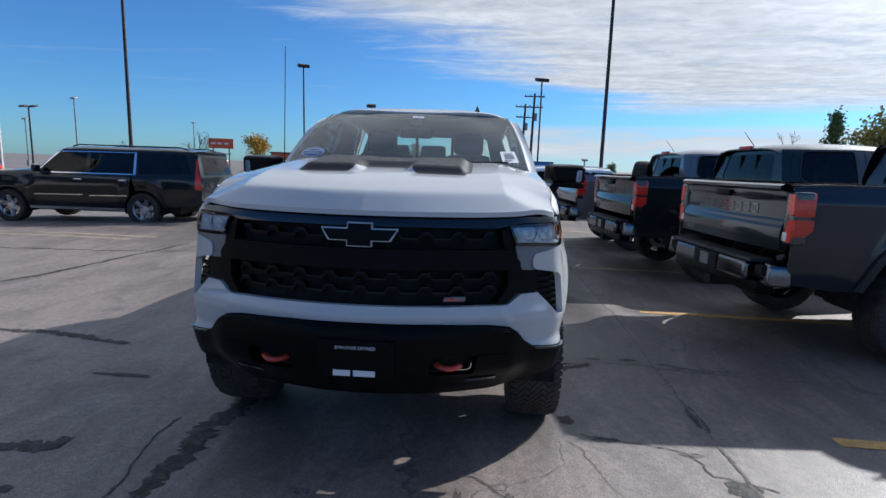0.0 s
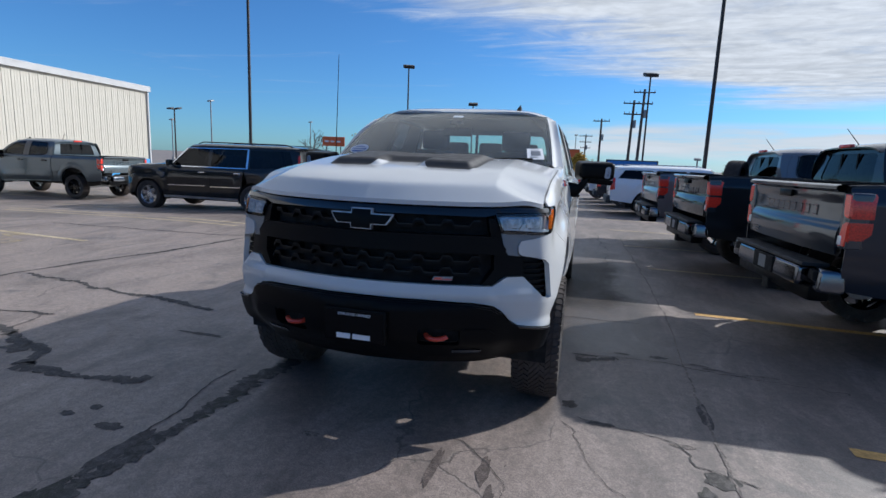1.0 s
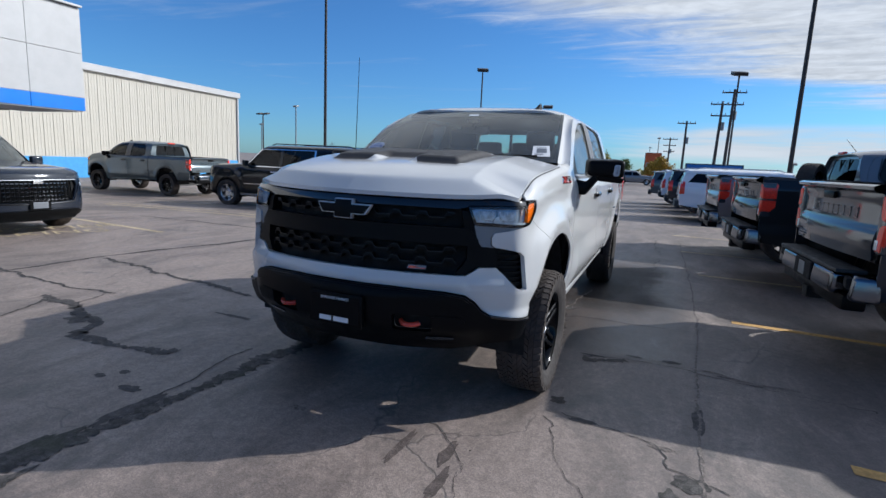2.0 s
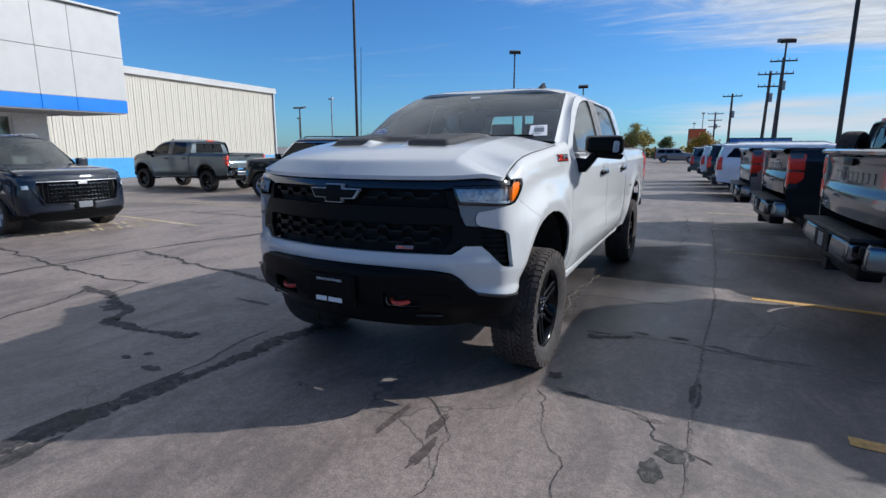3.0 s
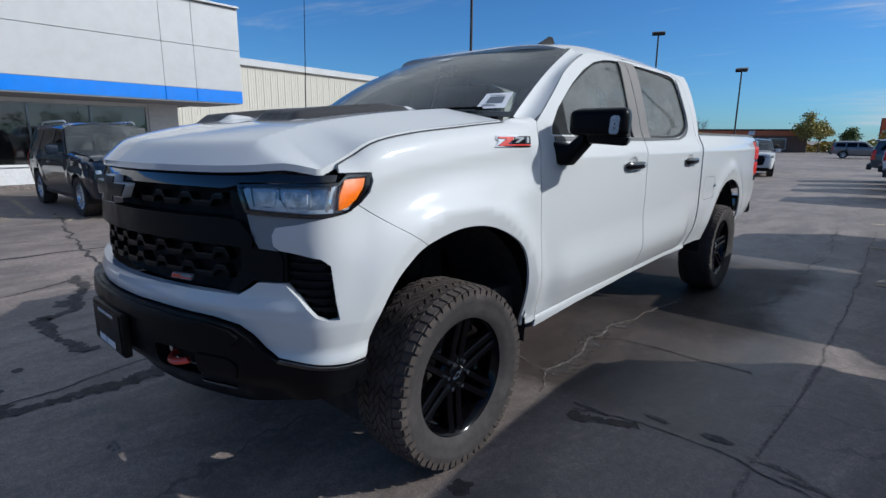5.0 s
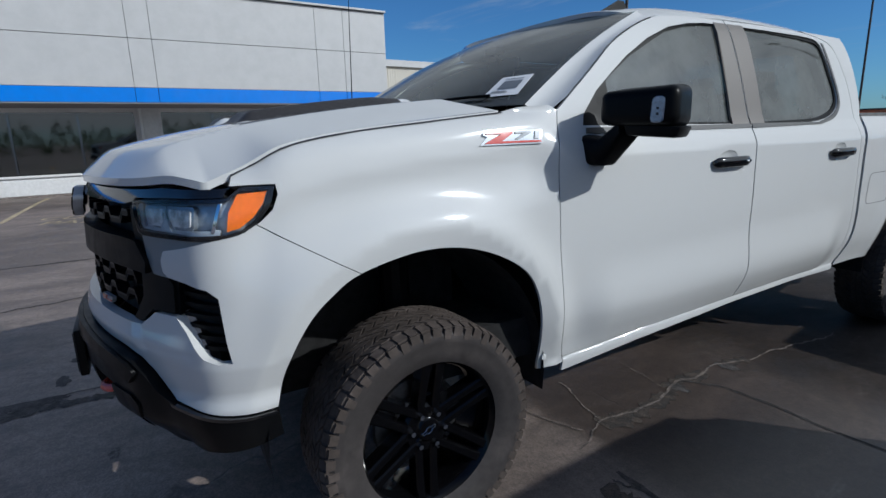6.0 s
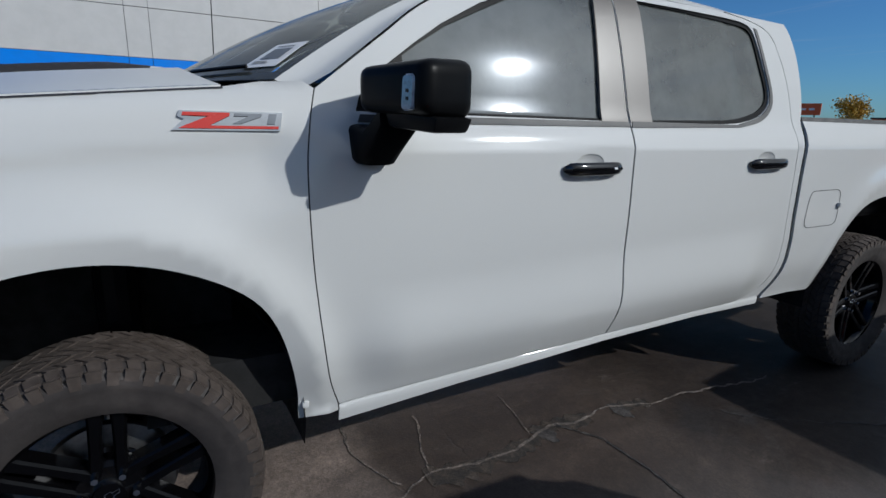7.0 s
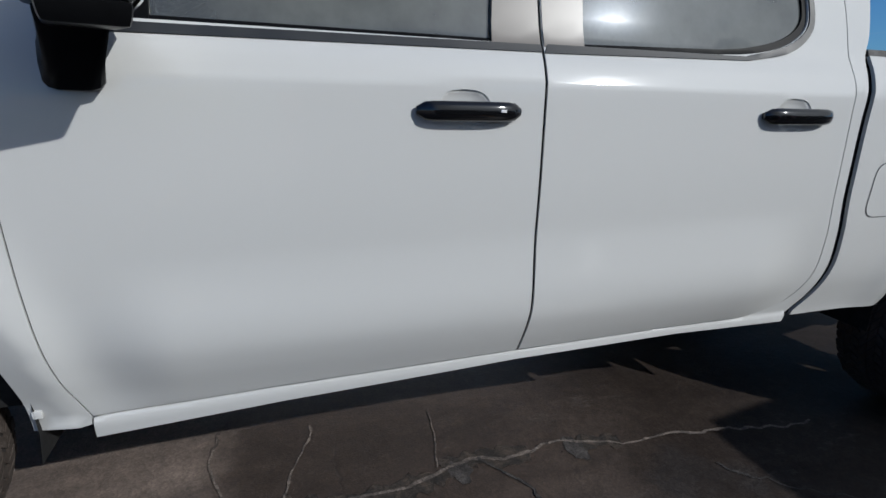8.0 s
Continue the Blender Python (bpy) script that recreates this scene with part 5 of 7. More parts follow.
        lamp = patch("headlamp", unit, where, LAMP_SILVER, root, 0.025, out=-0.03, thick=0.02, label="clear projector headlamp with amber corner")
        patch("lamp_frame", unit, where, GLOSS_BLACK, lamp, 0.02, [S.xz((0.664, 1.222), (0.69, 1.150), (0.85, 1.143)) + S.yz((-0.575, 1.143), (-0.535, 1.152), (-0.498, 1.178), (-0.468, 1.217), (-0.455, 1.254), (-0.53, 1.254), (-0.568, 1.228))], out=0.0, thick=0.03)
        amber = S.yz((-0.572, 1.150), (-0.54, 1.157), (-0.503, 1.182), (-0.473, 1.218), (-0.460, 1.250), (-0.54, 1.246), (-0.565, 1.20))
        patch("amber_lens", amber, where, AMBER, lamp, 0.015, out=-0.005, thick=0.02, label="amber turn signal lens")
        for x0, x1 in ((0.698, 0.782), (0.792, 0.872)):
            box = rounded(X((x0 + 0.008, 1.156), (x1, 1.154), (x1 + 0.004, 1.218), (x0 - 0.008, 1.218)), 0.012, 4)
            patch("projector_frame", box, where, LAMP_SILVER, lamp, 0.02, out=-0.014, thick=0.016)
            mid2 = box.mean(0)
            patch("projector_lens", mid2 + (box - mid2) * (0.80, 0.74), where, PROJECTOR, lamp, 0.02, out=-0.011, thick=0.01)
        patch("lamp_wedge", X((0.766, 1.152), (0.808, 1.151), (0.792, 1.184), (0.784, 1.184)), where, LIGHT_GUIDE, lamp, 0.02, out=-0.007, thick=0.012)
        patch("lamp_block", X((0.680, 1.220), (0.694, 1.160), (0.708, 1.160), (0.697, 1.220)), where, LAMP_SILVER, lamp, 0.02, out=-0.006, thick=0.012)
        strip = X((0.670, 1.214), (0.693, 1.152), (0.86, 1.143)) + S.yz((-0.590, 1.143), (-0.59, 1.155)) + X((0.86, 1.154), (0.705, 1.160), (0.682, 1.216))
        patch("light_guide", strip, where, LIGHT_GUIDE, lamp, 0.02, out=-0.010, thick=0.012)
        patch("bright_edge", S.yz((-0.61, 1.148), (-0.602, 1.148), (-0.582, 1.224), (-0.590, 1.224)), where, CHROME, lamp, 0.02, out=-0.008, thick=0.012)
        patch("lamp_cover", unit, where, CLEAR_COVER, lamp, 0.04, out=0.001, thick=0).visible_shadow = False
        # grey colour stands in for the white fascia's shaded side below the lamp
        grey = X((0.683, 1.134), (0.85, 1.127)) + S.yz((-0.575, 1.127), (-0.545, 1.134)) + X((0.905, 1.124), (0.84, 1.105), (0.774, 1.093), (0.762, 1.07), (0.764, 1.033), (0.78, 1.019), (0.72, 1.025), (0.70, 1.06))
        patch("fascia_shade_facet", grey, where, SATIN_GREY, root, 0.02, out=-0.008, thick=0.03)
        vent = X((0.70, 1.03), (0.765, 1.03), (0.84, 1.014), (0.914, 0.985), (0.921, 0.80), (0.88, 0.812), (0.835, 0.873), (0.795, 0.915), (0.70, 0.915))
        pocket = patch("corner_vent", vent, where, LINER, root, 0.03, out=-0.06, thick=0.0)
        patch("vent_panel", X((0.70, 1.03), (0.765, 1.03), (0.80, 1.02), (0.80, 0.915), (0.70, 0.915)), where, SATIN_BLACK, pocket, 0.03, out=-0.02, thick=0.02)
        for k in range(6):
            z = 0.975 - 0.029 * k
            x0 = 0.80 if z > 0.91 else 0.80 + (0.91 - z) * 0.8
            patch("vent_slat", X((x0, z - 0.007), (0.916, z - 0.011), (0.916, z), (x0, z + 0.004)), where, GRILLE_BLACK, pocket, 0.03, out=-0.034, thick=0.02)
        # hook and lower lamp
        loop = [(sgn * (0.395 + 0.055 * math.cos(a)), -0.895 - 0.035 * (1 - math.cos(a) ** 2), 0.608 - 0.009 * math.sin(a)) for a in np.linspace(0, math.pi, 12)]
        part("tow_hook", tube(loop, 0.013, 8), RED_PAINT, root, "red painted recovery hook", True)

    # black lower bumper
    def bumper(u, z, out=0.0):
        a = np.abs(u)
        swell = 0.034 * ease(0.80, 0.66, a) * ease(0.84, 0.77, z) + 0.012 * ease(0.66, 0.80, a)
        under = -0.06 * ease(0.60, 0.44, z) * ease(0.9, 0.7, a)
        return W(u, z, out + swell + under)

    low = (X((0, 0.435), (0.4, 0.435), (0.60, 0.44), (0.72, 0.46), (0.80, 0.50), (0.88, 0.515)) + S.yz((-0.56, 0.52), (-0.48, 0.53), (-0.488, 0.628), (-0.60, 0.635))
           + X((0.772, 0.657), (0.73, 0.685), (0.694, 0.730), (0.65, 0.762), (0.555, 0.778), (0.3, 0.791), (0, 0.794)))
    pocket = [X((0.30, 0.56), (0.50, 0.56), (0.50, 0.655), (0.30, 0.655)), [(-u, z) for u, z in X((0.30, 0.56), (0.50, 0.56), (0.50, 0.655), (0.30, 0.655))]]
    pocket = [rounded(p, 0.02, 4) for p in pocket]
    skirt = patch("lower_bumper", mirrored(low), bumper, SATIN_BLACK, root, 0.025, pocket, thick=0.05, label="satin black off-road bumper")
    for p in pocket:
        patch("hook_pocket", p, bumper, LINER, skirt, 0.05, out=-0.06, thick=0)
    ledge = X((0, 0.735), (0.4, 0.732), (0.58, 0.722), (0.645, 0.70), (0.67, 0.735), (0.64, 0.757), (0.55, 0.772), (0.3, 0.785), (0, 0.788))
    patch("bumper_ledge", mirrored(ledge), bumper, SATIN_BLACK, skirt, 0.03, out=0.012, thick=0.02)
    for sgn in (1, -1):
        w = bumper if sgn > 0 else (lambda u, z, out=0.0: bumper(-np.asarray(u), z, out))
        patch("bumper_recess", rounded(X((0.50, 0.575), (0.645, 0.575), (0.66, 0.63), (0.63, 0.655), (0.50, 0.655)), 0.012), w, SATIN_BLACK, skirt, 0.03, out=0.006, thick=0.01)
        patch("lower_lamp", rounded(X((0.47, 0.508), (0.61, 0.513), (0.61, 0.532), (0.47, 0.529)), 0.006), w, LAMP_DARK, skirt, 0.03, out=0.008, thick=0.01)
        edge = S.yz((-0.49, 0.628), (-0.60, 0.636)) + X((0.775, 0.660), (0.775, 0.650)) + S.yz((-0.60, 0.626), (-0.49, 0.618))
        patch("bumper_edge", edge, W if sgn > 0 else S.right, GLOSS_BLACK, skirt, 0.03, out=0.016, thick=0.012)
    # plate holder with white words above and a plain bar for the seller's name below
    holder = part("plate_holder", solid_box((0.335, 0.03, 0.175), (0, -1.0, 0.648), 0.008), SATIN_BLACK, root, smooth=True)
    insert = part("plate_insert", solid_box((0.305, 0.004, 0.150), (0, -1.017, 0.648), 0.001), SATIN_BLACK, holder)
    writing("lettering", "EMPLOYEE OWNED", 0.020, pose(0, -1.0205, 0.705, 90), WHITE_INK, insert)
    for x, w in ((-0.058, 0.075), (0.04, 0.095)):
        part("name_bar", solid_box((w, 0.002, 0.026), (x, -1.0205, 0.592), 0.0), WHITE_INK, insert)
    # hood with its black raised scoop
    us = np.linspace(-0.866, 0.866, 61)
    lead = [(x, float(np.interp(abs(x), S.plan[:S.turn, 0], S.plan[:S.turn, 1])) + 0.016 + 0.038 * (abs(x) / 0.865) ** 8) for x in us]
    side = []
    for y in np.linspace(-0.556, 0.33, 30):
        p = W(S.at_y(y), np.interp(y, S.hood_edge[:, 0], S.hood_edge[:, 1]) - 0.004)
        side.append((float(p[0]) - 0.004, float(p[1])))
    rear = [(x, 0.215 + 0.14 * (abs(x) / 0.86) ** 2.5) for x in us[::-1]]
    outline = lead + side + rear + [(-x, y) for x, y in reversed(side)]

    def scooped(x, y, out=0.0):
        x, y = np.asarray(x, float), np.asarray(y, float)
        a = np.abs(x)
        lobe = ease(0.455, 0.40, a) * ease(0.10, 0.17, a)
        rise = lobe * ease(-0.435, -0.37, y) * 0.036
        middle = ease(0.17, 0.10, a) * ease(-0.25, -0.16, y) * 0.03
        fade = ease(0.30, 0.05, y)
        return S.hood(x, y, out + (rise + middle) * (0.35 + 0.65 * fade))

    ax = [0.466, 0.462, 0.43, 0.29, 0.19, 0.155, 0.125, 0.09]
    ay = [0.20, -0.34, -0.435, -0.452, -0.45, -0.40, -0.30, -0.265]
    half = list(zip(ax, ay))
    decal = half + [(-x, y) for x, y in reversed(half)]
    patch("hood", outline, scooped, paint, root, 0.017, [decal], thick=0.022)
    patch("hood_decal", decal, scooped, DECAL_BLACK, root, 0.022, thick=0, label="matt black hood insert over the scoop")
    # cowl and wipers
    part("cowl", solid_box((1.6, 0.34, 0.05), (0, 0.37, 1.425), 0.01), GRAIN_BLACK, root)
    for x in (-0.45, 0.25):
        blade = [tuple(windscreen(np.array([(x + 0.5 * t) / 0.9]), np.array([0.035 + 0.03 * t]), 0.012)[0]) for t in np.linspace(0, 1, 6)]
        part("wiper", tube(blade, 0.006, 6), SATIN_BLACK, root)


def suv(name, label, m, paint, rim_mat, length, height, half, base, nose, belt, sill, wheel_r, rake=0.62, group="", chrome=True, long_rear=False, face="bars", glass_mat=None):
    """A four-door sport utility body: panels, glass, lamps, grille, wheels."""
    glass_mat = glass_mat or DARK_GLASS
    end = length - nose
    H, w = height, half
    edge_z = belt + 0.02
    shell = Shell(
        plan=[(0, -nose), (0.3 * w, -nose + 0.012), (0.6 * w, -nose + 0.06), (0.82 * w, -nose + 0.15), (0.94 * w, -nose + 0.32), (0.985 * w, -nose + 0.55), (w, 0.1),
              (w, base * 0.5), (w, base), (0.985 * w, end - 0.45), (0.95 * w, end - 0.15), (0.90 * w, end)],
        side=[(sill - 0.1, -0.08), (sill, -0.05), (sill + 0.12, -0.03), (0.5 * (sill + belt), -0.006), (belt - 0.28, 0.0), (belt - 0.12, -0.004), (belt - 0.04, -0.02), (belt, -0.045),
              (belt + 0.2, -0.105), (H - 0.22, -0.17), (H - 0.10, -0.215), (H - 0.02, -0.32)],
        front=[(sill - 0.1, -0.07), (sill + 0.05, 0.0), (0.5 * (sill + belt), 0.0), (belt - 0.15, -0.02), (belt - 0.02, -0.07), (belt + 0.2, -0.2)],
        hood_edge=[(-nose + 0.25, belt - 0.06), (-nose + 0.45, belt - 0.005), (0, edge_z), (0.5, edge_z + 0.03), (0.9, edge_z + 0.04)],
        hood_mid=[(-nose - 0.02, belt - 0.12), (-nose + 0.08, belt - 0.05), (-nose + 0.3, belt + 0.02), (0, belt + 0.06), (0.6, belt + 0.10)],
        arches=((0.0, 0.02, wheel_r * 1.22), (base, 0.02, wheel_r * 1.22)), cowl=0.7, sweep=0.12, crown=0.4, nose=(-nose + 0.5, -nose + 0.2))
    S = shell
    root = thing(name, label, "suv", group, m=m)
    r = wheel_r * 1.16

    def arch(c):
        return [(c + r * math.cos(a), wheel_r + r * math.sin(a)) for a in np.linspace(math.radians(-8), math.radians(188), 16)]

    y1, y2, y3 = 0.62, 0.62 + (base - 0.62) * 0.50, base - r * 0.55
    roof_front = 0.62 + (H - belt) * rake * 1.55
    for sgn, where in S.sides():
        nose_y = -nose + 0.36
        fender = ([(y1, sill), (y1, belt)] + [(y, float(np.interp(y, S.hood_edge[:, 0], S.hood_edge[:, 1])) - 0.004) for y in np.linspace(0.5, nose_y, 10)]
                  + [(nose_y, sill + 0.25), (nose_y, sill), (-r, sill)] + [p for p in reversed(arch(0)) if p[1] > sill] + [(r, sill)])
        patch("front_fender", S.yz(*fender), where, paint, root, 0.07)
        for kind, a, b in (("front_door", y1 + 0.006, y2 - 0.003), ("rear_door", y2 + 0.003, y3)):
            outline = [(a, sill), (b if kind == "front_door" else base - r - 0.02, sill)] + ([(b, sill + 0.2)] if kind == "front_door" else [p for p in reversed(arch(base)) if p[0] < y3 and p[1] > sill]) + [(b, belt), (a, belt)]
            door = patch(kind, S.yz(*outline), where, paint, root, 0.08)
            hx = b - 0.18
            spot = where(np.array([float(S.at_y(hx))]), np.array([belt - 0.13]), 0.03)[0]
            part("door_handle", solid_box((0.025, 0.20, 0.03), tuple(spot), 0.01), CHROME if chrome else paint, door, smooth=True)
            if chrome:
                patch("door_strip", S.yz((a + 0.03, sill + 0.27), (b - 0.12, sill + 0.29), (b - 0.12, sill + 0.315), (a + 0.03, sill + 0.295)), where, CHROME, door, 0.1, out=0.01, thick=0.012)
        quarter = ([(y3 + 0.006, belt)] + [p for p in arch(base)[::-1] if p[0] > y3 + 0.006 and p[1] > sill] + [(base + r, sill + 0.03), (end - 0.03, sill + 0.10), (end - 0.01, belt)])
        patch("rear_quarter", S.yz(*quarter), where, paint, root, 0.07)
        patch("sill", S.yz((r, sill - 0.07), (base - r, sill - 0.07), (base - r, sill - 0.004), (r, sill - 0.004)), where, CHROME if chrome else GRAIN_BLACK, root, 0.1, out=0.01)
        # glass house: side windows and the pillars
        top = H - 0.13
        a0 = 0.66
        slope = (roof_front - a0) / (top - belt)
        wf = [(a0 + 0.10, belt + 0.03), (a0 + 0.10 + slope * (top - belt - 0.10), top - 0.04), (y2 - 0.05, top - 0.02), (y2 - 0.05, belt + 0.03)]
        wr = [(y2 + 0.05, belt + 0.03), (y2 + 0.05, top - 0.02), (y3 + 0.02, top - 0.03), (y3 + 0.06, belt + 0.03)]
        wq = [(y3 + 0.16, belt + 0.03), (y3 + 0.12, top - 0.03), (end - 0.42, top - 0.04), (end - 0.22, belt + 0.05)]
        house = [(a0 - 0.03, belt + 0.004), (end - 0.02, belt + 0.004), (end - 0.10, top - 0.1), (end - 0.16, top + 0.04), (roof_front + 0.05, top + 0.04)]
        cage = patch("pillar_frame", S.yz(*house), where, paint, root, 0.08, [S.yz(*q) for q in (wf, wr, wq)])
        for q in (wf, wr, wq):
            patch("side_window", S.yz(*q), where, glass_mat, cage, 0.12, out=-0.008, thick=0)
        if chrome:
            line = [(a0 + 0.06, belt + 0.002), (y3 + 0.02 if long_rear else end - 0.2, belt + 0.002), (y3 + 0.02 if long_rear else end - 0.2, belt + 0.028), (a0 + 0.09, belt + 0.028)]
            patch("window_strip", S.yz(*line), where, CHROME, cage, 0.1, out=0.006)
            upper = [(a0 + 0.08, belt + 0.02), (a0 + 0.10 + slope * (top - belt - 0.10), top - 0.03), (y3 + 0.06, top - 0.02), (y3 + 0.06, top), (a0 + 0.06 + slope * (top - belt - 0.10), top - 0.01), (a0 + 0.05, belt + 0.02)]
            patch("window_strip", S.yz(*upper), where, CHROME, cage, 0.06, out=0.006)
            patch("window_strip", S.yz((y3 + 0.04, belt), (y3 + 0.10, belt), (y3 + 0.08, top), (y3 + 0.03, top)), where, CHROME, cage, 0.06, out=0.006)
        part("roof_rail", tube([(sgn * (w - 0.33), roof_front + 0.2, H - 0.03), (sgn * (w - 0.32), roof_front + 0.35, H + 0.02), (sgn * (w - 0.32), end - 0.6, H + 0.01), (sgn * (w - 0.33), end - 0.4, H - 0.05)], 0.016), GLOSS_BLACK if chrome else ALLOY, root, smooth=True)
        for c in (0.0, base):
            well = lathe([(r * 0.98, -0.3), (r * 1.0, 0.02)], 20, (-105, 105))
            bmesh.ops.transform(well, matrix=pose(sgn * (w - 0.05), c, wheel_r) @ Matrix.Diagonal((sgn, 1, 1, 1)), verts=well.verts)
            part("wheel_well", well, LINER, root, smooth=True)
            wheel(root, sgn * (w - 0.135), c, wheel_r, sgn < 0, rim_mat, 13 if c else 40, wheel_r / 0.405)
        # mirrors and lamps
        arm = part("mirror_arm", solid_box((0.14, 0.07, 0.04), (sgn * (w + 0.02), 0.82, belt + 0.03), 0.012), paint, root, smooth=True)
        part("mirror_head", solid_box((0.20, 0.10, 0.16), (sgn * (w + 0.10), 0.83, belt + 0.10), 0.035, segments=3), paint, arm, smooth=True)
        lamp = X = S.xz((0.56 * w, belt - 0.20), (0.80 * w, belt - 0.22)) + S.yz((-nose + 0.34, belt - 0.20), (-nose + 0.42, belt - 0.10)) + S.xz((0.84 * w, belt - 0.12), (0.57 * w, belt - 0.15))
        if face == "slim":
            lamp = S.xz((0.52 * w, belt - 0.135), (0.80 * w, belt - 0.15)) + S.yz((-nose + 0.36, belt - 0.12), (-nose + 0.46, belt - 0.07)) + S.xz((0.84 * w, belt - 0.095), (0.52 * w, belt - 0.105))
        unit = patch("headlamp", lamp, where, LAMP_DARK, root, 0.04, out=0.004, thick=0.02)
        if face == "slim":
            patch("fog_lamp", S.xz((0.80 * w, belt - 0.27), (0.87 * w, belt - 0.275), (0.88 * w, belt - 0.215), (0.81 * w, belt - 0.21)), where, CLEAR_LENS, unit, 0.03, out=0.008, thick=0.02)
        else:
            patch("lamp_lens", S.xz((0.62 * w, belt - 0.195), (0.80 * w, belt - 0.205), (0.82 * w, belt - 0.14), (0.62 * w, belt - 0.155)), where, CLEAR_LENS, unit, 0.03, out=0.008, thick=0.01)
        tail = S.yz((end - 0.16, belt - 0.30), (end - 0.02, belt - 0.32), (end - 0.03, belt + 0.05), (end - 0.08, top - 0.12 if chrome else belt + 0.06), (end - 0.14, top - 0.12 if chrome else belt + 0.06), (end - 0.15, belt))
        patch("tail_lamp", tail, where, RED_LENS, root, 0.04, out=0.006, thick=0.03)
    # front face
    f = S.xz((0, sill - 0.06), (0.7 * w, sill - 0.04), (0.9 * w, sill)) + S.yz((-nose + 0.35, sill), (-nose + 0.35, belt - 0.08)) + S.xz((0.82 * w, belt - 0.055), (0.4 * w, belt - 0.065), (0, belt - 0.065))
    f = f + [(-u, z) for u, z in reversed(f)]
    g = S.xz((0, sill + 0.13), (0.52 * w, sill + 0.15), (0.60 * w, belt - 0.30), (0.53 * w, belt - 0.12), (0, belt - 0.11))
    if face == "slim":
        g = S.xz((0, sill + 0.16), (0.60 * w, sill + 0.18), (0.72 * w, belt - 0.26), (0.70 * w, belt - 0.17), (0, belt - 0.17))
    g = g + [(-u, z) for u, z in reversed(g)]
    patch("front_bumper", f, S.skin, paint, root, 0.06, [g], thick=0.03)
    grille = patch("grille", g, S.skin, LINER, root, 0.08, out=-0.05, thick=0)
    for k in range(5):
        z = sill + 0.20 + (belt - 0.36 - sill) * k / 5
        half_bar = S.xz((0, z), (0.52 * w, z), (0.52 * w, z + 0.018), (0, z + 0.018))
        patch("grille_bar", half_bar + [(-u, zz) for u, zz in reversed(half_bar)], S.skin, DARK_CHROME if face == "slim" else SATIN_BLACK, grille, 0.08, out=-0.02, thick=0.02)
    if face == "slim":
        frame = S.xz((0, sill + 0.135), (0.63 * w, sill + 0.160), (0.77 * w, belt - 0.24), (0.755 * w, belt - 0.25), (0.615 * w, sill + 0.177), (0, sill + 0.152))
        patch("grille_frame", frame + [(-u, z) for u, z in reversed(frame)], S.skin, DARK_CHROME, grille, 0.03, out=0.014, thick=0.03)
        strip = S.xz((0, belt - 0.165), (0.70 * w, belt - 0.165), (0.70 * w, belt - 0.155), (0, belt - 0.152))
        patch("grille_strip", strip + [(-u, z) for u, z in reversed(strip)], S.skin, SILVER, grille, 0.03, out=0.010, thick=0.02)
        for k in range(-9, 10):
            x = 0.062 * k
            patch("grille_tooth", S.xz((x - 0.008, sill + 0.19), (x + 0.008, sill + 0.19), (x + 0.008, belt - 0.18), (x - 0.008, belt - 0.18)), S.skin, SATIN_BLACK, grille, 0.08, out=-0.014, thick=0.02)
        plate = part("number_plate", solid_box((0.31, 0.012, 0.15), (0, -nose - 0.03, sill + 0.13), 0.003), SATIN_BLACK, root)
        part("plate_field", solid_box((0.22, 0.006, 0.10), (0, -nose - 0.037, sill + 0.13), 0.002), SATIN_GREY, plate)
        part("grille_mark", solid_box((0.15, 0.02, 0.045), (0, -nose - 0.005, belt - 0.19), 0.006), CHROME, grille)
    low = S.xz((0, sill - 0.13), (0.7 * w, sill - 0.12), (0.86 * w, sill - 0.02), (0.7 * w, sill + 0.04), (0, sill + 0.05))
    patch("lower_bumper", low + [(-u, z) for u, z in reversed(low)], S.skin, SATIN_BLACK, root, 0.07, out=0.012, thick=0.05)
    # hood, windscreen, roof and tail
    us = np.linspace(-0.86 * w, 0.86 * w, 31)
    lead = [(x, float(np.interp(abs(x), S.plan[:S.turn, 0], S.plan[:S.turn, 1])) + 0.06) for x in us]
    rear = [(x, 0.50 + 0.16 * (abs(x) / w) ** 2) for x in us[::-1]]
    patch("hood", lead + rear, S.hood, paint, root, 0.06, thick=0.02)

    def screen(u, v, out=0.0):
        u, v = np.asarray(u, float), np.asarray(v, float)
        b = np.stack([0.90 * w * u, 0.47 + 0.22 * u**2, belt + 0.07 - 0.05 * u**2], -1)
        t = np.stack([(w - 0.235) * u, roof_front - 0.10 + 0.13 * u**2, H - 0.045 - 0.05 * u**2], -1)
        return b + (t - b) * v[..., None] + np.stack([0 * u, -0.5 + 0 * u, 0.85 + 0 * u], -1) * (out + 0.02 * np.sin(math.pi * v))[..., None]

    patch("windscreen", [(-1, 0), (1, 0), (1, 1), (-1, 1)], screen, glass_mat if chrome else WINDSCREEN, root, 0.12, thick=0)

    def lid(u, y, out=0.0):
        u, y = np.asarray(u, float), np.asarray(y, float)
        z = H - 0.035 * ease(roof_front + 0.4, roof_front - 0.15, y) - 0.05 * ease(end - 0.9, end, y)
        return np.stack([(w - 0.215) * u * (1 + out), y, z - 0.02 * u**2 - 0.085 * np.abs(u) ** 6 + out], -1)

    uu = np.linspace(-1, 1, 25)
    patch("roof", [(k, roof_front - 0.10 + 0.13 * k * k) for k in uu] + [(k, end - 0.10 - 0.05 * k * k) for k in uu[::-1]], lid, paint, root, 0.1, thick=0.02)
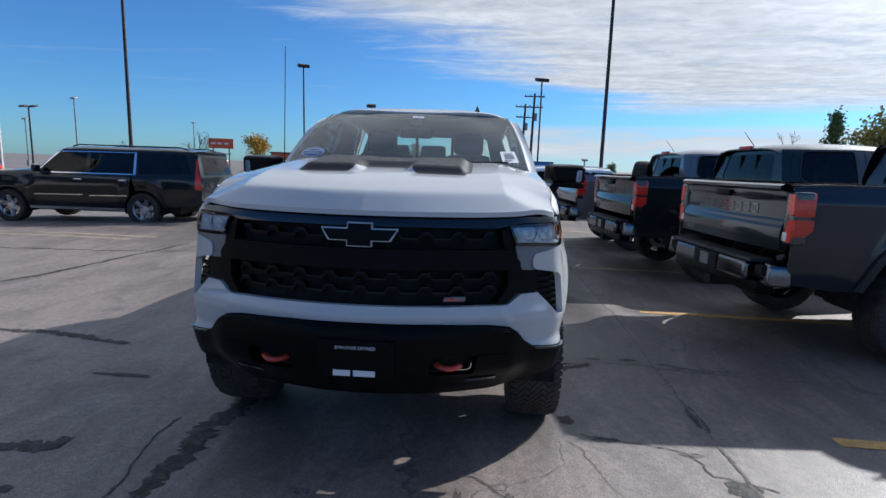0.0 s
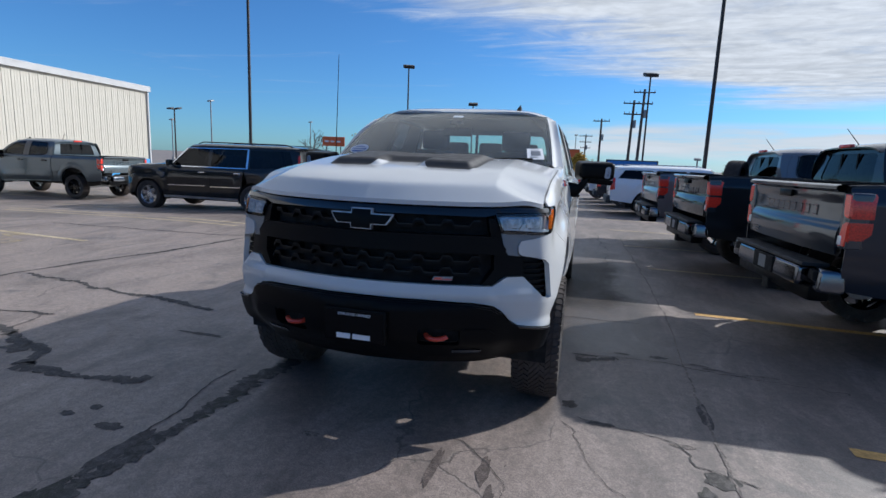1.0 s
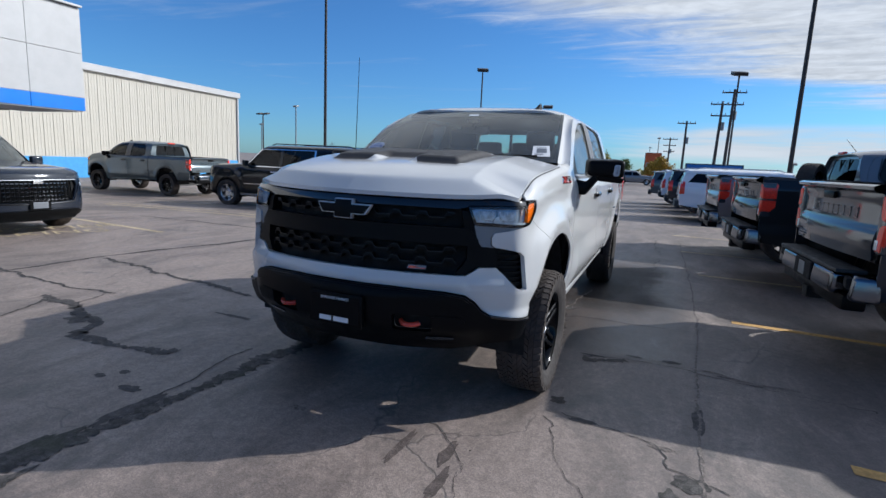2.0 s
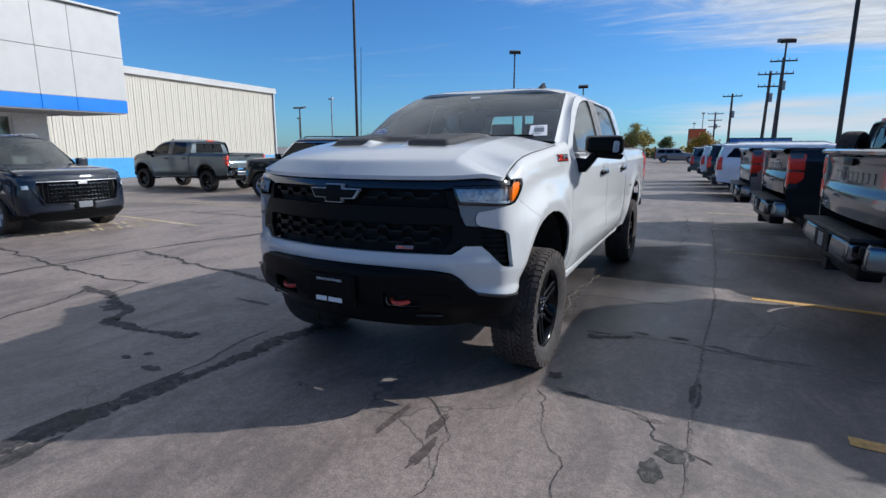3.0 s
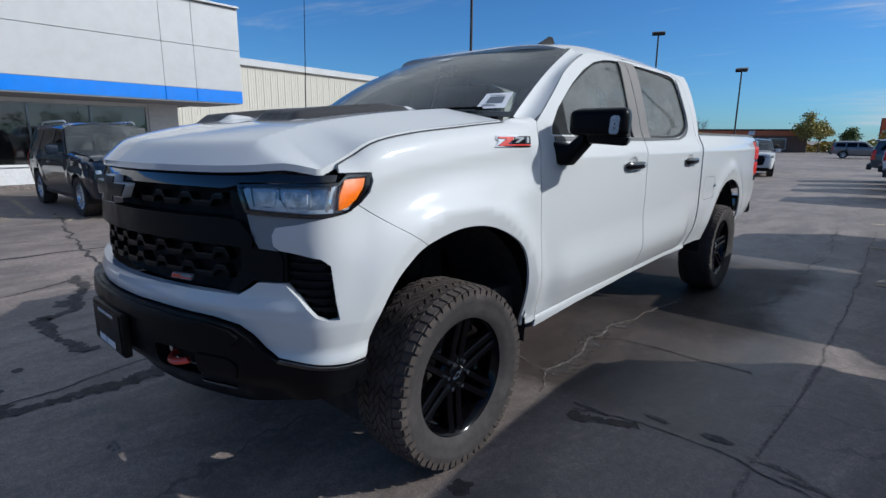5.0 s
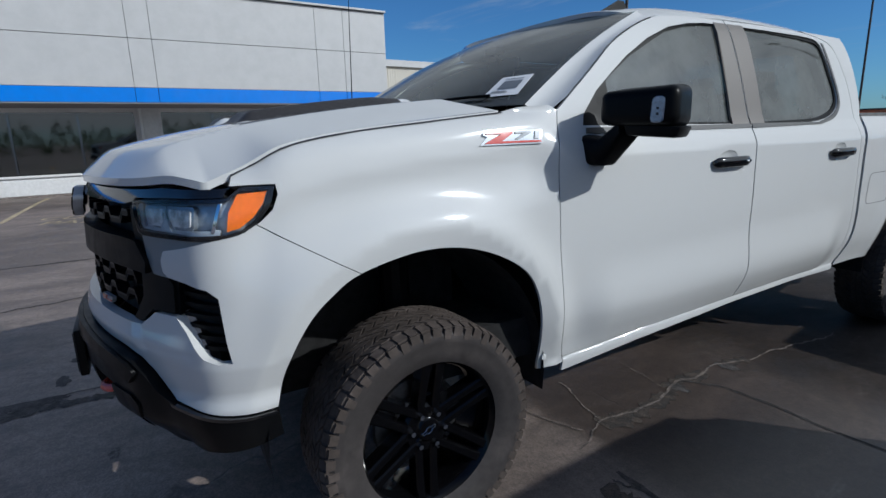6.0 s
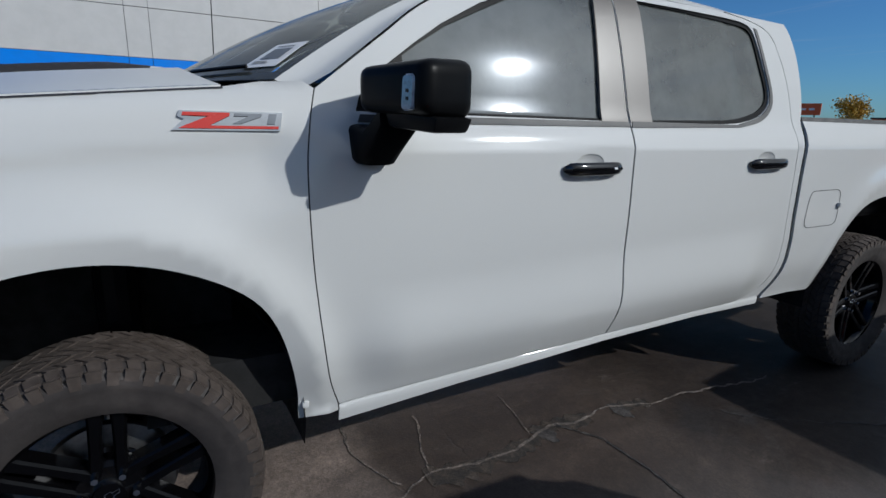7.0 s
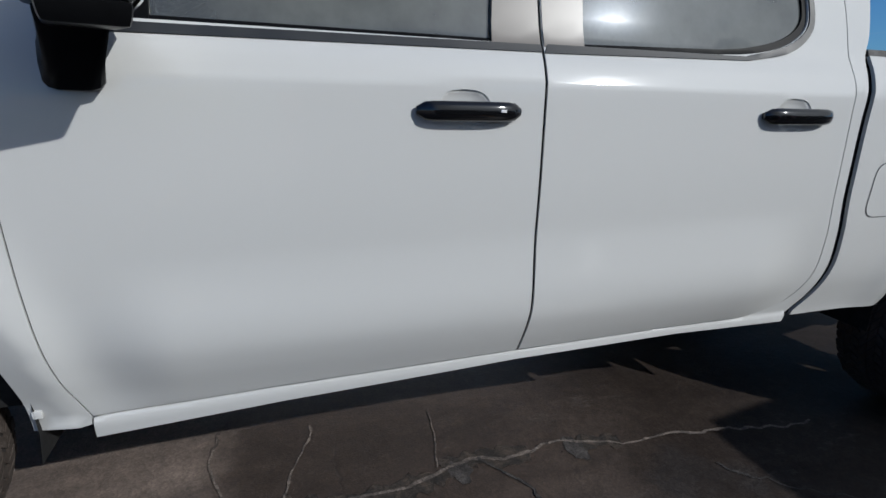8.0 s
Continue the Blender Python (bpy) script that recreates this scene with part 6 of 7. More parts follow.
    back = lambda u, v, out=0.0: np.stack([u, end - 0.07 * (u / w) ** 2 - 0.14 * ease(belt - 0.05, H, v) + out, v + 0 * u], -1)
    skin_back = [(-0.88 * w, sill + 0.08), (0.88 * w, sill + 0.08), (0.89 * w, belt), (0.74 * w, H - 0.10), (-0.74 * w, H - 0.10), (-0.89 * w, belt)]
    hole = [(-0.74 * w, belt + 0.02), (0.74 * w, belt + 0.02), (0.66 * w, H - 0.20), (-0.66 * w, H - 0.20)]
    hatch = patch("tail_gate", skin_back, back, paint, root, 0.12, [rounded(hole, 0.06)], thick=0.03)
    patch("rear_window", rounded(hole, 0.06), back, glass_mat, hatch, 0.2, out=-0.008, thick=0)
    part("number_plate", solid_box((0.32, 0.01, 0.15), (0, end + 0.015, belt - 0.28), 0.002), PAPER, hatch)
    part("rear_bumper", solid_box((1.72 * w, 0.16, 0.22), (0, end + 0.0, sill + 0.12), 0.04), GRAIN_BLACK if not chrome else paint, root, smooth=True)
    part("roof_spoiler", solid_box((1.42 * w, 0.22, 0.03), (0, end - 0.10, H - 0.085), 0.01), paint, root, smooth=True)
    part("underbody", solid_box((1.7 * w, end - 0.4, 0.2), (0, end * 0.42, sill + 0.0)), LINER, root)
    part("cabin", merged(solid_box((1.55 * w, base - 0.2, 0.1), (0, base * 0.55, sill + 0.1)), solid_box((1.5 * w, 0.3, 0.3), (0, 0.9, belt - 0.14), 0.06),
                         *[solid_box((0.46, 0.14, 0.75), (x, y, belt - 0.02), 0.05, (-10, 0, 0)) for x in (-0.4, 0.4) for y in (1.6, 2.5)]), CABIN, root)
    return root


# ---- painted lines, cracks and seams ----
YELLOW = material("faded yellow road paint", (0.62, 0.37, 0.12), 0.8, spread=0.25, grain=30, stain=0.25)
PALE_PAINT = material("worn pale road paint", (0.50, 0.41, 0.27), 0.85, spread=0.35, grain=22, stain=0.35)


def seam_material(name, dark, pale, moss):
    """Crumbling filler: dark and pale crumbs with a little moss."""
    m = bpy.data.materials.new(name)
    m.use_nodes = True
    n = Nodes(m.node_tree)
    where = n.add("ShaderNodeTexCoord").outputs["Object"]
    crumbs = n.noise(where, 16.0, 8.0, 0.75, 0.4)
    colour = n.mix(n.ramp(crumbs, 0.40, 0.66), dark, pale)
    colour = n.mix(n.ramp(n.noise(where, 3.0, 6.0, 0.7), 0.5, 0.68, 0.0, moss), colour, (0.028, 0.036, 0.016))
    g = n.ramp(n.noise(where, 120.0, 3.0, 0.7), 0.3, 0.7, 0.6, 1.4)
    colour = n.mix(1.0, colour, n.add("ShaderNodeCombineColor", {0: g, 1: g, 2: g}).outputs[0], "MULTIPLY")
    bump = n.add("ShaderNodeBump", {"Height": crumbs}, in_Strength=0.6, in_Distance=0.01)
    p = n.add("ShaderNodeBsdfPrincipled", {"Base Color": colour, "Normal": bump.outputs[0]}, in_Roughness=0.75)
    n.add("ShaderNodeOutputMaterial", {"Surface": p.outputs[0]})
    return m


TAR = seam_material("dark crack filler", (0.026, 0.023, 0.023), (0.085, 0.076, 0.072), 0.15)
MOSSY = seam_material("mossy crumbled seam", (0.018, 0.016, 0.015), (0.10, 0.09, 0.084), 0.6)
DAMP = seam_material("damp dark stain", (0.034, 0.030, 0.029), (0.085, 0.076, 0.072), 0.0)
DUST = seam_material("pale crumbled edge", (0.085, 0.072, 0.065), (0.23, 0.19, 0.165), 0.0)

for n, (a, b) in enumerate((((2.22, 2.515), (7.4, 2.35)), ((1.98, 5.0), (7.2, 4.9)), ((1.75, 7.3), (7.0, 7.3)), ((1.55, 9.9), (6.8, 9.9)), ((1.3, 12.5), (6.5, 12.5)),
                            ((1.1, 15.1), (6.3, 15.1)), ((0.9, 17.7), (6.1, 17.7)), ((2.56, -0.17), (7.6, -0.34)), ((2.8, -2.7), (7.8, -2.9)))):
    ribbon("parking_line", (a, b), 0.10, YELLOW if a[1] < 4 else PALE_PAINT, 0.004, label="faded yellow parking line on the asphalt" if a[1] < 4 else "worn pale parking line on the asphalt", category="road marking", seed=n)
for n, (a, b) in enumerate((((-9.6, 3.2), (-6.62, 3.04)), ((-13.2, 6.3), (-5.9, 5.8)), ((-13.6, 6.75), (-8.9, 6.45)), ((-8.2, 6.35), (-5.6, 6.15)), ((-14.2, 8.5), (-10.5, 8.0)),
                            ((-9.4, 0.2), (-12.4, 0.35)), ((-12.0, 3.35), (-9.6, 3.2)), ((-16.0, 13.4), (-22.0, 13.1)), ((-16.2, 10.1), (-22.2, 9.8)), ((-10.0, -3.1), (-15.5, -3.0)))):
    ribbon("parking_line", (a, b), 0.10, PALE_PAINT, 0.004, label="worn pale parking line on the asphalt", category="road marking", seed=20 + n)

SEAMS = (
    (0.13, MOSSY, 0.06, ((-1.06, -3.0), (-1.03, -2.4), (-1.0, -1.65), (-0.98, -1.05), (-0.94, -0.28), (-0.9, 0.8), (-0.88, 2.5))),
    (0.012, TAR, 0.06, ((-1.0, -1.7), (-1.1, -1.22), (-1.16, -0.8), (-1.2, -0.4))),
    (0.055, TAR, 0.05, ((-5.3, -3.0), (-5.3, -0.5), (-5.32, 1.0), (-5.18, 1.9), (-4.95, 2.8), (-4.7, 5.6))),
    (0.035, TAR, 0.12, ((-9.2, 0.5), (-7.6, 0.29), (-6.61, 0.16), (-5.42, 0.01), (-4.44, -0.05), (-3.36, 0.05))),
    (0.03, TAR, 0.1, ((-3.2, -2.0), (-3.4, -1.22), (-3.49, -0.89), (-3.86, -0.32))),
    (0.075, TAR, 0.16, ((-3.91, -0.3), (-3.23, -0.42), (-2.85, -0.66), (-2.4, -0.82), (-2.04, -0.87), (-1.61, -0.83))),
    (0.025, DUST, 0.05, ((-3.41, -0.33), (-3.52, -0.01))),
    (0.05, TAR, 0.12, ((-5.2, 1.1), (-4.74, 1.04), (-3.93, 0.92), (-3.09, 0.81), (-2.3, 0.7))),
    (0.035, TAR, 0.10, ((-2.6, 4.6), (-4.2, 4.9), (-6.2, 4.5), (-9.0, 4.4))),
    (0.016, DUST, 0.03, ((1.84, -2.2), (1.86, -0.7), (1.86, -0.1), (1.85, 0.34), (1.9, 2.08), (1.87, 4.14), (1.7, 9.0))),
    (0.008, TAR, 0.12, ((1.01, 0.76), (1.44, 0.88), (1.84, 0.88), (2.07, 0.85), (2.9, 0.7))),
    (0.02, DUST, 0.06, ((2.0, 0.90), (2.26, 0.84), (2.5, 0.86))),
    (0.007, TAR, 0.12, ((1.12, -0.22), (1.44, -0.3), (1.62, -0.41), (1.75, -0.62), (1.95, -0.8))),
    (0.0045, TAR, 0.12, ((0.44, -0.79), (0.68, -0.95), (0.78, -1.05), (0.86, -1.5), (0.95, -2.2))),
    (0.004, TAR, 0.12, ((1.03, -0.4), (1.12, -0.5), (1.24, -0.78), (1.36, -1.05), (1.45, -1.7))),
    (0.014, DUST, 0.09, ((0.78, 0.75), (0.73, 1.34), (0.67, 1.65), (0.67, 2.1), (0.72, 2.6), (0.78, 3.2))),
    (0.012, TAR, 0.05, ((0.66, 1.75), (0.84, 1.86), (1.0, 1.88), (1.3, 1.9), (1.6, 1.86))),
    (0.008, DUST, 0.05, ((0.2, 0.86), (0.48, 0.81), (0.72, 0.9))),
    (0.008, DUST, 0.05, ((0.3, 1.15), (0.5, 1.12), (0.70, 1.07))),
    (0.008, DUST, 0.05, ((0.30, 1.64), (0.45, 1.62), (0.66, 1.60))),
    (0.010, TAR, 0.12, ((0.9, 2.6), (1.08, 2.82), (1.31, 3.22), (1.41, 4.28), (1.39, 6.49), (1.2, 9.0))),
    (0.03, TAR, 0.2, ((-0.5, 7.0), (-2.6, 8.4), (-3.4, 12.0), (-3.2, 18.0))),
    (0.05, TAR, 0.15, ((-12.5, -4.0), (-12.3, 2.0), (-12.0, 5.0))),
)
STREAK = seam_material("faint brown run-off streak", (0.060, 0.046, 0.040), (0.13, 0.10, 0.088), 0.0)
RUST = seam_material("brown dust along a crack", (0.026, 0.022, 0.020), (0.075, 0.058, 0.046), 0.0)
for n, (width, line) in enumerate(((0.09, ((0.74, 1.0), (0.72, 1.34), (0.67, 1.65), (0.67, 1.95))), (0.06, ((0.68, 2.05), (0.68, 2.3))), (0.10, ((1.05, 0.74), (1.2, 0.79), (1.42, 0.86))))):
    ribbon("dust_band", line, width, RUST, 0.0022, 0.07, "brown dust gathered along a crack", "dust", 80 + n)
for n, (width, mat, jitter, line) in enumerate(SEAMS):
    kind = "tar-filled crack in the asphalt" if mat in (TAR, MOSSY) else "crumbled pale crack in the asphalt" if mat is DUST else "damp dark stain along an asphalt seam"
    ribbon("pavement_crack", line, width, mat, 0.003 + 0.0003 * n / 10, jitter, kind, "crack", 40 + n)


def blot(name, x, y, rx, ry, mat, seed, label, height=0.0025):
    """A flat ragged spot on the ground."""
    ring = []
    for k in range(40):
        a = 2 * math.pi * k / 40
        r = 1 + 0.45 * noise.noise((math.cos(a) * 1.7 + seed, math.sin(a) * 1.7, seed * 0.37)) + 0.2 * noise.noise((math.cos(a) * 6, math.sin(a) * 6 + seed, 3.1))
        ring.append((x + rx * r * math.cos(a), y + ry * r * math.sin(a)))
    verts = [(px, py, float(lie(px, py)) + height) for px, py in ring]
    return tagged(link_mesh(name, verts, [tuple(range(40))], mat), label, "stain", kind="structure")


for n, (x, y, rx, ry, mat) in enumerate(((-0.28, -1.0, 0.05, 0.022, DUST), (0.70, 1.66, 0.06, 0.04, DAMP), (0.68, 2.12, 0.07, 0.04, DAMP),
                                         (-1.10, -2.0, 0.07, 0.28, MOSSY), (-0.93, -2.25, 0.06, 0.2, MOSSY), (-1.08, -1.45, 0.05, 0.22, DAMP), (-2.9, -0.62, 0.13, 0.10, DAMP))):
    blot("pavement_stain", x, y, rx, ry, mat, n * 3.3 + 1, "small ragged worn spot in the asphalt")

for n, (x, y, rx, ry, mat) in enumerate(((1.86, 0.0, 0.035, 0.17, DAMP), (1.42, 0.96, 0.07, 0.018, DAMP), (1.69, 0.98, 0.07, 0.03, DAMP), (1.93, 0.92, 0.10, 0.018, DUST), (2.06, 0.86, 0.08, 0.016, DUST),
                                         (2.24, 0.79, 0.06, 0.014, DUST), (1.12, 0.82, 0.10, 0.018, DAMP), (1.80, -0.72, 0.08, 0.07, MOSSY), (1.72, -0.9, 0.05, 0.09, MOSSY), (-1.66, -1.26, 0.04, 0.03, DAMP),
                                         (-1.58, -1.15, 0.035, 0.03, DAMP), (-1.32, -1.29, 0.08, 0.035, DAMP), (0.68, -1.02, 0.03, 0.12, STREAK), (0.74, -1.28, 0.03, 0.14, STREAK), (0.44, -1.06, 0.025, 0.16, STREAK),
                                         (1.24, -0.33, 0.08, 0.03, DAMP), (1.05, -0.12, 0.05, 0.05, RUST), (1.66, -0.43, 0.07, 0.02, DUST), (-1.92, 0.1, 0.20, 0.03, DAMP))):
    blot("pavement_stain", x, y, rx, ry, mat, n * 2.7 + 40, "small ragged worn spot in the asphalt", 0.0021)


def crumbs(x, y, spread, count, seed):
    """Loose bits of broken asphalt."""
    rng = random.Random(seed)
    verts, faces = [], []
    for _ in range(count):
        px, py, r = x + rng.gauss(0, spread), y + rng.gauss(0, spread * 1.6), rng.uniform(0.002, 0.007)
        k = len(verts)
        z = float(lie(px, py)) + 0.003
        verts += [(px - r, py - r * 0.7, z), (px + r, py - r * 0.6, z), (px + r * 0.2, py + r, z), (px, py, z + r * 1.2), (px + r * 0.5, py + r * 0.3, z + r * 0.8)]
        faces += [(k + i for i in f) for f in ((0, 1, 3), (1, 4, 3), (1, 2, 4), (2, 3, 4), (2, 0, 3))]
    faces = [tuple(f) for f in faces]
    tagged(link_mesh("asphalt_crumbs", verts, faces, TAR), "loose dark crumbs of broken asphalt", "gravel", kind="stuff")


for n, (x, y, spread, count) in enumerate(((0.66, 2.10, 0.035, 70), (0.70, 1.58, 0.03, 60), (1.2, 0.82, 0.06, 50), (0.78, -1.02, 0.05, 60), (-1.0, -1.9, 0.12, 90), (1.8, -0.74, 0.05, 70), (2.15, -0.3, 0.16, 60), (1.5, -0.4, 0.10, 60))):
    crumbs(x, y, spread, count, n)

# worn words on the ground before the building
for text, x, y in (("CUSTOMER", -8.45, 1.75), ("PARKING", -7.86, 1.57), ("CUSTOMER", -9.72, -1.15), ("PARKING", -9.1, -1.30)):
    word = writing("ground_words", text, 0.56, Matrix.Translation((x, y, 0.0045)) @ pose(0, 0, 0, 0, 0, 72), PALE_PAINT, depth=0.0)
    tagged(word, "worn pale stencilled words on the asphalt", "road marking", kind="structure")

# ---- the dealership building ----
PANEL = material("white composite facade panel", (0.46, 0.46, 0.46), 0.42, spread=0.03, grain=3, stain=0.05)
BLUE_BAND = material("bright blue facade band", (0.0, 0.17, 0.66), 0.38, spread=0.04, grain=5)
JOINT = material("dark panel joint", (0.10, 0.10, 0.11), 0.8)
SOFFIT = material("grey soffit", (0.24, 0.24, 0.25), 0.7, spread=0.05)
PIER = material("white painted pier", (0.62, 0.62, 0.62), 0.6, spread=0.06, grain=12, stain=0.12)
METAL_WALL = material("cream ribbed steel wall", (0.49, 0.46, 0.395), 0.5, spread=0.02, grain=4, stain=0.04)
BLUE_BASE = material("blue painted steel base", (0.05, 0.28, 0.58), 0.5, spread=0.08, grain=6)
FRAME = material("white window frame", (0.65, 0.65, 0.65), 0.5)
SHOP_GLASS = glass("dark shop glass", (0.07, 0.10, 0.10), 2.2, 0.01)
ROOM = material("dim showroom", (0.10, 0.11, 0.11), 0.8, spread=0.3, grain=2)


def showroom():
    """Facade frame: x out to the lot, y along the front with 0 at its corner."""
    m = Matrix.Translation((-14.9, 7.0, 0)) @ pose(0, 0, 0, 0, 0, 3.5)
    root = thing("dealership_building", "white panelled showroom with a bright blue band and dark windows", "building", kind="structure", m=m)
    part("fascia_core", solid_box((2.0, 30.0, 2.93), (-1.05, -15.0, 3.93)), JOINT, root)
    columns = [0.0, -1.48, -2.42, -7.02, -7.58, -12.2, -12.75, -17.3, -22.0, -30.0]
    for a, b in zip(columns, columns[1:]):
        for z0, z1 in ((2.84, 4.09), (4.10, 5.36)):
            part("facade_panel", solid_box((0.05, a - b - 0.012, z1 - z0 - 0.006), (-0.02, (a + b) / 2, (z0 + z1) / 2), 0.004), PANEL, root)
        part("blue_panel", solid_box((0.05, a - b - 0.014, 0.375), (-0.016, (a + b) / 2, 2.645), 0.004), BLUE_BAND, root)
    for z0, z1, mat in ((2.84, 4.09, PANEL), (4.10, 5.36, PANEL), (2.458, 2.832, BLUE_BAND)):
        part("end_panel", solid_box((2.0, 0.05, z1 - z0), (-1.0, 0.005, (z0 + z1) / 2), 0.004), mat, root)
    part("parapet_cap", solid_box((2.2, 30.1, 0.06), (-1.0, -15.0, 5.41), 0.01), PANEL, root)
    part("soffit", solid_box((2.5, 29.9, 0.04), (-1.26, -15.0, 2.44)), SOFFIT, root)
    part("end_wall", solid_box((14.0, 0.3, 2.7), (-9.4, -1.25, 1.15)), PIER, root)
    part("upper_wall", solid_box((12.0, 0.3, 2.4), (-8.0, -1.25, 3.6)), PANEL, root)
    # window wall
    for a, b in ((-1.15, -2.1), (-6.88, -7.5), (-12.2, -12.8), (-17.6, -18.2), (-23.0, -23.6)):
        part("pier", solid_box((0.35, a - b, 2.7), (-2.35, (a + b) / 2, 1.1), 0.01), PIER, root)
    bays = ((-2.1, -6.88, (-3.75, -5.32)), (-7.5, -12.2, (-9.0, -10.6)), (-12.8, -17.6, (-14.4, -16.0)), (-18.2, -23.0, (-19.8, -21.4)))
    for a, b, mull in bays:
        part("sill_wall", solid_box((0.25, a - b, 0.75), (-2.3, (a + b) / 2, 0.13)), PIER, root)
        part("window_sill", solid_box((0.32, a - b, 0.06), (-2.27, (a + b) / 2, 0.53), 0.01), FRAME, root)
        part("window_head", solid_box((0.2, a - b, 0.14), (-2.3, (a + b) / 2, 2.37)), FRAME, root)
        for y in (a - 0.03, *mull, b + 0.03):
            part("mullion", solid_box((0.12, 0.06, 1.85), (-2.3, y, 1.42), 0.005), FRAME if y in (a - 0.03, b + 0.03) else DARK_CHROME, root)
        edges = (a - 0.06, *mull, b + 0.06)
        for p, q in zip(edges, edges[1:]):
            part("pane", solid_box((0.012, p - q, 1.76), (-2.3, (p + q) / 2, 1.43)), SHOP_GLASS, root)
    part("downpipe", merged(rod((-2.0, -7.42, 0.1), (-2.0, -7.42, 2.4), 0.05), solid_box((0.14, 0.14, 0.4), (-2.0, -7.42, 0.2), 0.02)), FRAME, root)
    part("room_back", merged(solid_box((0.1, 29, 2.8), (-8.5, -15.2, 1.2)), solid_box((6.2, 29, 0.05), (-5.4, -15.2, -0.05)), solid_box((6.2, 29, 0.05), (-5.4, -15.2, 2.42)), solid_box((6.2, 0.1, 2.8), (-5.4, -29.7, 1.2))), ROOM, root)
    for k in range(7):
        part("ceiling_lamp", solid_box((0.35, 0.16, 0.02), (-4.3, -3.4 - 3.7 * k, 2.385)), LAMP_WARM, root)
    part("footing", solid_box((0.5, 29, 0.25), (-2.1, -15.6, -0.12), 0.03), DUST, root)
    part("back_volume", solid_box((14.0, 28.5, 5.2), (-15.7, -15.6, 2.5)), PANEL, root)


LAMP_WARM = material("lit ceiling lamp", (0.9, 0.85, 0.75), 0.5, emit=(1.0, 0.88, 0.7, 3.0))
showroom()


def workshop():
    m = Matrix.Translation((-27.0, 12.0, 0)) @ pose(0, 0, 0, 0, 0, 6.5)
    root = thing("workshop_building", "cream ribbed steel workshop wall with a blue base", "building", kind="structure", m=m)
    part("wall_core", solid_box((16.0, 29.0, 6.9), (-8.1, 0.25, 2.0)), METAL_WALL, root)
    bm = bmesh.new()
    for k in range(58):
        y = 14.65 - 0.5 * k
        for y0, w, d in ((y, 0.05, 0.022), (y - 0.17, 0.03, 0.009), (y - 0.33, 0.03, 0.009)):
            one = solid_box((d, w, 4.45), (-0.1 + d / 2, y0, 3.08), 0.0)
            me = bpy.data.meshes.new("rib")
            one.to_mesh(me)
            one.free()
            bm.from_mesh(me)
            bpy.data.meshes.remove(me)
    tagged(part("wall_ribs", bm, METAL_WALL, root), kind="stuff")
    part("blue_base", solid_box((0.06, 29.1, 1.9), (-0.06, 0.25, -0.12), 0.01), BLUE_BASE, root)
    part("eaves_trim", solid_box((0.22, 29.3, 0.30), (-0.02, 0.25, 5.48), 0.02), PANEL, root)
    part("roof_edge", solid_box((16.2, 29.3, 0.08), (-8.0, 0.25, 5.66), 0.01), PANEL, root)
    part("corner_trim", solid_box((0.12, 0.12, 6.3), (-0.04, 14.72, 2.3), 0.01), PANEL, root)


workshop()

# ---- lamps, poles and signs ----
POLE = material("dark bronze pole", (0.035, 0.028, 0.026), 0.5, metal=0.3, spread=0.1)
GALV = material("galvanised pole", (0.25, 0.26, 0.27), 0.5, metal=0.6, spread=0.12)
TIMBER = material("weathered timber pole", (0.085, 0.07, 0.062), 0.9, spread=0.25, grain=8)
CONCRETE = material("pale concrete", (0.38, 0.36, 0.33), 0.9, spread=0.12, grain=12, stain=0.15)


def light_pole(x, y, height, heads=1, mat=None, turn=0.0, thick=0.075, label="tall dark bronze car park lamp post with a flat head", wide=1.0):
    z = float(lie(x, y))
    root = thing("street_lamp", label, "lamp post", "car park lamp posts", m=Matrix.Translation((x, y, z)) @ pose(0, 0, 0, 0, 0, turn))
    mat = mat or POLE
    part("base", rod((0, 0, -0.1), (0, 0, 0.75), 0.26, 0.25, 20), CONCRETE, root, "round pale concrete base", True)
    part("pole", rod((0, 0, 0.75), (0, 0, height), thick, thick * 0.8, 14), mat, root, smooth=True)
    sides = (0,) if heads == 1 else (-1, 1)
    for s in sides:
        off = s * 0.55
        if s:
            part("arm", rod((0, 0, height - 0.05), (off, 0, height), 0.035), mat, root)
        head = part("lamp_head", solid_box((0.62 * wide, 0.55 * wide, 0.17 * wide), (off, 0, height + 0.08 * wide), 0.03, (14, 0, 0)), mat, root, smooth=True)
        part("lens", solid_box((0.5 * wide, 0.42 * wide, 0.02), (off, 0, height + 0.012 * wide), 0.0, (14, 0, 0)), CLEAR_LENS, head)
    return root


for x, y, h, heads, turn in ((-14.35, 18.0, 9.2, 1, 20), (4.95, 18.06, 9.2, 1, 10), (-15.2, 41.5, 9.6, 1, 25), (4.6, 40.8, 8.7, 1, 15), (-11.5, 51.0, 7.5, 1, 10), (5.6, -5.5, 9.2, 1, 15)):
    light_pole(x, y, h, heads, turn=turn, wide=1.5 if y > 30 else 1.0)


def aimed(az, far, t0=(1.2, -3.2)):
    return t0[0] - far * math.sin(radians(az)), t0[1] + far * math.cos(radians(az))


for az, far, top, heads, mat in ((42.8, 70, 6.2, 2, POLE), (39.6, 75, 7.8, 1, GALV), (43.0, 95, 6.2, 1, GALV), (30.1, 110, 8.0, 1, GALV), (2.2, 110, 7.6, 1, GALV), (3.0, 140, 7.0, 1, GALV), (-9.5, 60, 2.6, 1, GALV)):
    x, y = aimed(az, far)
    light_pole(x, y, top - float(lie(x, y)), heads, mat, thick=0.09, label="distant grey street lamp on a slim post" if mat is GALV else "distant dark twin-headed car park lamp post")


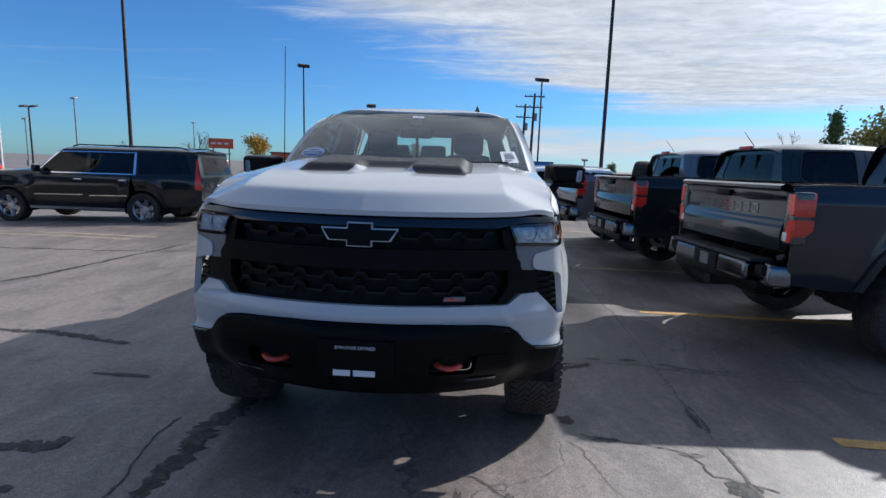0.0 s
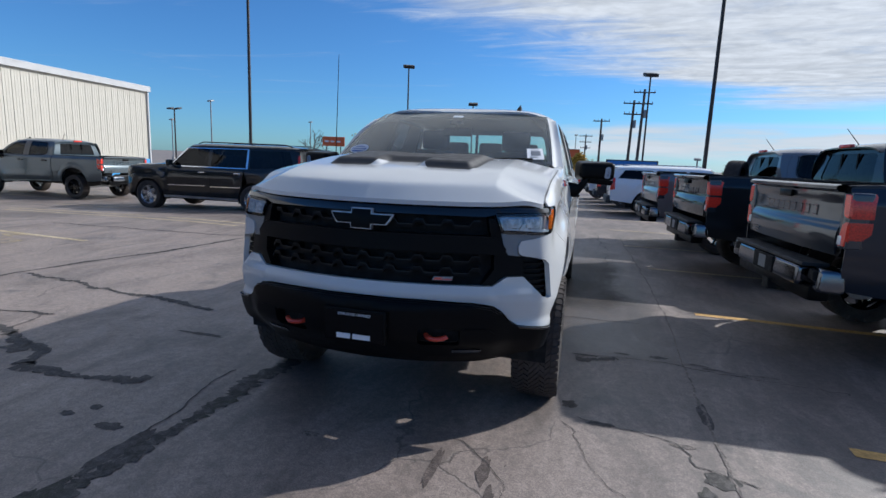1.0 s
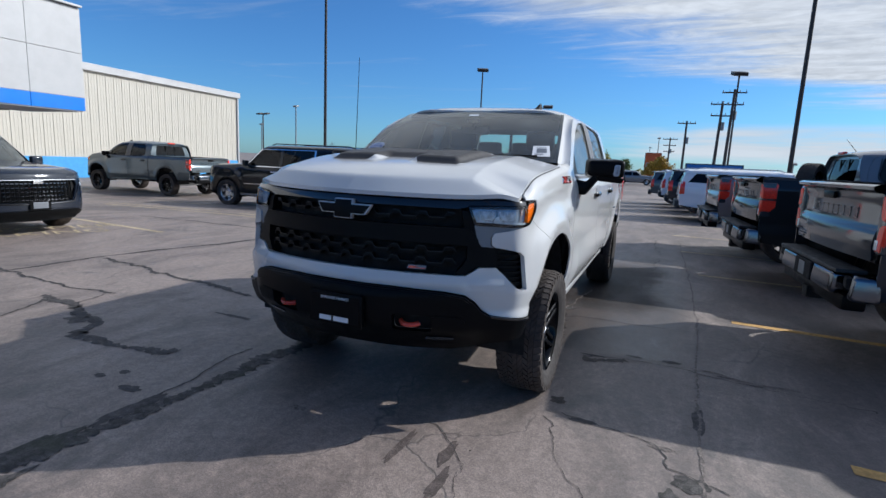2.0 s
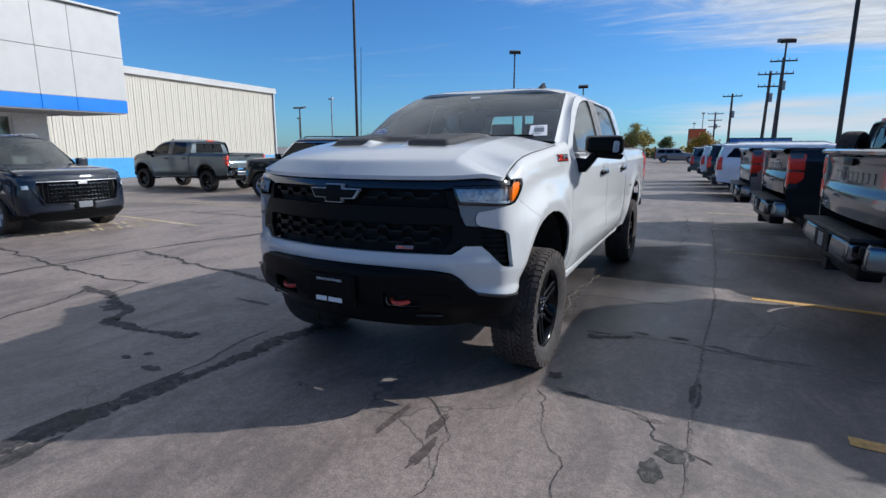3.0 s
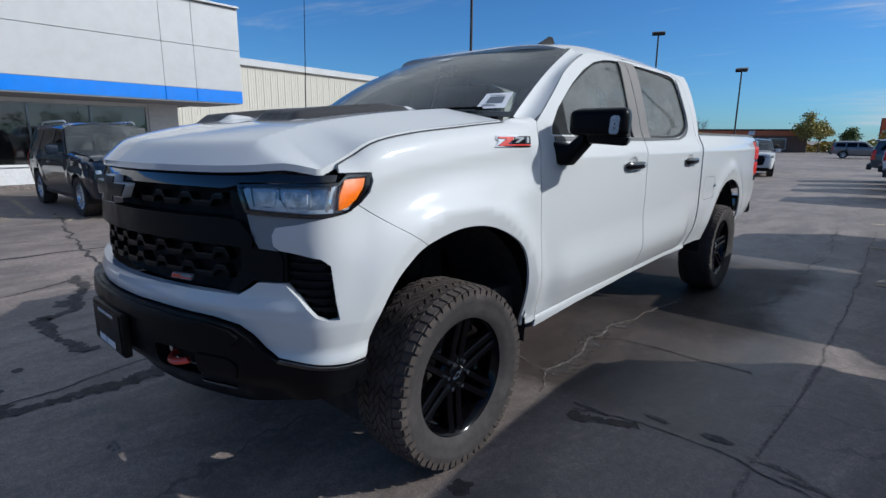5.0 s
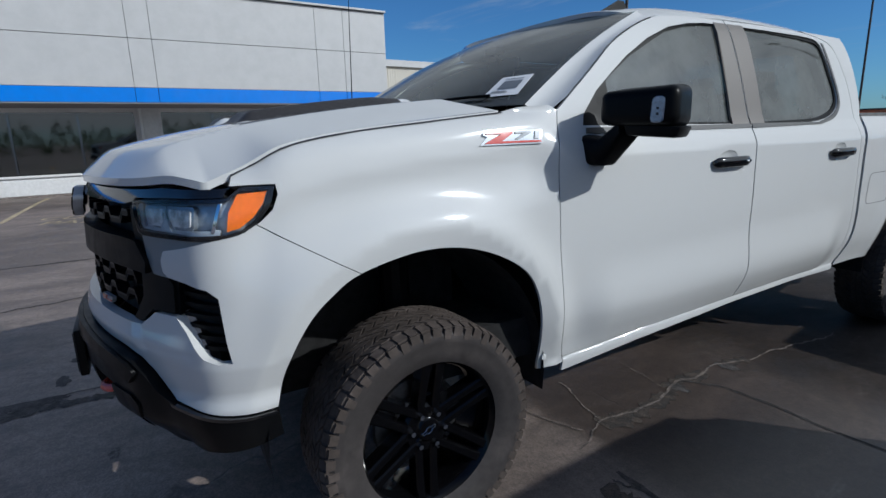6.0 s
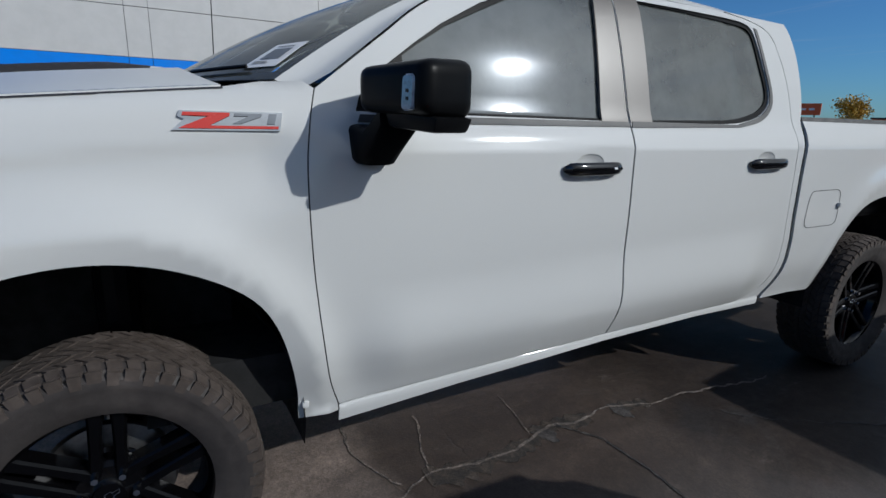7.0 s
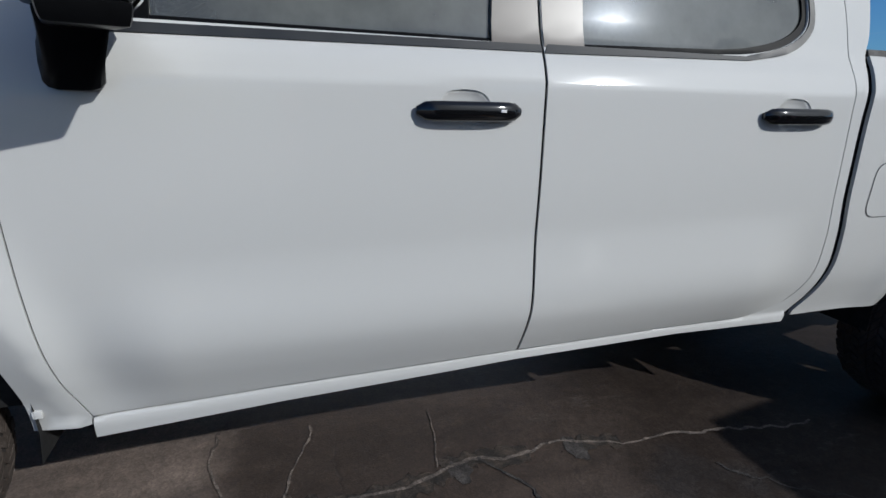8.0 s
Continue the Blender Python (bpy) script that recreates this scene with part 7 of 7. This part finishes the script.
def utility_pole(x, y, top, arms=1, lean=0.0, width=2.4):
    root = thing("utility_pole", "weathered timber power pole with cross-arms and insulators", "utility pole", "power poles", m=pose(x, y, 0, 0, lean, 0))
    part("pole", rod((0, 0, -0.5), (0, 0, top), 0.19, 0.13, 12), TIMBER, root, smooth=True)
    for k in range(arms):
        z = top - 0.35 - 1.25 * k
        arm = part("cross_arm", solid_box((width * (1 - 0.12 * k), 0.12, 0.14), (0, 0, z)), TIMBER, root)
        for s in (-0.46, -0.2, 0.2, 0.46):
            part("insulator", rod((s * width * (1 - 0.12 * k), 0, z + 0.05), (s * width * (1 - 0.12 * k), 0, z + 0.3), 0.05, 0.03, 8), GALV, arm)
    part("transformer", rod((0.28, 0, top - 3.2), (0.28, 0, top - 2.3), 0.2, sides=14), GALV, root, smooth=True)
    return root


x, y = aimed(-3.9, 66)
utility_pole(x, y, 10.5, 2, 1.0)
x, y = aimed(-3.0, 68)
utility_pole(x, y, 9.5, 2, 1.2)
x, y = aimed(-0.2, 84)
utility_pole(x, y, 8.7, 1)
x, y = aimed(1.2, 120)
utility_pole(x, y, 8.4, 3, width=2.8)
x, y = aimed(-27.0, 110)
utility_pole(x, y, 6.8, 1)


def board_sign(name, x, y, z0, z1, width, face, rim, turn, label, bars=3, legs=True):
    root = thing(name, label, "sign", m=pose(x, y, 0, 0, 0, turn))
    part("panel", solid_box((width, 0.22, z1 - z0), (0, 0, (z0 + z1) / 2), 0.02), rim, root)
    panel = part("face", solid_box((width - 0.16, 0.03, z1 - z0 - 0.14), (0, -0.12, (z0 + z1) / 2), 0.01), face, root)
    rng = random.Random(int(x * 10))
    h = (z1 - z0) * 0.22
    for row in range(2 if bars > 3 else 1):
        at = -width * 0.4
        for k in range(bars):
            w = width * 0.8 / bars * rng.uniform(0.6, 0.95)
            part("lettering_bar", solid_box((w, 0.008, h * 0.8), (at + w / 2, -0.14, (z0 + z1) / 2 + (row - 0.5) * h * 1.5 * (bars > 3)), 0.0), WHITE_INK, panel)
            at += width * 0.8 / bars
    if legs:
        for s in (-0.32, 0.32):
            part("leg", rod((s * width, 0, -1.0), (s * width, 0, z0), 0.09), POLE, root)


SIGN_BLUE = material("blue sign face", (0.02, 0.17, 0.50), 0.4)
SIGN_GREEN = material("dark green sign rim", (0.01, 0.035, 0.04), 0.5)
SIGN_ORANGE = material("orange sign face", (0.75, 0.13, 0.03), 0.45)
board_sign("banner_sign", 3.35, 33.0, 0.7, 2.02, 3.2, SIGN_BLUE, SIGN_GREEN, 4, "low blue banner sign with a dark rim and pale lettering", 5)
x, y = aimed(27.75, 95)
board_sign("orange_sign", x, y, 3.3, 4.9, 3.8, SIGN_ORANGE, SIGN_ORANGE, 20, "orange shop sign on two posts", 3)
x, y = aimed(2.5, 85)
board_sign("red_sign", x, y, 0.6, 4.1, 2.3, SIGN_ORANGE, POLE, 3, "tall orange-red roadside price sign", 1)

# ---- far shop ----
BRICK = material("far brown brick", (0.20, 0.115, 0.08), 0.9, spread=0.15, grain=3)
ORANGE_BAND = material("orange fascia band", (0.62, 0.16, 0.06), 0.6, spread=0.05)


def far_shop():
    x, y = aimed(15.5, 92)
    root = thing("far_shop", "low brown brick shop with an orange fascia, far across the road", "building", kind="structure", m=pose(x, y, -0.3, 0, 0, 20))
    part("wall", solid_box((24, 12, 3.2), (0, 6, 1.4)), BRICK, root)
    part("fascia", solid_box((24.3, 12.3, 0.75), (0, 6, 2.75), 0.03), ORANGE_BAND, root)
    part("roof", solid_box((24.6, 12.6, 0.2), (0, 6, 3.2), 0.02), POLE, root)
    for k in range(6):
        w = part("window", solid_box((2.0, 0.1, 1.6), (-9.5 + 3.6 * k, -0.02, 1.2)), FRAME, root)
        part("pane", solid_box((1.8, 0.06, 1.4), (-9.5 + 3.6 * k, -0.06, 1.2)), SHOP_GLASS, w)
    for k in (-6.0, 5.0):
        part("fascia_mark", solid_box((0.8, 0.05, 0.6), (k, -0.17, 2.75)), WHITE_INK, root)


far_shop()


# ---- trees ----
BARK = material("grey-brown bark", (0.11, 0.085, 0.07), 0.95, spread=0.3, grain=14, relief=0.5, relief_scale=30)
LEAF = {"green": material("dark green leaves", (0.12, 0.16, 0.05), 0.7, spread=0.35, grain=3),
        "olive": material("olive autumn leaves", (0.34, 0.29, 0.075), 0.7, spread=0.35, grain=3),
        "yellow": material("yellow autumn leaves", (0.42, 0.26, 0.03), 0.7, spread=0.3, grain=3)}


def tree(x, y, height, spread, leaf, seed, label, bare=False, needle=False, density=1.0):
    rng = random.Random(seed)
    z = float(lie(x, y))
    root = thing("tree", label, "tree", m=pose(x, y, z, 0, 0, rng.uniform(0, 360)))
    tips = []
    stems = [rod((0, 0, -0.2), (0.02 * height, 0, height * 0.45), height * 0.022, height * 0.013, 9)]

    def grow(a, way, length, r, depth):
        b = a + way * length
        stems.append(rod(a, b, r, r * 0.6, 6))
        if depth == 0:
            tips.append(b)
            return
        for _ in range(3 if depth > 1 or bare else 2):
            turn = Vector((rng.gauss(0, 1), rng.gauss(0, 1), rng.gauss(0.15, 0.6))).normalized()
            grow(b, (way * 0.75 + turn * (0.55 if not bare else 0.45)).normalized(), length * rng.uniform(0.6, 0.8), r * 0.55, depth - 1)
        tips.append(b)

    if needle:
        stems.append(rod((0, 0, height * 0.4), (0, 0, height), height * 0.013, 0.02, 7))
        for k in range(int(60 * density)):
            t = rng.random() ** 0.8
            a = rng.uniform(0, 6.28)
            rr = spread * (1 - t) * rng.uniform(0.5, 1.05)
            tips.append(Vector((rr * math.cos(a), rr * math.sin(a), height * (0.15 + 0.83 * t))))
    else:
        for k in range(6):
            a = 6.28 * k / 6 + rng.uniform(-0.4, 0.4)
            start = Vector((0, 0, height * rng.uniform(0.22, 0.45)))
            way = Vector((math.cos(a) * 0.62, math.sin(a) * 0.62, rng.uniform(0.7, 1.2))).normalized()
            grow(start, way, height * rng.uniform(0.16, 0.24), height * 0.010, 3 if bare else 2)
        grow(Vector((0.02 * height, 0, height * 0.45)), Vector((0, 0, 1)), height * 0.22, height * 0.012, 3 if bare else 2)
    part("trunk", merged(*stems), BARK, root)
    if bare:
        return root
    verts, faces = [], []
    size = (0.09 + 0.016 * height) * (0.9 if needle else 1.0)
    for tip in tips:
        if not needle:
            flat = Vector((tip.x, tip.y, 0))
            if flat.length > spread:
                tip = Vector((tip.x * spread / flat.length, tip.y * spread / flat.length, tip.z))
        n = int((34 if not needle else 30) * density)
        for _ in range(n):
            c = tip + Vector((rng.gauss(0, 1), rng.gauss(0, 1), rng.gauss(0, 0.8))) * height * (0.065 if not needle else 0.035)
            u = Vector((rng.gauss(0, 1), rng.gauss(0, 1), rng.gauss(0, 1))).normalized() * size * rng.uniform(0.5, 1.2)
            v = u.cross(Vector((rng.gauss(0, 1), rng.gauss(0, 1), rng.gauss(0, 1)))).normalized() * size * rng.uniform(0.3, 0.7)
            k = len(verts)
            verts += [c - u, c + v, c + u, c - v]
            faces.append((k, k + 1, k + 2, k + 3))
    tagged(link_mesh("crown", verts, faces, LEAF[leaf], root), kind="stuff")
    return root


for az, far, h, spread, leaf, bare, needle, label in (
        (-27.5, 62, 5.8, 2.6, "olive", True, False, "bare grey autumn tree beyond the parked cars"),
        (-30.8, 60, 7.6, 1.7, "green", False, True, "tall dark narrow evergreen beyond the parked cars"),
        (-29.2, 66, 4.6, 2.6, "olive", False, False, "olive autumn tree beyond the parked cars"),
        (-34.4, 52, 7.0, 3.0, "olive", False, False, "large olive autumn tree beyond the parked cars"),
        (-37.5, 55, 6.5, 3.0, "green", False, False, "large green tree beyond the parked cars"),
        (-43.0, 58, 6.5, 3.2, "olive", False, False, "large olive autumn tree beyond the parked cars"),
        (8.2, 92, 5.6, 3.2, "olive", False, False, "round olive-yellow tree at the end of the lot"),
        (7.3, 94, 4.4, 2.6, "olive", False, False, "round olive tree at the end of the lot"),
        (5.2, 100, 3.6, 2.6, "green", False, False, "low green tree at the end of the lot"),
        (1.7, 74, 3.5, 2.4, "yellow", False, False, "bright yellow autumn tree at the end of the lot"),
        (2.6, 80, 3.0, 2.2, "yellow", False, False, "bright yellow autumn tree at the end of the lot"),
        (24.3, 90, 6.0, 2.6, "yellow", False, False, "bright yellow autumn tree beside the orange sign"),
        (29.8, 80, 5.6, 1.6, "olive", True, False, "bare slender tree near the orange sign"),
        (19.0, 76, 4.4, 1.8, "olive", True, False, "bare slender tree before the far shop"),
        (16.6, 76, 4.4, 1.8, "olive", True, False, "bare slender tree before the far shop"),
        (18.4, 74, 2.7, 2.2, "olive", False, False, "olive bush before the far shop"),
        (16.4, 75, 2.6, 2.2, "yellow", False, False, "yellowing bush before the far shop"),
        (-17.0, 120, 4.5, 3.0, "green", False, False, "far green tree on the skyline"),
        (-12.5, 120, 3.6, 3.0, "green", False, False, "far green tree on the skyline"),
        (28.6, 105, 4.0, 1.5, "olive", True, False, "bare slender tree near the orange sign"),
        (36.0, 130, 5.0, 3.0, "olive", True, False, "far bare tree on the skyline")):
    x, y = aimed(az, far)
    tree(x, y, h, spread, leaf, int(az * 10 + far), label, bare, needle)


def far_hedge(az0, az1, far, height, leaf, seed, label, count=1500):
    """A low ragged belt of bushes on the skyline."""
    rng = random.Random(seed)
    verts, faces = [], []
    for _ in range(count):
        az = rng.uniform(az0, az1)
        x, y = aimed(az, far + rng.uniform(-4, 4))
        top = height * (0.65 + 0.5 * noise.noise((az * 0.9, seed, 0.3)) + 0.25 * noise.noise((az * 3.3, seed, 1.3)))
        c = Vector((x, y, -0.3 + max(0.3, top) * rng.random() ** 0.7))
        u = Vector((rng.gauss(0, 1), rng.gauss(0, 1), rng.gauss(0, 1))).normalized() * rng.uniform(0.12, 0.32)
        v = u.cross(Vector((rng.gauss(0, 1), rng.gauss(0, 1), rng.gauss(0, 1)))).normalized() * rng.uniform(0.1, 0.25)
        k = len(verts)
        verts += [c - u, c + v, c + u, c - v]
        faces.append((k, k + 1, k + 2, k + 3))
    tagged(link_mesh("far_bushes", verts, faces, LEAF[leaf]), label, "bushes", kind="stuff")


far_hedge(3.2, 11.0, 100, 2.3, "olive", 3, "low olive bushes along the end of the lot")
far_hedge(3.6, 6.5, 96, 2.0, "green", 5, "low green bushes along the end of the lot")
far_hedge(-40.0, -22.0, 75, 3.2, "olive", 8, "autumn bushes beyond the parked cars")
far_hedge(-125.0, -41.0, 72, 6.5, "green", 12, "belt of green trees beyond the parked cars", 9000)

# ---- vehicles ----
HERO = pickup("pickup_truck", "white lifted four-door pickup with black trim and black wheels", "",
              Matrix.Translation((-0.02, -0.95, 0)) @ pose(0, 0, 0, 0, 0, 1.0) @ Matrix.Translation((0, 0.95, 0)), WHITE_PAINT, RIM_BLACK)


def repaint(root, paint, label, group="", plain=True):
    """Gives a copied pickup another paint; only what the copy shows of it is kept."""
    for ob in list(root.children_recursive):
        if ob.name.split(".")[0] in ("fender_emblem", "red_stroke", "silver_stroke", "mast_aerial", "lettering", "name_bar", "plate_holder", "plate_insert",
                                       "bed_decal", "window_sheet", "print_bar", "print_block", "glass_strip", "glass_decal", "decal_field", "decal_bar"):
            bpy.data.objects.remove(ob)
            continue
        for slot in ob.material_slots:
            if slot.material is WHITE_PAINT or slot.material is DECAL_BLACK:
                slot.link = "OBJECT"
                slot.material = paint
            elif slot.material is DOOR_GLASS or slot.material is WINDSCREEN and ob.name.startswith("rear_window"):
                slot.link = "OBJECT"
                slot.material = DARK_GLASS
    part("roof_whip", rod((0.30, 2.62, 1.95), (0.34, 2.78, 2.17), 0.007, 0.004, 8), SATIN_BLACK, root)
    tagged(root, label, group=group)
    return root


def arch_flares(root):
    """Broad black plastic edges round the wheel openings."""
    for sgn, where in PICKUP.sides():
        for arch, c in ((FRONT_ARCH, 0.0), (REAR_ARCH, 3.747)):
            line = [p for p in arch if p[1] > 0.55]
            outer = [(c + (y - c) * 1.13, 0.45 + (z - 0.45) * 1.12) for y, z in line]
            patch("arch_flare", PICKUP.yz(*(line + outer[::-1])), where, GRAIN_BLACK, root, 0.05, out=0.028, thick=0.05)


def parked(x, y, turn):
    return Matrix.Translation((x, y, float(lie(x, y)))) @ pose(0, 0, 0, 0, 0, turn)


ROW = "pickups parked in a row, tails to the aisle"
for x, y, turn, paint, label in (
        (7.66, 2.48, 95.0, NAVY_PAINT, "deep blue-black pickup parked tail to the aisle"),
        (7.31, 5.53, 94.8, BLACK_PAINT, "glossy black pickup parked tail to the aisle"),
        (7.04, 8.29, 94.0, TAUPE_PAINT, "silver-grey pickup parked tail to the aisle")):
    made = repaint(copy_thing(HERO, parked(x, y, turn)), paint, label, ROW)
    if paint is NAVY_PAINT:
        arch_flares(made)
repaint(copy_thing(HERO, parked(-19.35, 11.05, -88.3)), GREY_PAINT, "slate grey pickup parked facing the workshop wall", "")

suv("large_suv", "long black luxury suv with chrome trim and bright wheels", parked(-11.03, 9.66, -87.2), BLACK_PAINT, ALLOY, 5.70, 1.89, 1.02, 3.30, 0.97, 1.22, 0.42, 0.40, chrome=True, long_rear=True)
suv("compact_suv", "dark blue-black compact suv with a wide chrome-edged grille", parked(-8.58, 1.66, 92), BLUE_METALLIC, ALLOY, 4.54, 1.64, 0.92, 2.70, 0.92, 1.035, 0.35, 0.345, chrome=False, face="slim", glass_mat=DARK_GLASS)
LINE = "cars parked farther along the aisle"
suv("white_suv", "white mid-size suv parked tail to the aisle", parked(5.55, 15.1, 92), BRIGHT_WHITE, ALLOY, 4.95, 1.60, 0.96, 2.86, 0.95, 1.12, 0.38, 0.38, chrome=False, group=LINE)
suv("dark_suv", "dark blue-black suv parked tail to the aisle", parked(5.0, 18.6, 92), NAVY_PAINT, ALLOY, 4.75, 1.60, 0.94, 2.8, 0.92, 1.08, 0.38, 0.37, chrome=False, group=LINE)
suv("white_suv", "white suv parked tail to the aisle", parked(4.6, 22.0, 93), BRIGHT_WHITE, ALLOY, 4.7, 1.58, 0.94, 2.75, 0.92, 1.08, 0.38, 0.37, chrome=False, group=LINE)
suv("dark_suv", "slate grey suv parked tail to the aisle", parked(4.0, 25.6, 93), GREY_PAINT, ALLOY, 4.7, 1.58, 0.94, 2.75, 0.92, 1.08, 0.38, 0.37, chrome=False, group=LINE)
suv("white_suv", "white suv with amber lamps facing the aisle", parked(-4.25, 26.6, 12), WHITE_PAINT, DARK_CHROME, 4.7, 1.72, 0.95, 2.8, 0.92, 1.08, 0.38, 0.38, chrome=False)
suv("grey_suv", "small grey suv crossing far along the lot", parked(-2.04, 62.79, 95), TAUPE_PAINT, ALLOY, 4.6, 1.62, 0.92, 2.7, 0.92, 1.05, 0.36, 0.36, chrome=False)


def spare_tyre():
    """A loose wheel that stands in the bed of the silver-grey pickup, leaning on the cab."""
    root = thing("spare_wheel", "loose black off-road wheel standing in a silver-grey pickup bed", "wheel", m=parked(7.04, 8.29, 94.0) @ pose(0.25, 3.25, 0.93, 0, 0, 58))
    wheel(root, 0.0, 0.0, 0.398, False, GLOSS_BLACK, 20, 0.98, name="rim")


spare_tyre()
